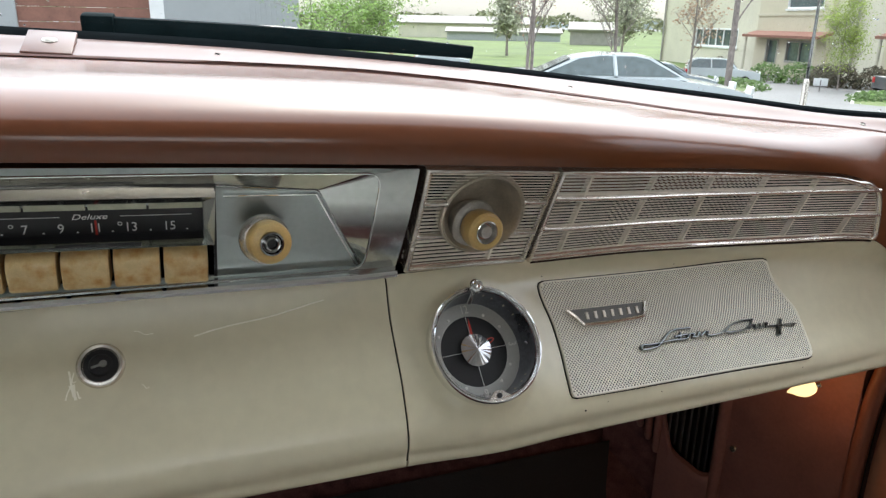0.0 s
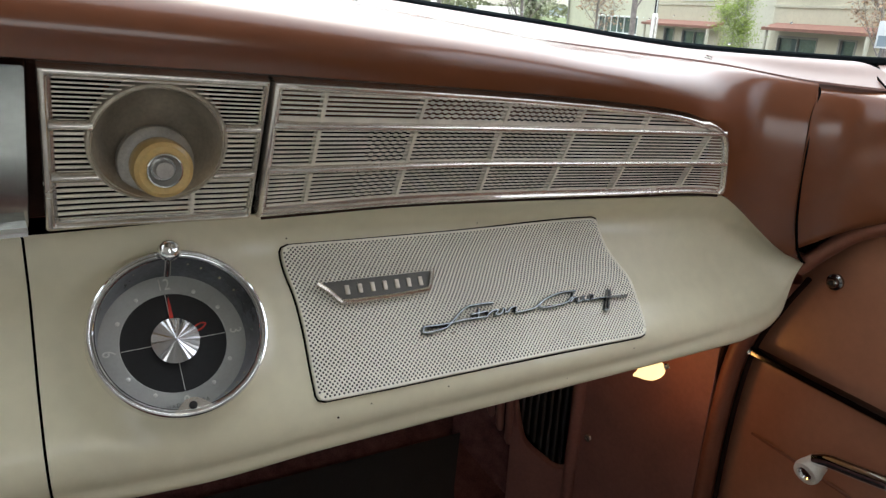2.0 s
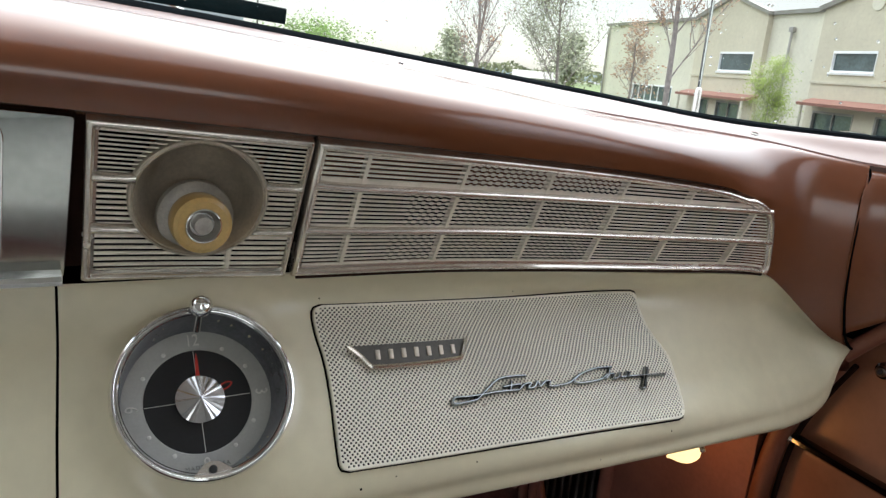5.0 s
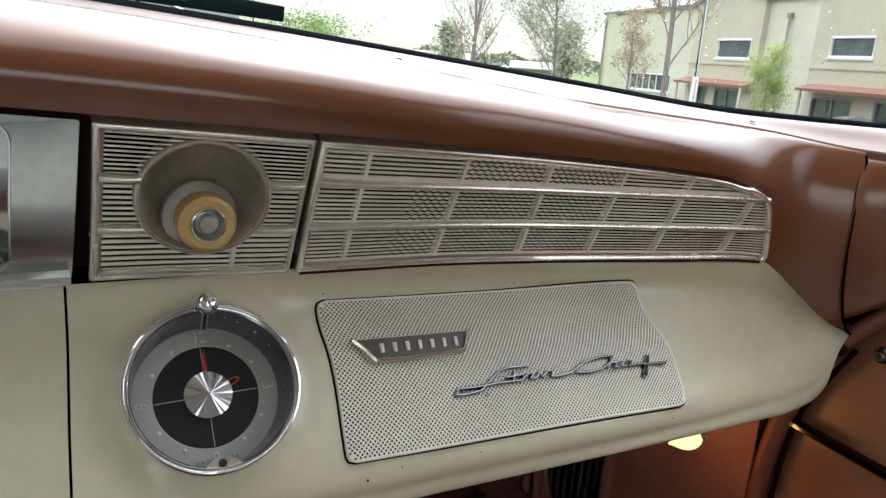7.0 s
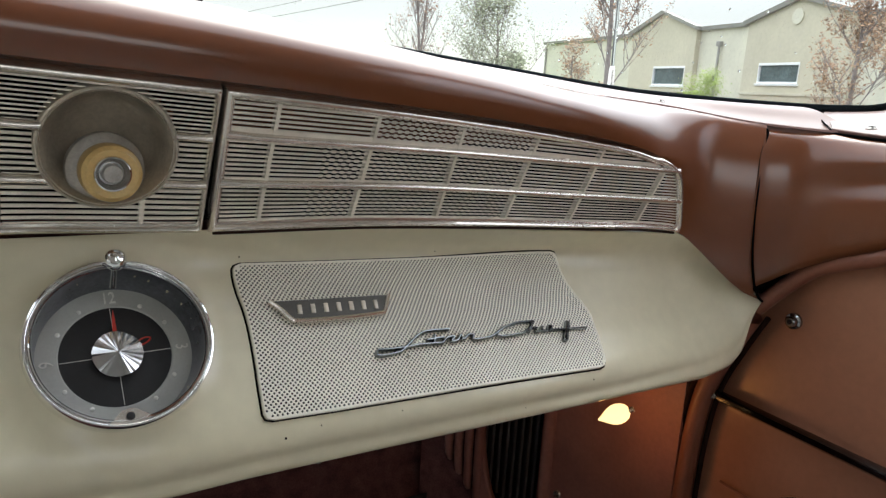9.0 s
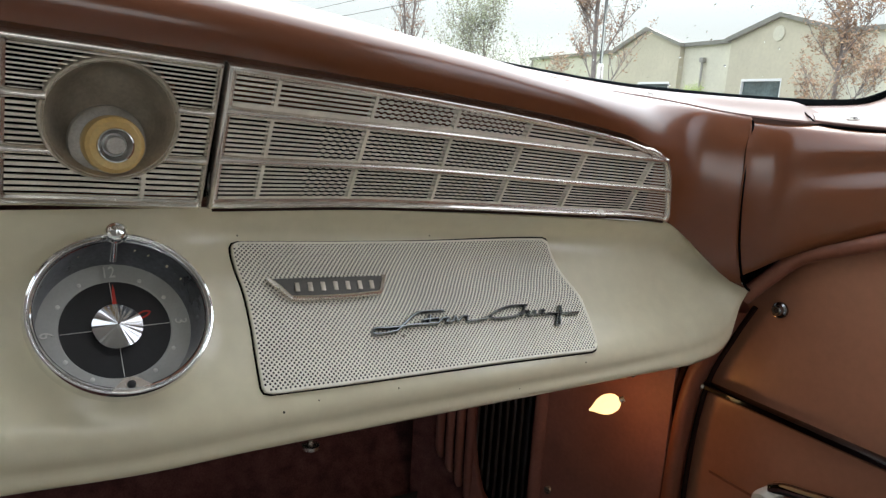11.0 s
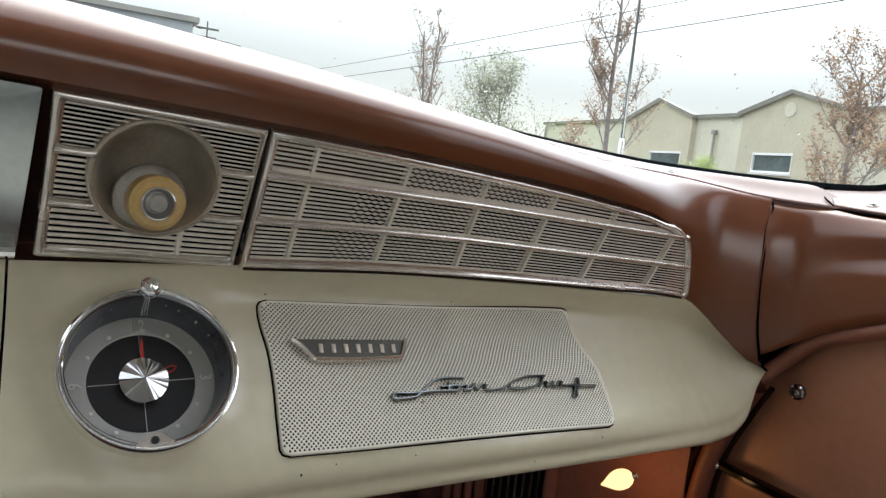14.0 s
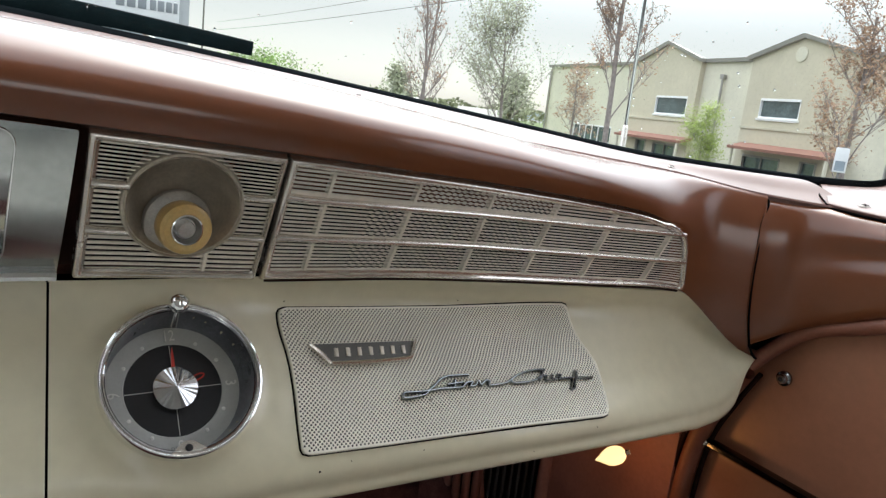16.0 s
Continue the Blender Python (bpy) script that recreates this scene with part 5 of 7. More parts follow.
PB = [(0.6592, 0.4700), (0.668, 0.460), (0.675, 0.445), (0.681, 0.420), (0.685, 0.38), (0.688, 0.33), (0.690, 0.25), (0.692, 0.12), (0.694, -0.10)]
pl_ = spline(PB, 6)
zlow = smooth_fn([-0.1, 0.1, 0.25, 0.357, 0.409, 0.453, 0.478, 0.49], [1.010, 1.008, 1.003, 0.996, 0.976, 0.952, 0.928, 0.921])
ztp = smooth_fn([-0.1, 0.12, 0.30, 0.42, 0.475], [1.050, 1.052, 1.053, 1.054, 1.056])
rows = []
for i, (x, y) in enumerate(pl_):
    a, b = pl_[max(i - 1, 0)], pl_[min(i + 1, len(pl_) - 1)]
    t = Vector((b[0] - a[0], b[1] - a[1], 0)).normalized()
    nrm = Vector((t.y, -t.x, 0))
    if nrm.x > 0:
        nrm = -nrm
    nrm = Vector((0, -1, 0)).lerp(nrm, min(1, i / 5)).normalized()
    zl, zt_ = zlow(y), ztp(y)
    k = min(1, max(0, i - 6) / 16)
    prof = [(-0.006, zl - 0.002), (0.0, zl + 0.003), (0.0018, zl + (zt_ - zl) * 0.40), (0.0012 - 0.0034 * k, zl + (zt_ - zl) * 0.62), (-0.0004 + 0.0010 * k, zl + (zt_ - zl) * 0.80), (-0.0045, zt_ - 0.0068), (-0.0105, zt_ - 0.0022), (-0.018, zt_ - 0.0004), (-0.03, zt_ - 0.003)]
    fade = max(0, 1 - i / 9) ** 2
    rows.append([Vector((x, y, 0)) + nrm * d + Vector(((END(min(max(z, 0.921), 1.07)) - 0.0004 - 0.6592) * fade, 0.003 * fade, z)) for d, z in spline(prof, 5)])
# the cover's return, coloured dark for the shade in the joint
part("edge_gap", grid([[p + Vector((0.0003, q, 0)) for p in rows[0]] for q in (0.0006, 0.012)]), M["gap_shade"], post)
part("cover", thick(grid(rows), 0.0012), M["copper"], post, "smooth copper painted cover with a creased roll")
# windlace along the door opening and down the post
wl = [(0.676, 0.478, 0.913), (0.683, 0.462, 0.934), (0.687, 0.440, 0.955), (0.690, 0.405, 0.970), (0.692, 0.355, 0.986), (0.694, 0.25, 0.994), (0.696, 0.0, 1.0)]
part("windlace", tube([Vector(p) for p in spline(wl, 6)], 0.0065, 10), M["windlace"], post, "padded brown windlace")
part("door_gap", tube([Vector(p) + Vector((0.004, 0.0, 0.006)) for p in spline(wl, 6)], 0.0030, 8), M["gap_shade"], post)
wv = [(0.678, 0.482, 0.905), (0.683, 0.502, 0.870), (0.684, 0.522, 0.82), (0.684, 0.530, 0.74), (0.684, 0.53, 0.60), (0.684, 0.53, 0.40)]
part("windlace", tube([Vector(p) for p in spline(wv, 6)], 0.0085, 10), M["windlace"], post, "padded brown windlace")
part("door_gap", tube([Vector(p) + Vector((0.008, -0.009, 0)) for p in spline(wv, 6)], 0.0024, 8), M["gap_shade"], post)
# dark tube draws the shadow line beside the windlace
part("post_shadow", tube([Vector(p) + Vector((-0.006, 0.010, 0)) for p in spline(wv, 6)], 0.0026, 8), M["gap_shade"], post)
# added black boxes stand in for shade inside the door opening
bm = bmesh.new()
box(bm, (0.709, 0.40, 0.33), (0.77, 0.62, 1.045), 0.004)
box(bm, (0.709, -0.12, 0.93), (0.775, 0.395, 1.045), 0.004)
part("jamb_shade", bm, M["void"], post, "black boxes for the shade in the door opening")
# corner trim at the foot of the windshield post, sweeping up into the post
TI = [(0.690, 0.450, 1.0580), (0.691, 0.425, 1.0565), (0.694, 0.400, 1.0555), (0.698, 0.375, 1.0550), (0.705, 0.352, 1.057), (0.716, 0.338, 1.063), (0.732, 0.333, 1.078), (0.745, 0.335, 1.10), (0.752, 0.340, 1.125), (0.752, 0.335, 1.25), (0.733, 0.315, 1.42), (0.71, 0.295, 1.52)]
TO = [(0.735, 0.490, 1.0705), (0.750, 0.474, 1.0718), (0.761, 0.459, 1.0738), (0.767, 0.449, 1.0778), (0.772, 0.437, 1.0853), (0.776, 0.428, 1.0953), (0.779, 0.421, 1.1063), (0.780, 0.418, 1.1163), (0.780, 0.414, 1.14), (0.772, 0.399, 1.25), (0.749, 0.379, 1.42), (0.724, 0.355, 1.52)]
rows = []
for p, q in zip(spline(TI, 6), spline(TO, 6)):
    p, q = Vector(p), Vector(q)
    up = Vector((-0.25, -0.35, 1)).normalized().lerp(Vector((-0.75, -0.66, 0)), min(1, max(0, (q.z - 1.075) / 0.05)))
    rows.append([Vector(w) for w in spline([tuple(p - up * 0.006 + (q - p) * 0.04), tuple(p - up * 0.0008), tuple(p.lerp(q, 0.05) + up * 0.0012), tuple(p.lerp(q, 0.3) + up * 0.0022), tuple(p.lerp(q, 0.7) + up * 0.0012), tuple(q), tuple(q - up * 0.004)], 4)])
part("corner_trim", thick(grid(rows), 0.0015, (0.4, 0.4, -0.5)), M["trim_paint"], windshield, "pale copper corner trim with a screw")
f = frame_at((0.703, 0.4285, 1.0608), (1, 0, 0), (-0.2, -0.08, 1))
sn = part("screw", lathe([(0.0052, -0.0030), (0.0050, 0.0006), (0.0042, 0.0004), (0.0036, -0.0002), (0.0032, 0.0004), (0.0018, 0.0010), (0.0001, 0.0011)], f, 24), M["collar"], windshield, "cupped chrome screw")
bm = bmesh.new()
for r in (35, 125):
    box(bm, (-0.0024, -0.0006, 0.0002), (0.0024, 0.0006, 0.0013), 0, f @ pose(0, 0, 0, 0, 0, r))
part("cross_slot", bm, M["void"], sn)
bm = bmesh.new()
box(bm, (0.668, 0.476, 0.93), (0.735, 0.53, 1.056), 0.002)
box(bm, (0.698, 0.36, 1.02), (0.74, 0.48, 1.052), 0.002)
part("seam_backing", bm, M["void"], windshield)
part("trim_edge", tube([Vector(p) for p in spline([(0.7365, 0.4905, 1.0720), (0.716, 0.479, 1.0683), (0.700, 0.466, 1.0640), (0.6915, 0.455, 1.0600), (0.6895, 0.4495, 1.0570)], 5)], 0.0007, 6), M["void"], windshield)
part("trim_edge", tube([Vector(p) + Vector((-0.0004, -0.0008, -0.0028)) for p in spline(TI[:6], 5)], 0.0013, 6), M["void"], windshield)
part("seam", tube([Vector((END(z) + 0.0004, y - 0.0008, z)) for z, y in spline([(1.0572, 0.4850), (1.0545, 0.4800), (1.047, 0.4766), (1.02, 0.4724), (1.0, 0.4712), (0.96, 0.4704), (0.94, 0.4704), (0.922, 0.4706)], 8)], 0.0010, 8), M["void"], windshield)

door = thing("door_1", (0.70, 0.1, 0.4), "copper vinyl covered car door, closed, with chrome strip", "door", "structure")
rows = []
for k in range(101):
    z = 0.36 + 0.64 * k / 100
    x = 0.699 + 0.004 * math.sin((z - 0.36) * 5) - (0.004 if z < 0.815 else 0)
    rows.append([Vector((x, y, z)) for y in [0.5435 - 0.42 * q / 80 for q in range(81)] + [0.05, -0.1, -0.4, -0.75]])


def door_keep(c):
    return c.y < 0.534 - max(0, (c.z - 0.86)) * 0.4 and c.z < zlow(min(c.y, 0.489)) - 0.003


part("door_panel", thick(grid(rows, keep=door_keep), 0.006), M["vinyl"], door, "smooth copper vinyl panel")
strip = [Vector((0.690, 0.515 - 0.9 * k / 20, 0.8205 + 0.008 * k / 20)) for k in range(21)]
# base darkened to paint in the dark surroundings that chrome reflects
part("chrome_strip", sweep(bmesh.new(), strip, [(-0.0042, -0.004), (-0.0038, 0.002), (-0.0016, 0.0046), (0.0016, 0.0046), (0.0038, 0.002), (0.0042, -0.004)], (-1, 0, 0.1)), mat("dark_reflection_chrome", (0.06, 0.06, 0.06), 0.10, 1.0, 0.1, 60, coat=0.5), door, "rounded chrome strip, dark reflections put into its colour")
part("strip_clip", lathe([(0.0035, 0), (0.003, 0.004), (0.0001, 0.005)], frame_at((0.688, 0.5145, 0.8205), (0, 1, 0), (-1, -0.3, 0.1)), 14), M["worn_chrome"], door)
part("seam", tube([Vector((0.6955, 0.50 - 0.06 * k, 0.742 - 0.0006 * k)) for k in range(18)], 0.0012, 6), M["windlace"], door, "stitched seam")
f = frame_at((0.6985, 0.4593, 0.9058), (0, -1, 0), (-1, -0.1, 0.05))
st = part("lock_stud", lathe([(0.0068, -0.001), (0.0064, 0.0014), (0.0046, 0.0022), (0.0042, 0.0050), (0.0032, 0.0060), (0.0001, 0.0062)], f, 28), M["dark_chrome"], door, "round chrome stud")
part("stud_hole", lathe([(0.0020, 0.0063), (0.0001, 0.0064)], f, 16), M["black"], st)
# window crank
crank = part("window_crank", tube([Vector(p) for p in spline([(0.672, 0.4240, 0.7700), (0.673, 0.4130, 0.7755), (0.674, 0.391, 0.7800), (0.676, 0.345, 0.790), (0.680, 0.318, 0.795)], 6)], 0.0062, 12), M["chrome"], door, "chrome window crank")
f = frame_at((0.6840, 0.4262, 0.7645), (0, 1, 0), (-1, -0.05, -0.32)) @ Matrix.Diagonal((0.80, 0.80, 0.72, 1))
part("crank_knob", lathe([(0.0075, -0.002), (0.0100, 0.004), (0.0118, 0.014), (0.0132, 0.020), (0.0135, 0.0255), (0.0122, 0.0290), (0.0080, 0.0298), (0.0072, 0.0280)], f, 36), mat("white_knob_plastic", (0.66, 0.62, 0.54), 0.35, 0.0, 0.08, 60, coat=0.3), crank, "white plastic crank knob")
part("knob_screw", lathe([(0.0074, 0.0284), (0.0062, 0.0292), (0.0048, 0.0270), (0.0001, 0.0268)], f, 24), M["chrome"], crank, "chrome screw centre")
part("crank_rose", lathe([(0.022, -0.004), (0.021, 0.002), (0.013, 0.008), (0.009, 0.014), (0.0001, 0.0145)], frame_at((0.690, 0.318, 0.795), (0, 1, 0), (-1, 0, 0)), 36), M["chrome"], crank, "chrome crank boss")

# footwell
kick = thing("kick_panel", (0.66, 0.62, 0.4), "dull copper-pink kick panel below the dash", "kick panel", "structure")
KP = [(0.679, 0.535), (0.672, 0.60), (0.662, 0.665), (0.656, 0.690)]
bm = grid([[Vector((x, y, z)) for x, y in spline(KP, 5)] for z in np.linspace(0.34, 0.90, 12)])
part("board", thick(bm, 0.004), M["kick"], kick, "painted fibre board")
part("edge_roll", tube([Vector((0.652, 0.690, 0.36)), Vector((0.652, 0.690, 0.6)), Vector((0.652, 0.690, 0.9))], 0.008, 10), M["kick"], kick)
for z in (0.640, 0.46):
    part("board_screw", lathe([(0.005, 0), (0.004, 0.002), (0.0001, 0.0025)], frame_at((0.6565, 0.672, z), (0, 1, 0), (-1, -0.2, 0)), 14), M["worn_chrome"], kick)
# added box, coloured black for the shade beyond the vent
solid("wall_footwell", box(bmesh.new(), (0.670, 0.697, 0.30), (0.72, 0.95, 1.0)), M["void"], "black box closing the shaded footwell side behind the vent", "wall", "structure")
vg = thing("kick_vent", (0.62, 0.74, 0.58), "black slatted air vent in the footwell side", "air vent")
A, B = Vector((0.648, 0.700, 0)), Vector((0.585, 0.785, 0))
# black sheet stands in for the shaded depth behind the slats
part("opening", grid([[A.lerp(B, k / 6) + Vector((0.026, 0.026, z)) for k in range(7)] for z in (0.55, 0.9)]), M["void"], vg)
for k in range(9):
    q = A.lerp(B, (k - 0.2) * 0.082)
    h0 = 0.56 + 0.008 * k
    part("slat", box(bmesh.new(), (-0.0015, -0.007, h0), (0.0015, 0.010, 0.895), 0.0006, pose(q.x + 0.009, q.y + 0.009, 0, 0, 0, -20)), mat("dark_vent_plastic", (0.035, 0.033, 0.033), 0.5, 0.0, 0.2, 60) if k == 0 else bpy.data.materials["dark_vent_plastic"], vg)
FOOT = smooth_fn([-0.06, -0.045, 0.0, 0.073, 0.25, 0.46, 0.55, 0.61, 0.64], [0.640, 0.600, 0.587, 0.5845, 0.592, 0.606, 0.633, 0.665, 0.70])
rows = []
for k in range(61):
    q = -0.06 + 0.70 * k / 60
    p, z = A.lerp(B, q), FOOT(q)
    rows.append([p + Vector((0.006, 0.006, z - 0.004)), p + Vector((0.001, 0.001, z)), p + Vector((-0.003, -0.003, z - 0.003)), p + Vector((-0.004, -0.004, z - 0.012)), p + Vector((-0.002, -0.002, z - 0.05)), p + Vector((0, 0, 0.40))])
part("surround", grid(rows), M["kick"], vg, "pressed pink panel round the opening")
part("surround_edge", sweep(bmesh.new(), [A.lerp(B, -0.10) + Vector((0, 0, z)) for z in (0.40, 0.62, 0.90)], circle_prof(0.0042, 10), (-1, -1, 0)), M["kick"], vg)
for k, q in enumerate((0.67, 0.79, 0.91, 1.03)):
    p = A.lerp(B, q)
    part("rib", tube([p + Vector((-0.004, -0.004, 0.90)), p + Vector((-0.004, -0.004, 0.66)), p + Vector((0.0, 0.0, 0.60 + 0.016 * k)), p + Vector((0.01, 0.01, 0.585 + 0.016 * k))], 0.0052, 10), M["kick"], vg, "pressed pink rib")
part("rib_backing", grid([[A.lerp(B, q) + Vector((0.004, 0.004, z)) for q in (0.62, 1.0, 1.4)] for z in (0.40, 0.65, 0.9)]), M["carpet"], vg)
bm = grid([[Vector((x, y, z)) for x in np.linspace(-0.75, 0.68, 20)] for y, z in ((0.90, 0.95), (0.88, 0.66), (0.84, 0.58), (0.70, 0.44), (0.58, 0.36), (0.3, 0.33), (-1.9, 0.33))])
solid("floor", thick(bm, 0.01), M["carpet"], "dark rose carpeted car floor and toe board", "floor", "structure")
bm = grid([[Vector((x, y - 0.006, z + 0.012)) for x in np.linspace(0.10, 0.57 - 0.03 * k, 14)] for k, (y, z) in enumerate(((0.825, 0.565), (0.78, 0.520), (0.70, 0.442), (0.58, 0.362), (0.3, 0.332)))])
solid("floor_mat", thick(bm, 0.008), M["floor_rubber"], "black rubber mat on the toe board", "mat")
# added black box puts the shade under the dash into its colour
solid("under_dash_shade", box(bmesh.new(), (-0.6, 0.57, 0.880), (0.66, 0.88, 0.892), 0.002), M["void"], "black box for the shade under the dashboard", "panel", "structure")
solid("under_dash_clip", lathe([(0.002, 0.006), (0.002, 0.004), (0.007, 0.003), (0.0068, 0.0), (0.0001, -0.0015)], pose(0.352, 0.60, 0.786), 14), M["worn_chrome"], "small pale metal clip under the dash", "clip")

# courtesy lamp under the dash
lamp = thing("courtesy_lamp", (0.60, 0.545, 0.83), "small lit courtesy lamp under the dashboard edge", "lamp")
LF = frame_at((0.602, 0.5315, 0.8125), (0, 0.3, 1), (-0.62, 0.62, -0.48)) @ Matrix.Diagonal((0.80, 0.80, 0.80, 1))
part("bulb", lathe([(0.0001, -0.0035), (0.0040, -0.0028), (0.0075, -0.0003), (0.0098, 0.004), (0.0108, 0.009), (0.0106, 0.0135), (0.0090, 0.0185), (0.0064, 0.0230), (0.0038, 0.0265), (0.0020, 0.0295), (0.0012, 0.0315), (0.0001, 0.0320)], LF, 32), M["bulb"], lamp, "glowing warm bulb")
part("socket", lathe([(0.0030, -0.008), (0.0030, -0.004), (0.0028, -0.002)], LF, 20), M["worn_chrome"], lamp)
part("reflector", sweep(bmesh.new(), [Vector((0.612, 0.592, 0.806)), Vector((0.613, 0.566, 0.818)), Vector((0.613, 0.536, 0.832))], [(-0.0016, -0.0006), (-0.0016, 0.0006), (0.0016, 0.0006), (0.0016, -0.0006)], (-0.7, -0.7, 0)), M["cream"], lamp, "thin lit reflector edge")
part("wire", tube([Vector((0.618, 0.532, 0.832)), Vector((0.635, 0.540, 0.834)), Vector((0.655, 0.545, 0.840)), Vector((0.668, 0.55, 0.846))], 0.0010, 6), M["black"], lamp)

# ---- the rest of the cabin, plain and unseen, added behind the camera ----
bm = grid([[Vector((x, y, 1.525 - 0.05 * (abs(x + 0.03) / 0.8) ** 3 - 0.04 * ((y + 0.7) / 1.0) ** 2)) for x in np.linspace(-0.80, 0.74, 16)] for y in np.linspace(0.30, -1.75, 14)])
solid("ceiling", thick(bm, 0.03), M["headliner"], "pale cloth car headliner", "ceiling", "structure")
bm = bmesh.new()
box(bm, (-0.80, -1.95, 0.33), (0.74, -1.85, 1.04))
solid("wall_rear", bm, M["cabin_grey"], "plain grey unseen rear wall", "wall", "structure")
bm = bmesh.new()
box(bm, (-0.80, -2.0, 1.42), (0.74, -1.75, 1.52))
# added boxes close the side windows to cut light on the dash
box(bm, (0.70, -1.75, 1.00), (0.75, 0.08, 1.50))
box(bm, (0.71, -0.62, 1.0), (0.76, -0.52, 1.45))
box(bm, (-0.82, -1.40, 1.02), (-0.76, 0.40, 1.50))
for sx in (-0.82, 0.70):
    box(bm, (sx, -1.95, 1.02), (sx + 0.07, -1.25, 1.48))
solid("wall_pillars_and_blockers", bm, M["headliner"], "unseen pale roof pillars and boxes closing the side windows", "wall", "structure")
bm = bmesh.new()
box(bm, (-0.82, -1.85, 0.33), (-0.76, 0.55, 1.03))
solid("wall_left", bm, M["cabin_grey"], "plain grey unseen left door wall", "wall", "structure")
bm = bmesh.new()
box(bm, (0.715, -1.85, 0.33), (0.78, -0.75, 1.03))
solid("wall_right", bm, M["vinyl"], "plain copper rear side wall", "wall", "structure")
# unseen seat blocks added for what the dash reflects
bm = bmesh.new()
box(bm, (-0.74, -0.70, 0.33), (0.69, 0.14, 0.62), 0.03)
box(bm, (-0.74, -0.88, 0.45), (0.69, -0.68, 1.06), 0.03)
solid("front_seat", bm, M["cabin_grey"], "plain grey unseen bench seat, toned for reflections", "seat")
bm = bmesh.new()
box(bm, (0.74, -0.75, 1.02), (0.80, 0.30, 1.052), 0.004)
solid("window_sill", bm, M["trim_paint"], "copper painted door window sill", "sill", "structure")
# ---- outside: ground, buildings, trees, parked cars ----
def ground_z(x, y):
    s = (x * 0.77 + y * 0.64)
    t = min(1.0, max(0.0, s / 78.0))
    return -3.05 * math.sin(math.pi / 2 * t) - (0.02 * max(0, -s) if s < 0 else 0)


def polar(az, dist, dz=0.0):
    x, y = 0.15 + dist * math.sin(radians(az)), 0.1 + dist * math.cos(radians(az))
    return Vector((x, y, ground_z(x, y) + dz))


ax = [-900, -400, -150, -80, -50, -30, -20, -14, -9, -5, -2, 0, 2, 5, 9, 14, 20, 26, 32, 38, 44, 50, 56, 64, 75, 90, 120, 200, 400, 900]
bm = grid([[Vector((x, y, ground_z(x, y))) for x in ax] for y in ax])
solid("ground", bm, M["asphalt"], "grey damp asphalt parking lot", "ground", "structure")
bm = grid([[Vector((x, y, ground_z(x, y) + 0.05)) for x in (-120, -60, -20, 0, 15, 25, 35, 45, 48, 60, 120, 400)] for y in (62, 70, 80, 95, 120, 160, 240, 420)])
solid("grass_field", thick(bm, 0.05), M["grass"], "bright green spring grass field", "grass", "structure")


def island(az, dist, w, l, rz, material, label):
    c = polar(az, dist)
    m = pose(c.x, c.y, c.z, 0, 0, rz)
    t = thing("planting_island", c, label, "planting bed", "structure")
    out = [(w / 2 * math.copysign(abs(math.cos(a)) ** 0.5, math.cos(a)), l / 2 * math.copysign(abs(math.sin(a)) ** 0.5, math.sin(a))) for a in np.linspace(0, 2 * math.pi, 40, endpoint=False)]
    part("kerb", sweep(bmesh.new(), [m @ Vector((x, y, 0.06)) for x, y in out], [(-0.08, -0.2), (-0.08, 0.07), (0.07, 0.08), (0.08, -0.2)], (0, 0, 1), closed=True), M["kerb"], t)
    bm = bmesh.new()
    cv = bm.verts.new(m @ Vector((0, 0, 0.22)))
    vs = [bm.verts.new(m @ Vector((x, y, 0.1))) for x, y in out]
    for k in range(40):
        bm.faces.new((cv, vs[k], vs[(k + 1) % 40]))
    part("turf", bm, material, t)


island(51.7, 40, 3.0, 12, -50, M["grass"], "grassy kerbed planting island in the lot")
island(41, 44, 2.6, 11, -45, M["grass"], "grassy kerbed planting island with a tree")

# office building with two gabled bays
bld = thing("office_building", (50, 45, -2.9), "two-storey cream stucco office building with gables and awnings", "building")
BO, BU, BN = Vector((47.8, 31.0, 0)), Vector((0.183, 0.983, 0)).normalized(), Vector((-0.983, 0.183, 0)).normalized()
EYE_Z = 1.08


def wall_s(az, out=0.0):
    """Distance along the front, or a bay standing out of it, at which a bearing from the car meets it."""
    d = Vector((math.sin(radians(az)), math.cos(radians(az)), 0))
    o = BO + BN * out - Vector((0.17, 0.13, 0))
    k = (o.x * BU.y - o.y * BU.x) / (d.x * BU.y - d.y * BU.x)
    return (d * k - o).dot(BU), k


def bp_(s, z, out=0.0):
    return BO + BU * s + BN * out + Vector((0, 0, z))


BASE, EAVE = -3.6, EYE_Z + wall_s(49)[1] * math.tan(radians(5.62))
S_L = wall_s(36.45)[0]
S_R = wall_s(66)[0]


def wall_panel(name, s0, s1, z0, z1, out, material, holes=()):
    """A wall with real openings, 0.3 m thick."""
    ss = sorted({s0, s1, *[h[0] for h in holes], *[h[1] for h in holes]})
    zs = sorted({z0, z1, *[h[2] for h in holes], *[h[3] for h in holes]})
    bm = bmesh.new()
    for i in range(len(ss) - 1):
        for j in range(len(zs) - 1):
            a, b, c, d = ss[i], ss[i + 1], zs[j], zs[j + 1]
            ms, mz = (a + b) / 2, (c + d) / 2
            if any(h[0] < ms < h[1] and h[2] < mz < h[3] for h in holes):
                continue
            bm.faces.new([bm.verts.new(bp_(*q, out)) for q in ((a, c), (b, c), (b, d), (a, d))])
    bmesh.ops.remove_doubles(bm, verts=bm.verts[:], dist=1e-4)
    return part(name, thick(bm, 0.3 + 0.5 * out, -BN), material, bld, smooth=False)


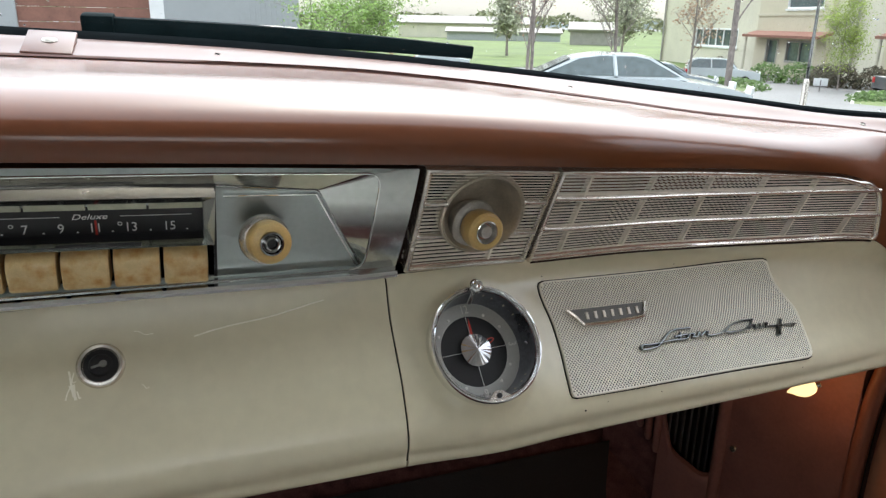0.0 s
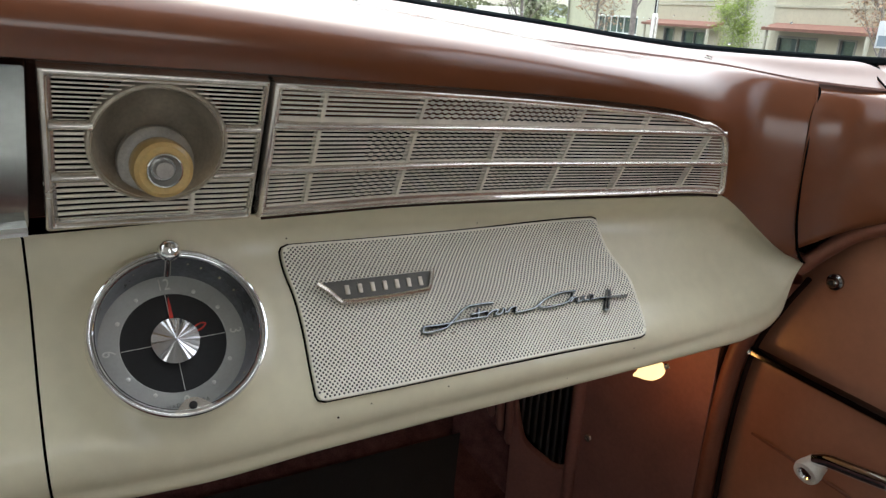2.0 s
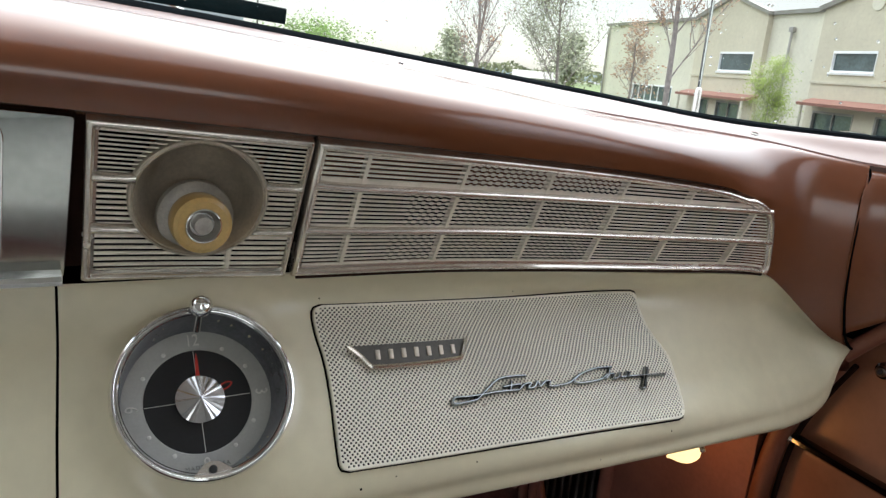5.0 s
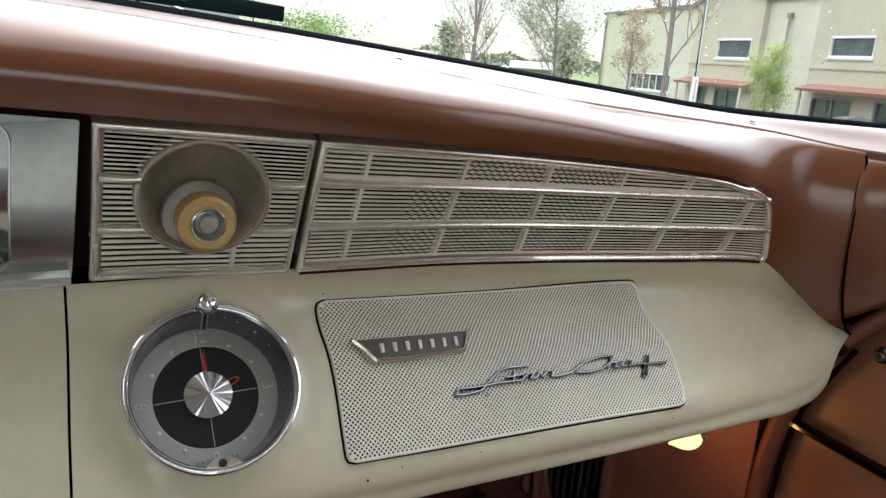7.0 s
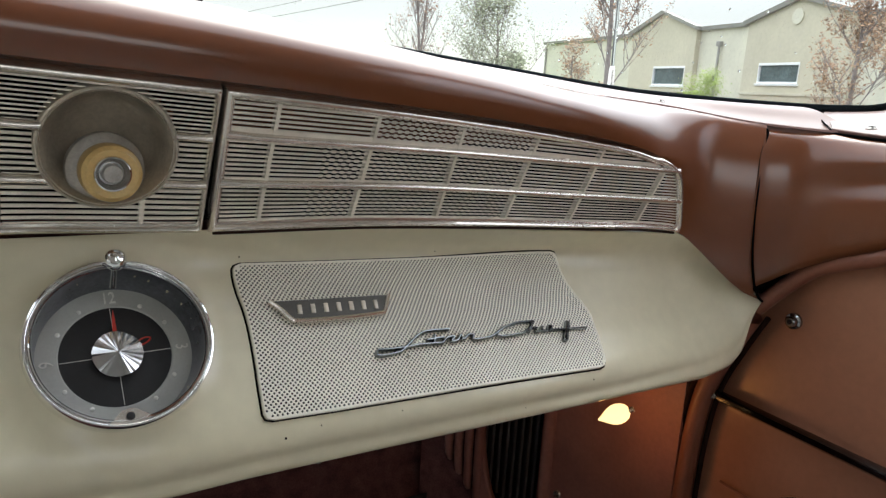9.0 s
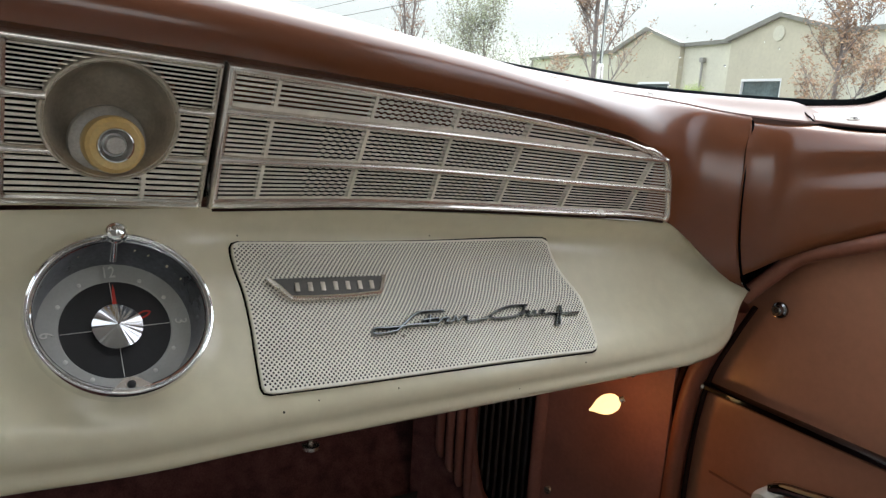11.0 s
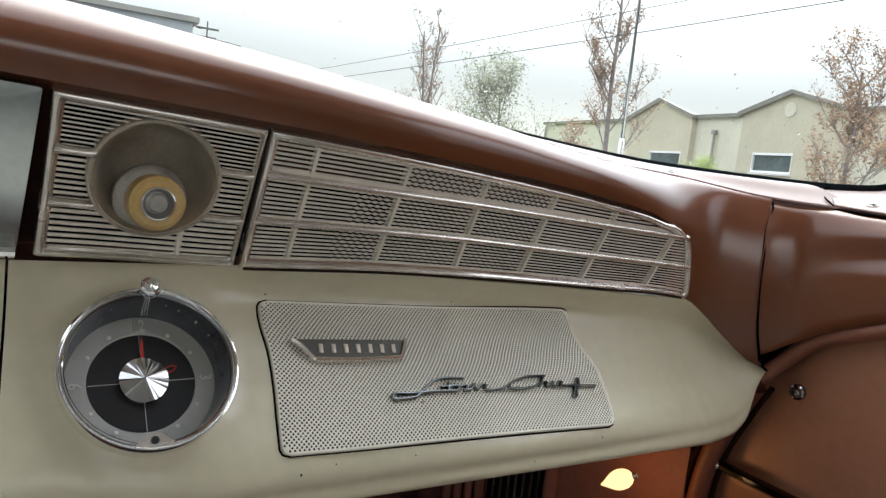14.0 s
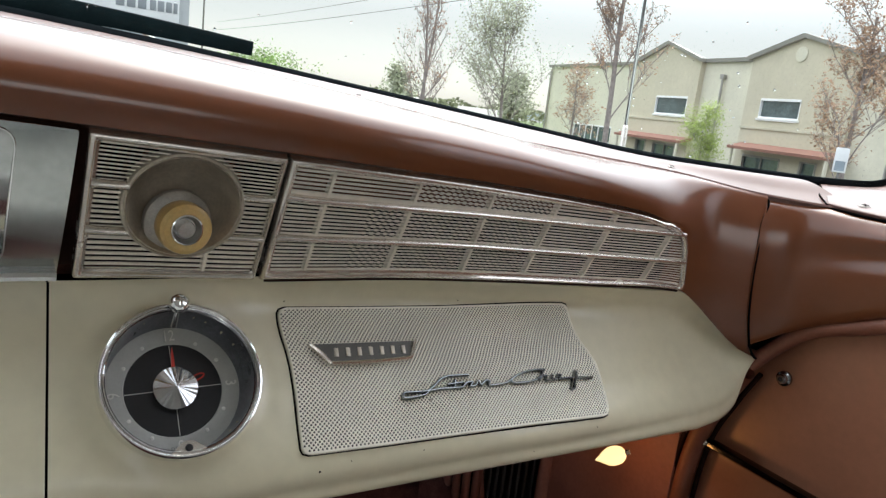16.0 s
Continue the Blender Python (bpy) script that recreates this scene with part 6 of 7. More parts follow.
def gable(s0, s1, z_eave, z_peak, out, material):
    sm = (s0 + s1) / 2
    bm = bmesh.new()
    f = [bm.verts.new(bp_(*q, out)) for q in ((s0, z_eave - 0.02), (s1, z_eave - 0.02), (sm, z_peak))]
    bm.faces.new(f)
    part("gable", thick(bm, 0.3, -BN), material, bld, smooth=False)
    for a, b in (((s0 - 0.3, z_eave), (sm, z_peak + 0.12)), ((sm, z_peak + 0.12), (s1 + 0.3, z_eave))):
        part("cornice", sweep(bmesh.new(), [bp_(*a, out + 0.1), bp_(*b, out + 0.1)], [(-0.15, -0.25), (-0.15, 0.18), (0.15, 0.28), (0.15, -0.25)], BN), M["cornice"], bld, smooth=False)


def window(h, out, frame_mat=None, bars=0, sill=True):
    s0, s1, z0, z1 = h
    w = part("window", grid([[bp_(s0, z0, out - 0.18), bp_(s1, z0, out - 0.18)], [bp_(s0, z1, out - 0.18), bp_(s1, z1, out - 0.18)]]), M["dark_pane"], bld, "dark window with sky reflection in its colour")
    o = [bp_(*q, out - 0.06) for q in ((s0, z0), (s1, z0), (s1, z1), (s0, z1))]
    part("window_frame", sweep(bmesh.new(), o, [(-0.10, -0.12), (-0.10, 0.10), (0.09, 0.10), (0.09, -0.12)], BN, closed=True), frame_mat or M["white_frame"], w, smooth=False)
    if sill:
        part("window_sill", sweep(bmesh.new(), [bp_(s0 - 0.15, z0 - 0.14, out), bp_(s1 + 0.15, z0 - 0.14, out)], [(-0.08, -0.1), (-0.08, 0.12), (0.08, 0.16), (0.08, -0.1)], BN), M["white_frame"], w, smooth=False)
    for k in range(bars):
        s = s0 + (s1 - s0) * (k + 1) / (bars + 1)
        part("mullion", sweep(bmesh.new(), [bp_(s, z0, out - 0.1), bp_(s, z1, out - 0.1)], [(-0.04, -0.06), (-0.04, 0.06), (0.04, 0.06), (0.04, -0.06)], BN), frame_mat or M["white_frame"], w, smooth=False)


def hole(az0, az1, el0, el1, out=0.5):
    a, b = wall_s(az0, out)[0], wall_s(az1, out)[0]
    k = wall_s((az0 + az1) / 2, out)[1]
    return (min(a, b), max(a, b), EYE_Z + k * math.tan(radians(el0)), EYE_Z + k * math.tan(radians(el1)))


g1 = (2 * wall_s(54.05, 0.5)[0] - wall_s(50.85, 0.5)[0], wall_s(50.85, 0.5)[0])
g2 = (wall_s(47.35, 0.5)[0], 2 * wall_s(44.95, 0.5)[0] - wall_s(47.35, 0.5)[0])
PEAK1, PEAK2 = EYE_Z + wall_s(54.05, 0.5)[1] * math.tan(radians(7.6)), EYE_Z + wall_s(44.95, 0.5)[1] * math.tan(radians(6.45))
h1, h1b = hole(51.92, 54.52, 1.88, 3.2), hole(51.4, 53.9, -2.6, -1.0)
h1c = hole(55.3, 56.3, -3.0, -1.0)
h2, h2b = hole(44.6, 46.82, 1.36, 2.65), hole(44.9, 46.5, -2.3, -0.9)
h2c = hole(43.6, 44.3, -2.4, -0.8)
h3 = hole(38.7, 41.6, -1.35, -0.15, 0.0)
h4 = (g1[0] - 9.0, g1[0] - 3.2, -2.9, 0.6)
wall_panel("wall", g2[1], S_L, BASE, EAVE, 0.0, M["stucco"], [h3])
wall_panel("bay_wall", g2[0], g2[1], BASE, EAVE, 0.5, M["stucco_dark"], [h2, h2b, h2c])
wall_panel("wall", g1[1], g2[0], BASE, EAVE, 0.0, M["stucco"])
wall_panel("bay_wall", g1[0], g1[1], BASE, EAVE, 0.5, M["stucco_dark"], [h1, h1b, h1c])
wall_panel("wall", S_R, g1[0], BASE, EAVE, 0.0, M["stucco"], [h4])
gable(g1[0], g1[1], EAVE, PEAK1, 0.5, M["stucco_dark"])
gable(g2[0], g2[1], EAVE, PEAK2, 0.5, M["stucco_dark"])
for a, b in ((g2[1], S_L + 0.4), (g1[1], g2[0]), (S_R, g1[0])):
    part("cornice", sweep(bmesh.new(), [bp_(a, EAVE, 0.1), bp_(b, EAVE, 0.1)], [(-0.15, -0.25), (-0.15, 0.18), (0.15, 0.28), (0.15, -0.25)], BN), M["cornice"], bld, smooth=False)
for h, fr, bars in ((h1, None, 0), (h1b, M["cornice"], 1), (h1c, M["cornice"], 0), (h2, None, 0), (h2b, M["cornice"], 1), (h2c, M["cornice"], 0)):
    window(h, 0.5, fr, bars, fr is None)
window(h3, 0.0, None, 5)
window(h4, 0.0, M["cornice"], 2, False)
for g in (g1, g2):
    z = EYE_Z + wall_s(49)[1] * math.tan(radians(1.0))
    part("string_course", sweep(bmesh.new(), [bp_(g[0], z, 0.55), bp_(g[1], z, 0.55)], [(-0.10, -0.1), (-0.10, 0.06), (0.10, 0.10), (0.10, -0.1)], BN), M["stucco"], bld, smooth=False)
for (a, b, el) in ((57.6, 50.65, -0.30), (47.2, 42.3, -0.40)):
    s0, s1 = wall_s(a, 1.2)[0], wall_s(b, 1.2)[0]
    z = EYE_Z + wall_s((a + b) / 2)[1] * math.tan(radians(el))
    bm = bmesh.new()
    q = [bp_(s0, z + 0.25, 0.5), bp_(s1, z + 0.25, 0.5), bp_(s1, z - 0.10, 1.9), bp_(s0, z - 0.10, 1.9)]
    bm.faces.new([bm.verts.new(p) for p in q])
    part("awning", thick(bm, 0.22), M["awning"], bld, "terracotta coloured canopy", smooth=False)
    for k in range(2):
        s = s0 + (s1 - s0) * (0.04 + 0.92 * k)
        part("awning_post", tube([bp_(s, -3.2, 1.7), bp_(s, z, 1.7)], 0.14, 10), M["stucco"], bld)
s, k = wall_s(49.2)
zt_p = EYE_Z + k * math.tan(radians(4.4))
pipe = part("down_pipe", tube([bp_(s, BASE, 0.25), bp_(s, zt_p, 0.25)], 0.11, 10), M["cornice"], bld, "dark rain pipe")
part("hopper", box(bmesh.new(), (-0.2, -0.2, -0.15), (0.2, 0.2, 0.25), 0.03, Matrix.Translation(bp_(s, zt_p, 0.25))), M["cornice"], pipe)
part("down_pipe", tube([bp_(S_L - 0.3, BASE, 0.2), bp_(S_L - 0.3, EAVE - 0.4, 0.2)], 0.12, 10), M["cornice"], bld, "dark rain pipe")
s, z = wall_s(53.95, 0.5)[0], EYE_Z + wall_s(53.95, 0.5)[1] * math.tan(radians(6.45))
part("round_vent", lathe([(0.55, -0.02), (0.55, 0.08), (0.40, 0.10), (0.001, 0.06)], frame_at(bp_(s, z, 0.5), BU, BN), 24), M["stucco"], bld, "round gable vent")
bm = bmesh.new()
q = [bp_(S_R, EAVE - 0.3, -0.2), bp_(S_L, EAVE - 0.3, -0.2), bp_(S_L, EAVE - 0.3, -18), bp_(S_R, EAVE - 0.3, -18)]
bm.faces.new([bm.verts.new(p) for p in q])
part("roof", thick(bm, 0.3), M["cornice"], bld, smooth=False)
for a in (S_L, S_R):
    bm = bmesh.new()
    bm.faces.new([bm.verts.new(bp_(a, zz, oo)) for zz, oo in ((BASE, -0.1), (EAVE, -0.1), (EAVE, -18), (BASE, -18))])
    part("end_wall", thick(bm, 0.3 if a == S_R else -0.3), M["stucco"], bld, smooth=False)
part("rear_wall", grid([[bp_(S_R, zz, -18), bp_(S_L, zz, -18)] for zz in (BASE, EAVE)]), M["stucco"], bld)

# garage building with a brown overhead door
gar = thing("garage_building", (-4, 36, 0), "grey steel garage building with a red-brown overhead door", "building")
GY = 36.0
gz = ground_z(0, GY) - 0.3


def gbox(name, lo, hi, material, label="", bevel=0.0):
    return part(name, box(bmesh.new(), lo, hi, bevel), material, gar, label, smooth=False)


gbox("wall", (-1.0, GY, gz), (5.65, GY + 0.3, 6.3), M["metal_panel"], "pale grey wall")
gbox("wall", (-20, GY, 5.2), (-1.0, GY + 0.3, 6.3), M["metal_panel"])
gbox("wall", (-20, GY, gz), (-6.3, GY + 0.3, 5.2), M["metal_panel"])
gbox("side_wall", (5.35, GY + 0.3, gz), (5.65, GY + 22, 6.3), M["metal_panel"])
gbox("roof", (-20.2, GY - 0.2, 6.3), (5.9, GY + 22, 6.55), M["cornice"])
for k in range(9):
    gbox("door_slat", (-6.3, GY + 0.12, gz + 0.62 * k), (-1.0, GY + 0.2, gz + 0.62 * k + 0.60), M["brick_door"], "", 0.01)
gbox("door_jamb", (-1.0, GY - 0.05, gz), (-0.4, GY, 5.4), M["white_frame"], "pale door jamb")
gbox("lamp_bracket", (1.2, GY - 0.25, 2.45), (1.35, GY, 2.65), M["black"])
for k in range(24):
    gbox("siding_rib", (-0.3 + k * 0.245, GY - 0.025, gz), (-0.26 + k * 0.245, GY, 6.2), M["metal_panel"])
sign = thing("wall_sign", (2.6, GY - 0.1, 3.3), "white wall sign with grey bars and orange mark", "sign")
part("board", box(bmesh.new(), (0.6, GY - 0.12, 3.2), (5.2, GY - 0.04, 4.9), 0.02), M["sign"], sign)
for a, b in ((2.55, 2.9), (3.0, 3.35), (3.45, 3.8), (3.95, 4.2), (4.28, 4.55), (4.63, 4.88), (4.95, 5.12)):
    part("letter_bar", box(bmesh.new(), (a, GY - 0.15, 3.75), (b, GY - 0.12, 4.2), 0.01), M["sign_grey"], sign)
part("orange_mark", box(bmesh.new(), (3.35, GY - 0.15, 4.3), (3.75, GY - 0.12, 4.65), 0.05), M["sign_orange"], sign)

# far buildings, hills and woods
for az, d, w, h, mt, nm in ((21.5, 190, 34, 5.2, "stucco", "pale low warehouse far beyond the field"), (24.5, 170, 26, 2.6, "metal_panel", "grey low shed far beyond the field"), (31.5, 150, 10, 4.2, "cornice", "dark barn roofed shed far beyond the field")):
    c = polar(az, d)
    t = thing("far_building", c, nm, "building")
    m = pose(c.x, c.y, c.z, 0, 0, -az)
    part("wall", box(bmesh.new(), (-w / 2, 0, 0), (w / 2, 8, h * 0.7), 0, m), M[mt], t, smooth=False)
    bm = bmesh.new()
    rows = [[m @ Vector((x, y, z)) for y, z in ((-0.6, h * 0.66), (4, h), (8.6, h * 0.66))] for x in (-w / 2 - 0.5, w / 2 + 0.5)]
    part("roof", thick(grid(rows), 0.3), M["cornice"], t, smooth=False)
# hills carry their haze as colour
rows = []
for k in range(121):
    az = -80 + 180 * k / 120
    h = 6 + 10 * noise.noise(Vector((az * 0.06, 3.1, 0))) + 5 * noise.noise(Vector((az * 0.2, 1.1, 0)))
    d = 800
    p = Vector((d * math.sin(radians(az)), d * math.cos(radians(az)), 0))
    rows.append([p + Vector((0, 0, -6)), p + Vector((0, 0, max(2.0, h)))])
solid("backdrop_hills", grid(rows), M["hill"], "low hills on the horizon, haze put into their pale blue", "hills", "structure")


# ---- trees ----
def tree(name, az, dist, height, seed, leaf, label, spread=0.30, trunk=0.12, first=0.25, leaves=2600, size=0.09, stems=1, up=0.75, cluster=0.22, dz=0.0, levels=3):
    rng = random.Random(seed)
    base = polar(az, dist, dz)
    t = thing(name, base, label, "tree")
    wood = bmesh.new()
    tips = []

    def limb(p, d, length, r, level):
        n = 5
        pts = [p]
        for k in range(n):
            d = (d + Vector((rng.uniform(-1, 1), rng.uniform(-1, 1), rng.uniform(-0.3, 0.6))) * (0.05 if level == 0 else 0.10)).normalized()
            pts.append(pts[-1] + d * length / n)
        tube(pts, r, 6 if level < 2 else 4, wood, r * 0.35)
        if level >= 1:
            tips.extend((q, length) for q in pts[2:])
        if level < levels:
            kids = (14 if level == 0 else 7)
            for k in range(kids):
                f = (first + (1 - first) * (k + rng.random()) / kids) if level == 0 else rng.uniform(0.25, 1)
                i = min(n - 1, int(f * n))
                q = pts[i].lerp(pts[i + 1], f * n - i)
                a = rng.uniform(0, 2 * math.pi)
                side = Vector((math.cos(a), math.sin(a), up * rng.uniform(0.6, 1.5)))
                side = (side + d * 0.35).normalized()
                ln = height * spread * (1.15 - 0.6 * f) * rng.uniform(0.7, 1.2) if level == 0 else length * rng.uniform(0.4, 0.65)
                limb(q, side, ln, max(0.004, r * (0.26 if level == 0 else 0.45)), level + 1)

    for s in range(stems):
        lean = Vector((rng.uniform(-0.12, 0.12), rng.uniform(-0.12, 0.12), 1)).normalized() if stems > 1 else Vector((0.01, 0.02, 1))
        limb(base + Vector((0.25 * s * (1 if s % 2 else -1), 0.1 * s, -0.2)), lean, height * rng.uniform(0.85, 1.0) if s else height, trunk, 0)
    part("trunk", wood, M["bark"], t, "bare grey-brown trunk and limbs")
    vs, fs = [], []
    for k in range(leaves):
        q, ln = tips[rng.randrange(len(tips))]
        c = q + Vector((rng.gauss(0, 1), rng.gauss(0, 1), rng.gauss(0, 1))) * cluster
        u = Vector((rng.uniform(-1, 1), rng.uniform(-1, 1), rng.uniform(-1, 1))).normalized()
        v = u.orthogonal().normalized()
        sz = size * rng.uniform(0.5, 1.3)
        b = len(vs)
        vs += [c - u * sz, c + v * sz * 0.5, c + u * sz, c - v * sz * 0.5]
        fs.append((b, b + 1, b + 2, b + 3))
    me = bpy.data.meshes.new("crown")
    me.from_pydata([tuple(v) for v in vs], [], fs)
    me.materials.append(leaf)
    ob = new("crown", me)
    ob.parent, ob.matrix_parent_inverse = t, parent_world(t).inverted()
    ob["label"] = "loose crown of small leaves"
    return t


tree("green_tree", 12.4, 30, 2.55, 3, M["leaf_green"], "spreading fresh green tree beside the garage", spread=1.15, trunk=0.09, first=0.35, leaves=9000, size=0.065, up=0.25, cluster=0.16)
tree("young_tree", 26.3, 30, 8.6, 5, M["leaf_red"], "slender multi-stemmed tree with sparse red buds", spread=0.20, trunk=0.08, first=0.2, leaves=900, size=0.07, stems=2, up=1.3, cluster=0.10)
tree("blossom_tree", 33.0, 46, 8.6, 7, M["leaf_pale"], "rounded pale blossoming tree", spread=0.50, trunk=0.13, first=0.12, leaves=7000, size=0.10, up=0.9, cluster=0.28)
tree("maple_tree", 41.3, 33, 12.5, 11, M["leaf_red"], "tall bare maple with reddish buds", spread=0.24, trunk=0.16, first=0.26, leaves=6000, size=0.07, up=1.1, cluster=0.10)
tree("red_bud_tree", 38.6, 50, 6.6, 13, M["leaf_red"], "small rusty leaved ornamental tree", spread=0.33, trunk=0.10, first=0.25, leaves=1700, size=0.10, up=0.8, cluster=0.26)
tree("lime_tree", 48.5, 54, 5.0, 17, M["leaf_lime"], "small bright lime green tree before the offices", spread=0.40, trunk=0.06, first=0.12, leaves=11000, size=0.065, up=0.8, cluster=0.30)
tree("maple_tree", 58.1, 30, 7.8, 19, M["leaf_red"], "budding maple with rust coloured leaves", spread=0.32, trunk=0.12, first=0.18, leaves=8000, size=0.07, up=1.0, cluster=0.10)
tree("maple_tree", 66.0, 34, 9.0, 23, M["leaf_red"], "budding maple with rust coloured leaves", spread=0.30, trunk=0.13, first=0.25, leaves=4000, size=0.05, up=0.9, cluster=0.07)
tree("far_tree", 24.8, 95, 7.5, 31, M["leaf_pale"], "distant pale green tree", spread=0.35, trunk=0.2, first=0.2, leaves=2500, size=0.28, up=0.6, cluster=0.5, levels=2)
tree("far_tree", 33.5, 100, 8.5, 37, M["leaf_pale"], "distant pale green tree", spread=0.35, trunk=0.2, first=0.15, leaves=3000, size=0.3, up=0.6, cluster=0.6, levels=2)


def shrub(az, dist, r, h, seed, leaf, label):
    rng = random.Random(seed)
    base = polar(az, dist)
    t = thing("shrub", base, label, "shrub", group="shrubs by the offices")
    vs, fs = [], []
    for k in range(1500):
        a, e = rng.uniform(0, 2 * math.pi), math.asin(rng.uniform(0, 1))
        q = rng.uniform(0.75, 1.05) + 0.12 * noise.noise(Vector((a * 2, e * 3, seed)))
        c = base + Vector((r * q * math.cos(a) * math.cos(e), r * q * math.sin(a) * math.cos(e), 0.05 + h * q * math.sin(e)))
        u = Vector((rng.uniform(-1, 1), rng.uniform(-1, 1), rng.uniform(-1, 1))).normalized()
        v = u.orthogonal().normalized()
        sz = 0.10 * rng.uniform(0.6, 1.3)
        b = len(vs)
        vs += [c - u * sz, c + v * sz * 0.6, c + u * sz, c - v * sz * 0.6]
        fs.append((b, b + 1, b + 2, b + 3))
    me = bpy.data.meshes.new("foliage")
    me.from_pydata([tuple(v) for v in vs], [], fs)
    me.materials.append(leaf)
    ob = new("foliage", me)
    ob.parent, ob.matrix_parent_inverse = t, parent_world(t).inverted()
    bm = bmesh.new()
    for k in range(5):
        a = k * 1.26
        tube([base + Vector((0, 0, -0.1)), base + Vector((0.6 * r * math.cos(a), 0.6 * r * math.sin(a), h * 0.7))], 0.03, 5, bm, 0.01)
    part("stems", bm, M["bark"], t)


for az, d, r, h, sd, lf, lb in ((40.6, 58, 1.3, 1.7, 1, "leaf_dark", "round dark green clipped shrub"), (43.8, 60, 1.4, 1.4, 2, "leaf_shrub", "bright green clipped shrub"), (45.9, 60, 1.5, 1.5, 3, "leaf_shrub", "bright green clipped shrub"), (47.6, 58, 1.2, 1.5, 4, "leaf_dark", "dark reddish round shrub"), (48.7, 57, 1.2, 1.5, 5, "leaf_dark", "dark reddish round shrub"), (50.6, 56, 1.2, 1.5, 6, "leaf_dark", "dark reddish round shrub"), (57.5, 50, 1.3, 1.4, 7, "leaf_shrub", "bright green clipped shrub"), (41.6, 47, 2.2, 0.6, 8, "leaf_shrub", "low green hedge mound"), (39.9, 47, 1.8, 0.6, 9, "leaf_shrub", "low green hedge mound"), (51.7, 40, 1.8, 0.5, 10, "leaf_shrub", "low green hedge mound"), (59.5, 48, 1.3, 1.4, 12, "leaf_dark", "dark reddish round shrub")):
    shrub(az, d, r, h, sd, M[lf], lb)
rng = random.Random(9)
vs, fs = [], []
for k in range(9000):
    az = rng.uniform(-20, 75)
    d = rng.uniform(330, 420)
    p = polar(az, d)
    hh = 7 + 4 * noise.noise(Vector((az * 0.5, 0, 0)))
    c = p + Vector((0, 0, rng.random() ** 0.6 * max(2, hh)))
    u = Vector((rng.uniform(-1, 1), rng.uniform(-1, 1), rng.uniform(-1, 1))).normalized()
    v = u.orthogonal().normalized()
    b = len(vs)
    vs += [c - u * 1.3, c + v * 0.9, c + u * 1.3, c - v * 0.9]
    fs.append((b, b + 1, b + 2, b + 3))
me = bpy.data.meshes.new("far_woods")
me.from_pydata([tuple(v) for v in vs], [], fs)
me.materials.append(M["far_wood"])
tagged(new("far_woods", me), "far line of spring woods behind the field", "woods", kind="stuff")


# ---- parked vehicles ----
def vehicle(name, az, dist, rz, length, width, prof, belt, cabin, paint, label, category, wheel_r=0.33, wheel_x=(0.19, 0.80), pickup=False):
    """prof: body outline (along, up); cabin: roof outline. Built along x, turned by rz."""
    base = polar(az, dist)
    m = pose(base.x, base.y, base.z, 0, 0, rz)
    t = thing(name, base, label, category)
    w = width / 2

    def hull(pts, inset, z_lo, top_in):
        bm = bmesh.new()
        rows = []
        for s in (-1, 1):
            rows.append([m @ Vector((x * length, s * (w - inset - top_in * max(0, (z - z_lo))), z)) for x, z in pts])
        mid = [[m @ Vector((x * length, s * (w - inset - top_in * max(0, z - z_lo)) * 0.5, z + 0.03)) for x, z in pts] for s in (-1, 1)]
        grid([rows[0], mid[0], mid[1], rows[1]], bm=bm)
        for r in rows:
            bm.faces.new([bm.verts.new(p) for p in r])
        return bm

    part("body", hull(prof, 0.0, belt, 0.25), paint, t)
    part("cabin", hull(cabin, 0.06, belt, 0.32), paint, t)
    cx = sum(x for x, z in cabin) / len(cabin)
    glass = [(cx + (x - cx) * 0.88, belt + 0.05 + max(0, z - belt) * 0.84 if z > belt + 0.05 else belt + 0.06) for x, z in cabin]
    for s in (-1, 1):
        bm = bmesh.new()
        bm.faces.new([bm.verts.new(m @ Vector((x * length, s * (w - 0.045 - 0.32 * max(0, z - belt)), z))) for x, z in glass])
        side = part("side_window", thick(bm, 0.01), M["dark_pane"], t, smooth=False)
        xm = length * (cx + 0.01)
        part("pillar", tube([m @ Vector((xm, s * (w - 0.035), belt + 0.04)), m @ Vector((xm - 0.05, s * (w - 0.055 - 0.32 * (max(z for x, z in glass) - belt)), max(z for x, z in glass)))], 0.045, 6), paint, side)
    for x0, x1 in ((0, 1), (-2, -1)):
        a, b = cabin[x0], cabin[x1]
        bm = bmesh.new()
        lo, hi = (a, b) if a[1] < b[1] else (b, a)
        d = -0.012 if x0 == 0 else 0.012
        pts = []
        for f, ww in ((0.12, 0.86), (0.92, 0.72)):
            x, z = lo[0] + (hi[0] - lo[0]) * f + d / length * 2, lo[1] + (hi[1] - lo[1]) * f + 0.02
            pts.append((x, z, w * ww))
        bm.faces.new([bm.verts.new(m @ Vector((pts[0][0] * length, -pts[0][2], pts[0][1]))), bm.verts.new(m @ Vector((pts[0][0] * length, pts[0][2], pts[0][1]))),
                      bm.verts.new(m @ Vector((pts[1][0] * length, pts[1][2], pts[1][1]))), bm.verts.new(m @ Vector((pts[1][0] * length, -pts[1][2], pts[1][1])))])
        part("windscreen", thick(bm, 0.01), M["dark_pane"], t, smooth=False)
    for fx in wheel_x:
        for s in (-1, 1):
            f = frame_at(m @ Vector((fx * length, s * (w - 0.06), wheel_r)), m.to_3x3() @ Vector((1, 0, 0)), m.to_3x3() @ Vector((0, s, 0)))
            wh = part("wheel", lathe([(wheel_r * 0.62, 0.10), (wheel_r * 0.95, 0.11), (wheel_r, 0.06), (wheel_r, -0.10)], f, 28), M["tyre"], t)
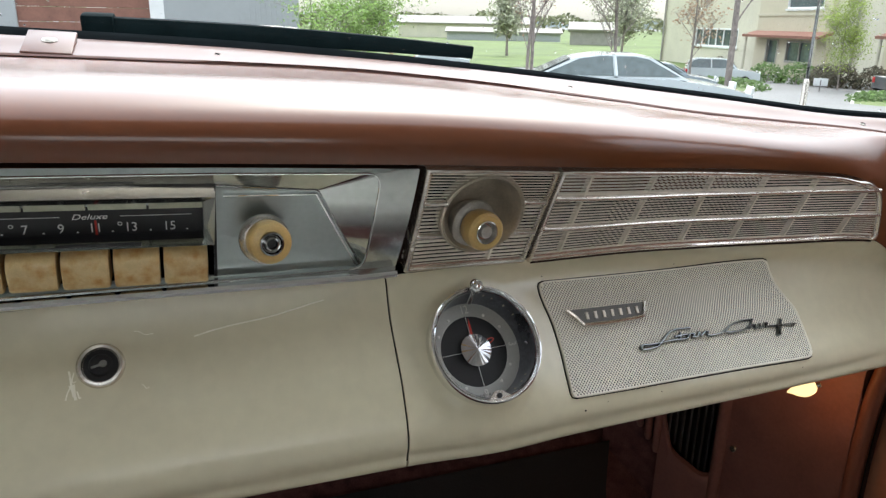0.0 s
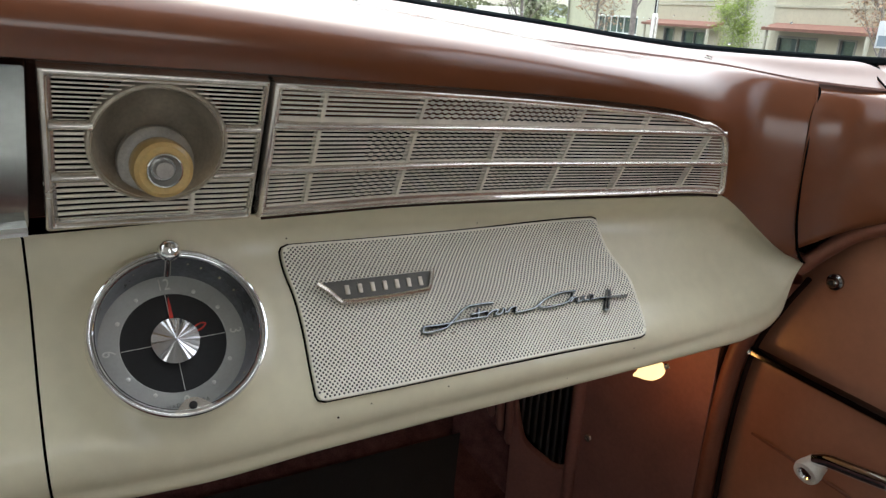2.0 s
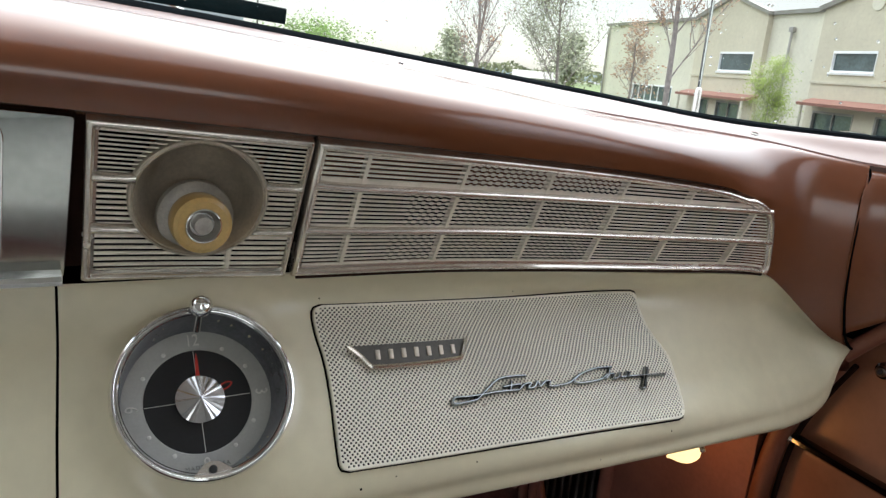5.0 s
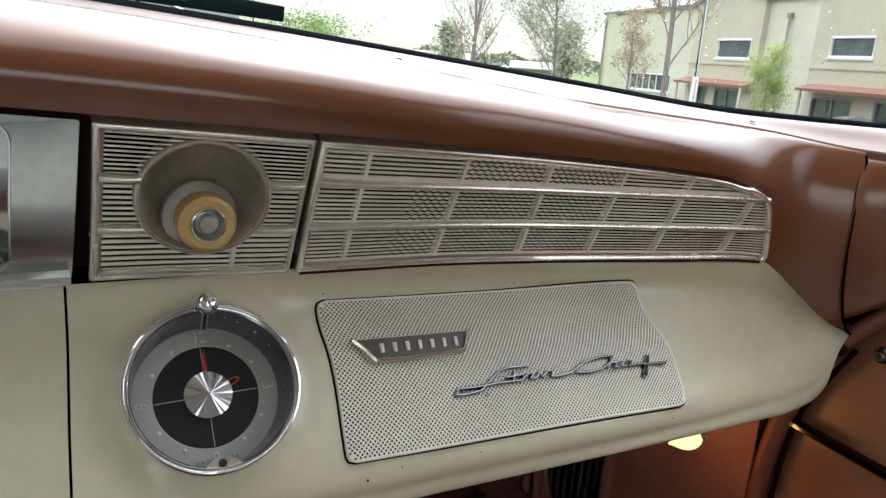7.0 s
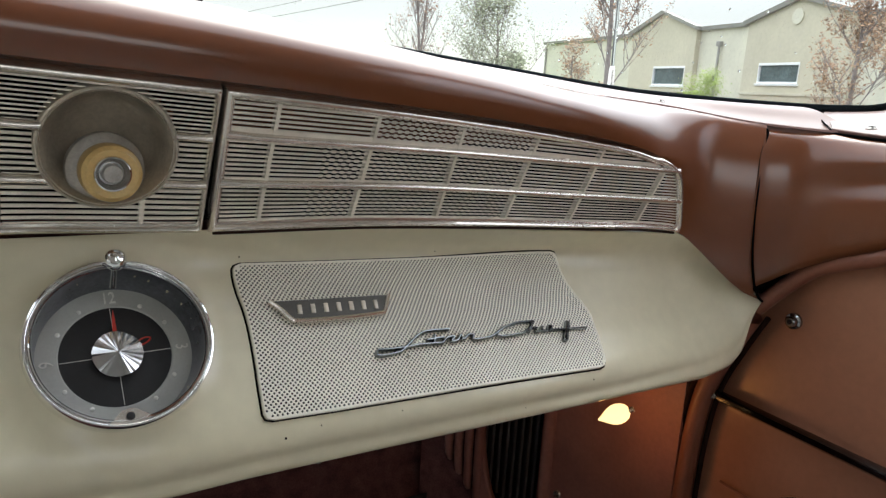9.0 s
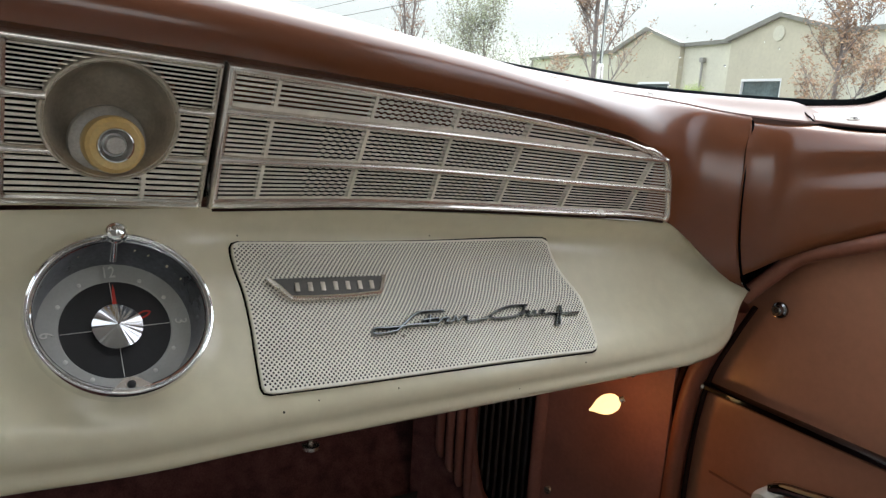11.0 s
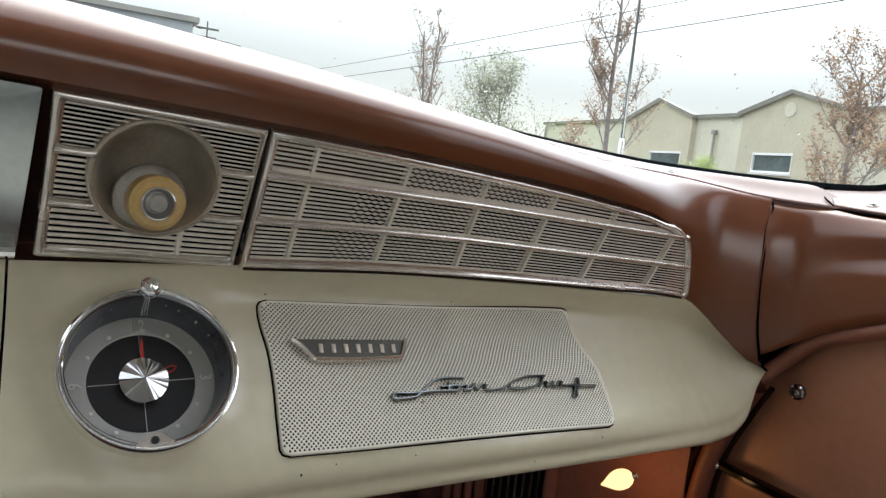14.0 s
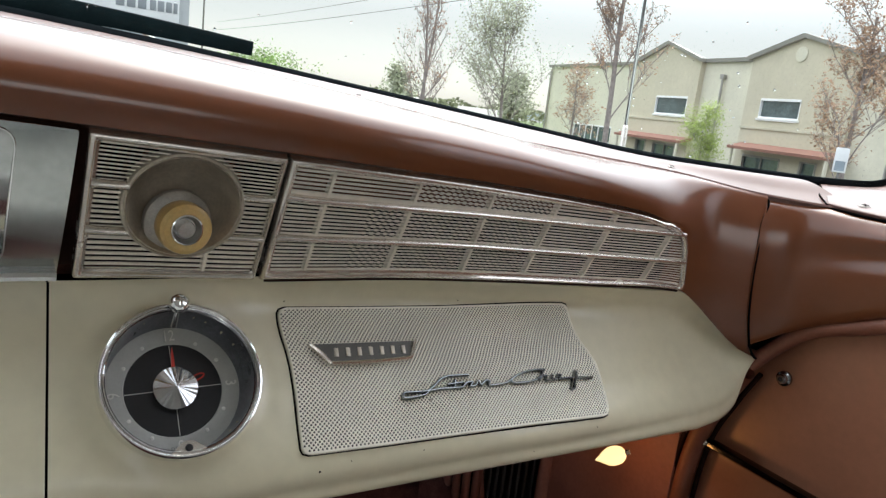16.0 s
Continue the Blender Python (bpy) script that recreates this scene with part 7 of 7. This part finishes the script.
            part("rim", lathe([(wheel_r * 0.63, 0.105), (wheel_r * 0.55, 0.07), (wheel_r * 0.2, 0.09), (0.001, 0.095)], f, 20), M["rim"], wh)
    for s in (-1, 1):
        part("tail_lamp", box(bmesh.new(), (-0.02, s * (w - 0.15) - 0.16, belt - 0.34), (0.12, s * (w - 0.15) + 0.16, belt - 0.04), 0.02, m), M["tail"], t)
        part("headlamp", box(bmesh.new(), (length - 0.08, s * (w - 0.32) - 0.18, belt - 0.26), (length - 0.005, s * (w - 0.32) + 0.18, belt - 0.10), 0.03, m), M["rim"], t)
    return t


SEDAN = [(0.0, 0.35), (0.0, 0.80), (0.03, 0.97), (0.20, 1.0), (0.66, 0.98), (0.90, 0.82), (0.985, 0.70), (1.0, 0.35), (0.97, 0.22), (0.03, 0.22)]
SEDAN_TOP = [(0.07, 0.98), (0.24, 1.36), (0.34, 1.43), (0.50, 1.43), (0.57, 1.37), (0.72, 0.97)]
TRUCK = [(0.0, 0.45), (0.0, 1.08), (0.01, 1.13), (0.40, 1.13), (0.72, 1.13), (0.95, 1.06), (1.0, 0.95), (1.0, 0.45), (0.97, 0.32), (0.03, 0.35)]
TRUCK_TOP = [(0.37, 1.12), (0.40, 1.72), (0.46, 1.80), (0.58, 1.80), (0.63, 1.74), (0.73, 1.12)]
SUV = [(0.0, 0.40), (0.0, 1.00), (0.02, 1.10), (0.60, 1.08), (0.90, 0.98), (0.99, 0.85), (1.0, 0.40), (0.97, 0.28), (0.03, 0.28)]
SUV_TOP = [(0.01, 1.08), (0.06, 1.60), (0.14, 1.72), (0.52, 1.72), (0.58, 1.64), (0.70, 1.06)]
vehicle("white_sedan", 25.4, 15.8, -25, 4.8, 1.85, SEDAN, 0.97, SEDAN_TOP, M["car_white"], "white parked sedan beaded with rain", "car")
vehicle("blue_sedan", 32.8, 34.0, -35, 4.6, 1.8, SEDAN, 0.97, SEDAN_TOP, M["car_blue"], "blue-grey sedan parked beside the white one", "car")
vehicle("white_suv", 38.2, 52.0, -35, 4.7, 1.9, SUV, 1.06, SUV_TOP, M["car_white"], "white parked sport utility car", "car")
vehicle("black_pickup", 51.0, 46.5, -26, 5.6, 1.95, TRUCK, 1.10, TRUCK_TOP, M["car_black"], "black parked pickup truck", "truck", 0.40, (0.20, 0.80))
vehicle("white_sedan", 17.5, 60.0, -20, 4.6, 1.8, SEDAN, 0.97, SEDAN_TOP, M["car_white"], "white parked car far off by the field", "car")

# poles, wires and small signs
pole = thing("utility_pole", (21, 118, -3), "weathered wooden utility pole with a cross arm", "pole")
part("post", tube([Vector((21, 122, -4)), Vector((21, 122, 19.5))], 0.17, 8, taper=0.11), M["pole"], pole)
part("cross_arm", box(bmesh.new(), (19.2, 121.9, 18.2), (22.8, 122.1, 18.5)), M["pole"], pole)
part("cross_arm", box(bmesh.new(), (19.6, 121.9, 16.9), (22.4, 122.1, 17.1)), M["pole"], pole)
for x, z0, sag in ((21.0, 7.2, 0.5), (23.2, 8.9, 0.5)):
    pts = [Vector((x, y, z0 + sag * ((y - 35) / 60) ** 2)) for y in np.linspace(-60, 122, 30)]
    solid("overhead_wire", tube(pts, 0.022, 5), M["pole"], "thin dark overhead cable", "cable", "structure")
c = polar(57.75, 20)
sg = thing("lot_sign", c, "small white parking sign on a post", "sign")
part("post", tube([c, Vector((c.x, c.y, 1.25))], 0.03, 8), M["pole"], sg)
panel = part("panel", box(bmesh.new(), (-0.15, -0.02, 0.62), (0.15, 0.0, 1.22), 0.01, pose(c.x, c.y, 0, 0, 0, -57.75) @ pose(0, -0.035, 0)), M["sign"], sg)
part("print_bar", box(bmesh.new(), (-0.11, -0.024, 0.66), (0.11, -0.02, 0.90), 0, pose(c.x, c.y, 0, 0, 0, -57.75) @ pose(0, -0.035, 0)), M["car_blue"], panel)
c = polar(47.4, 50)
sg = thing("lot_sign", c, "small white sign board low in the planting", "sign")
part("post", tube([c, c + Vector((0, 0, 0.7))], 0.035, 8), M["pole"], sg)
part("panel", box(bmesh.new(), (-0.02, -0.4, 0.35), (0.02, 0.4, 0.8), 0.01, pose(c.x, c.y, c.z, 0, 0, 40)), M["sign"], sg)
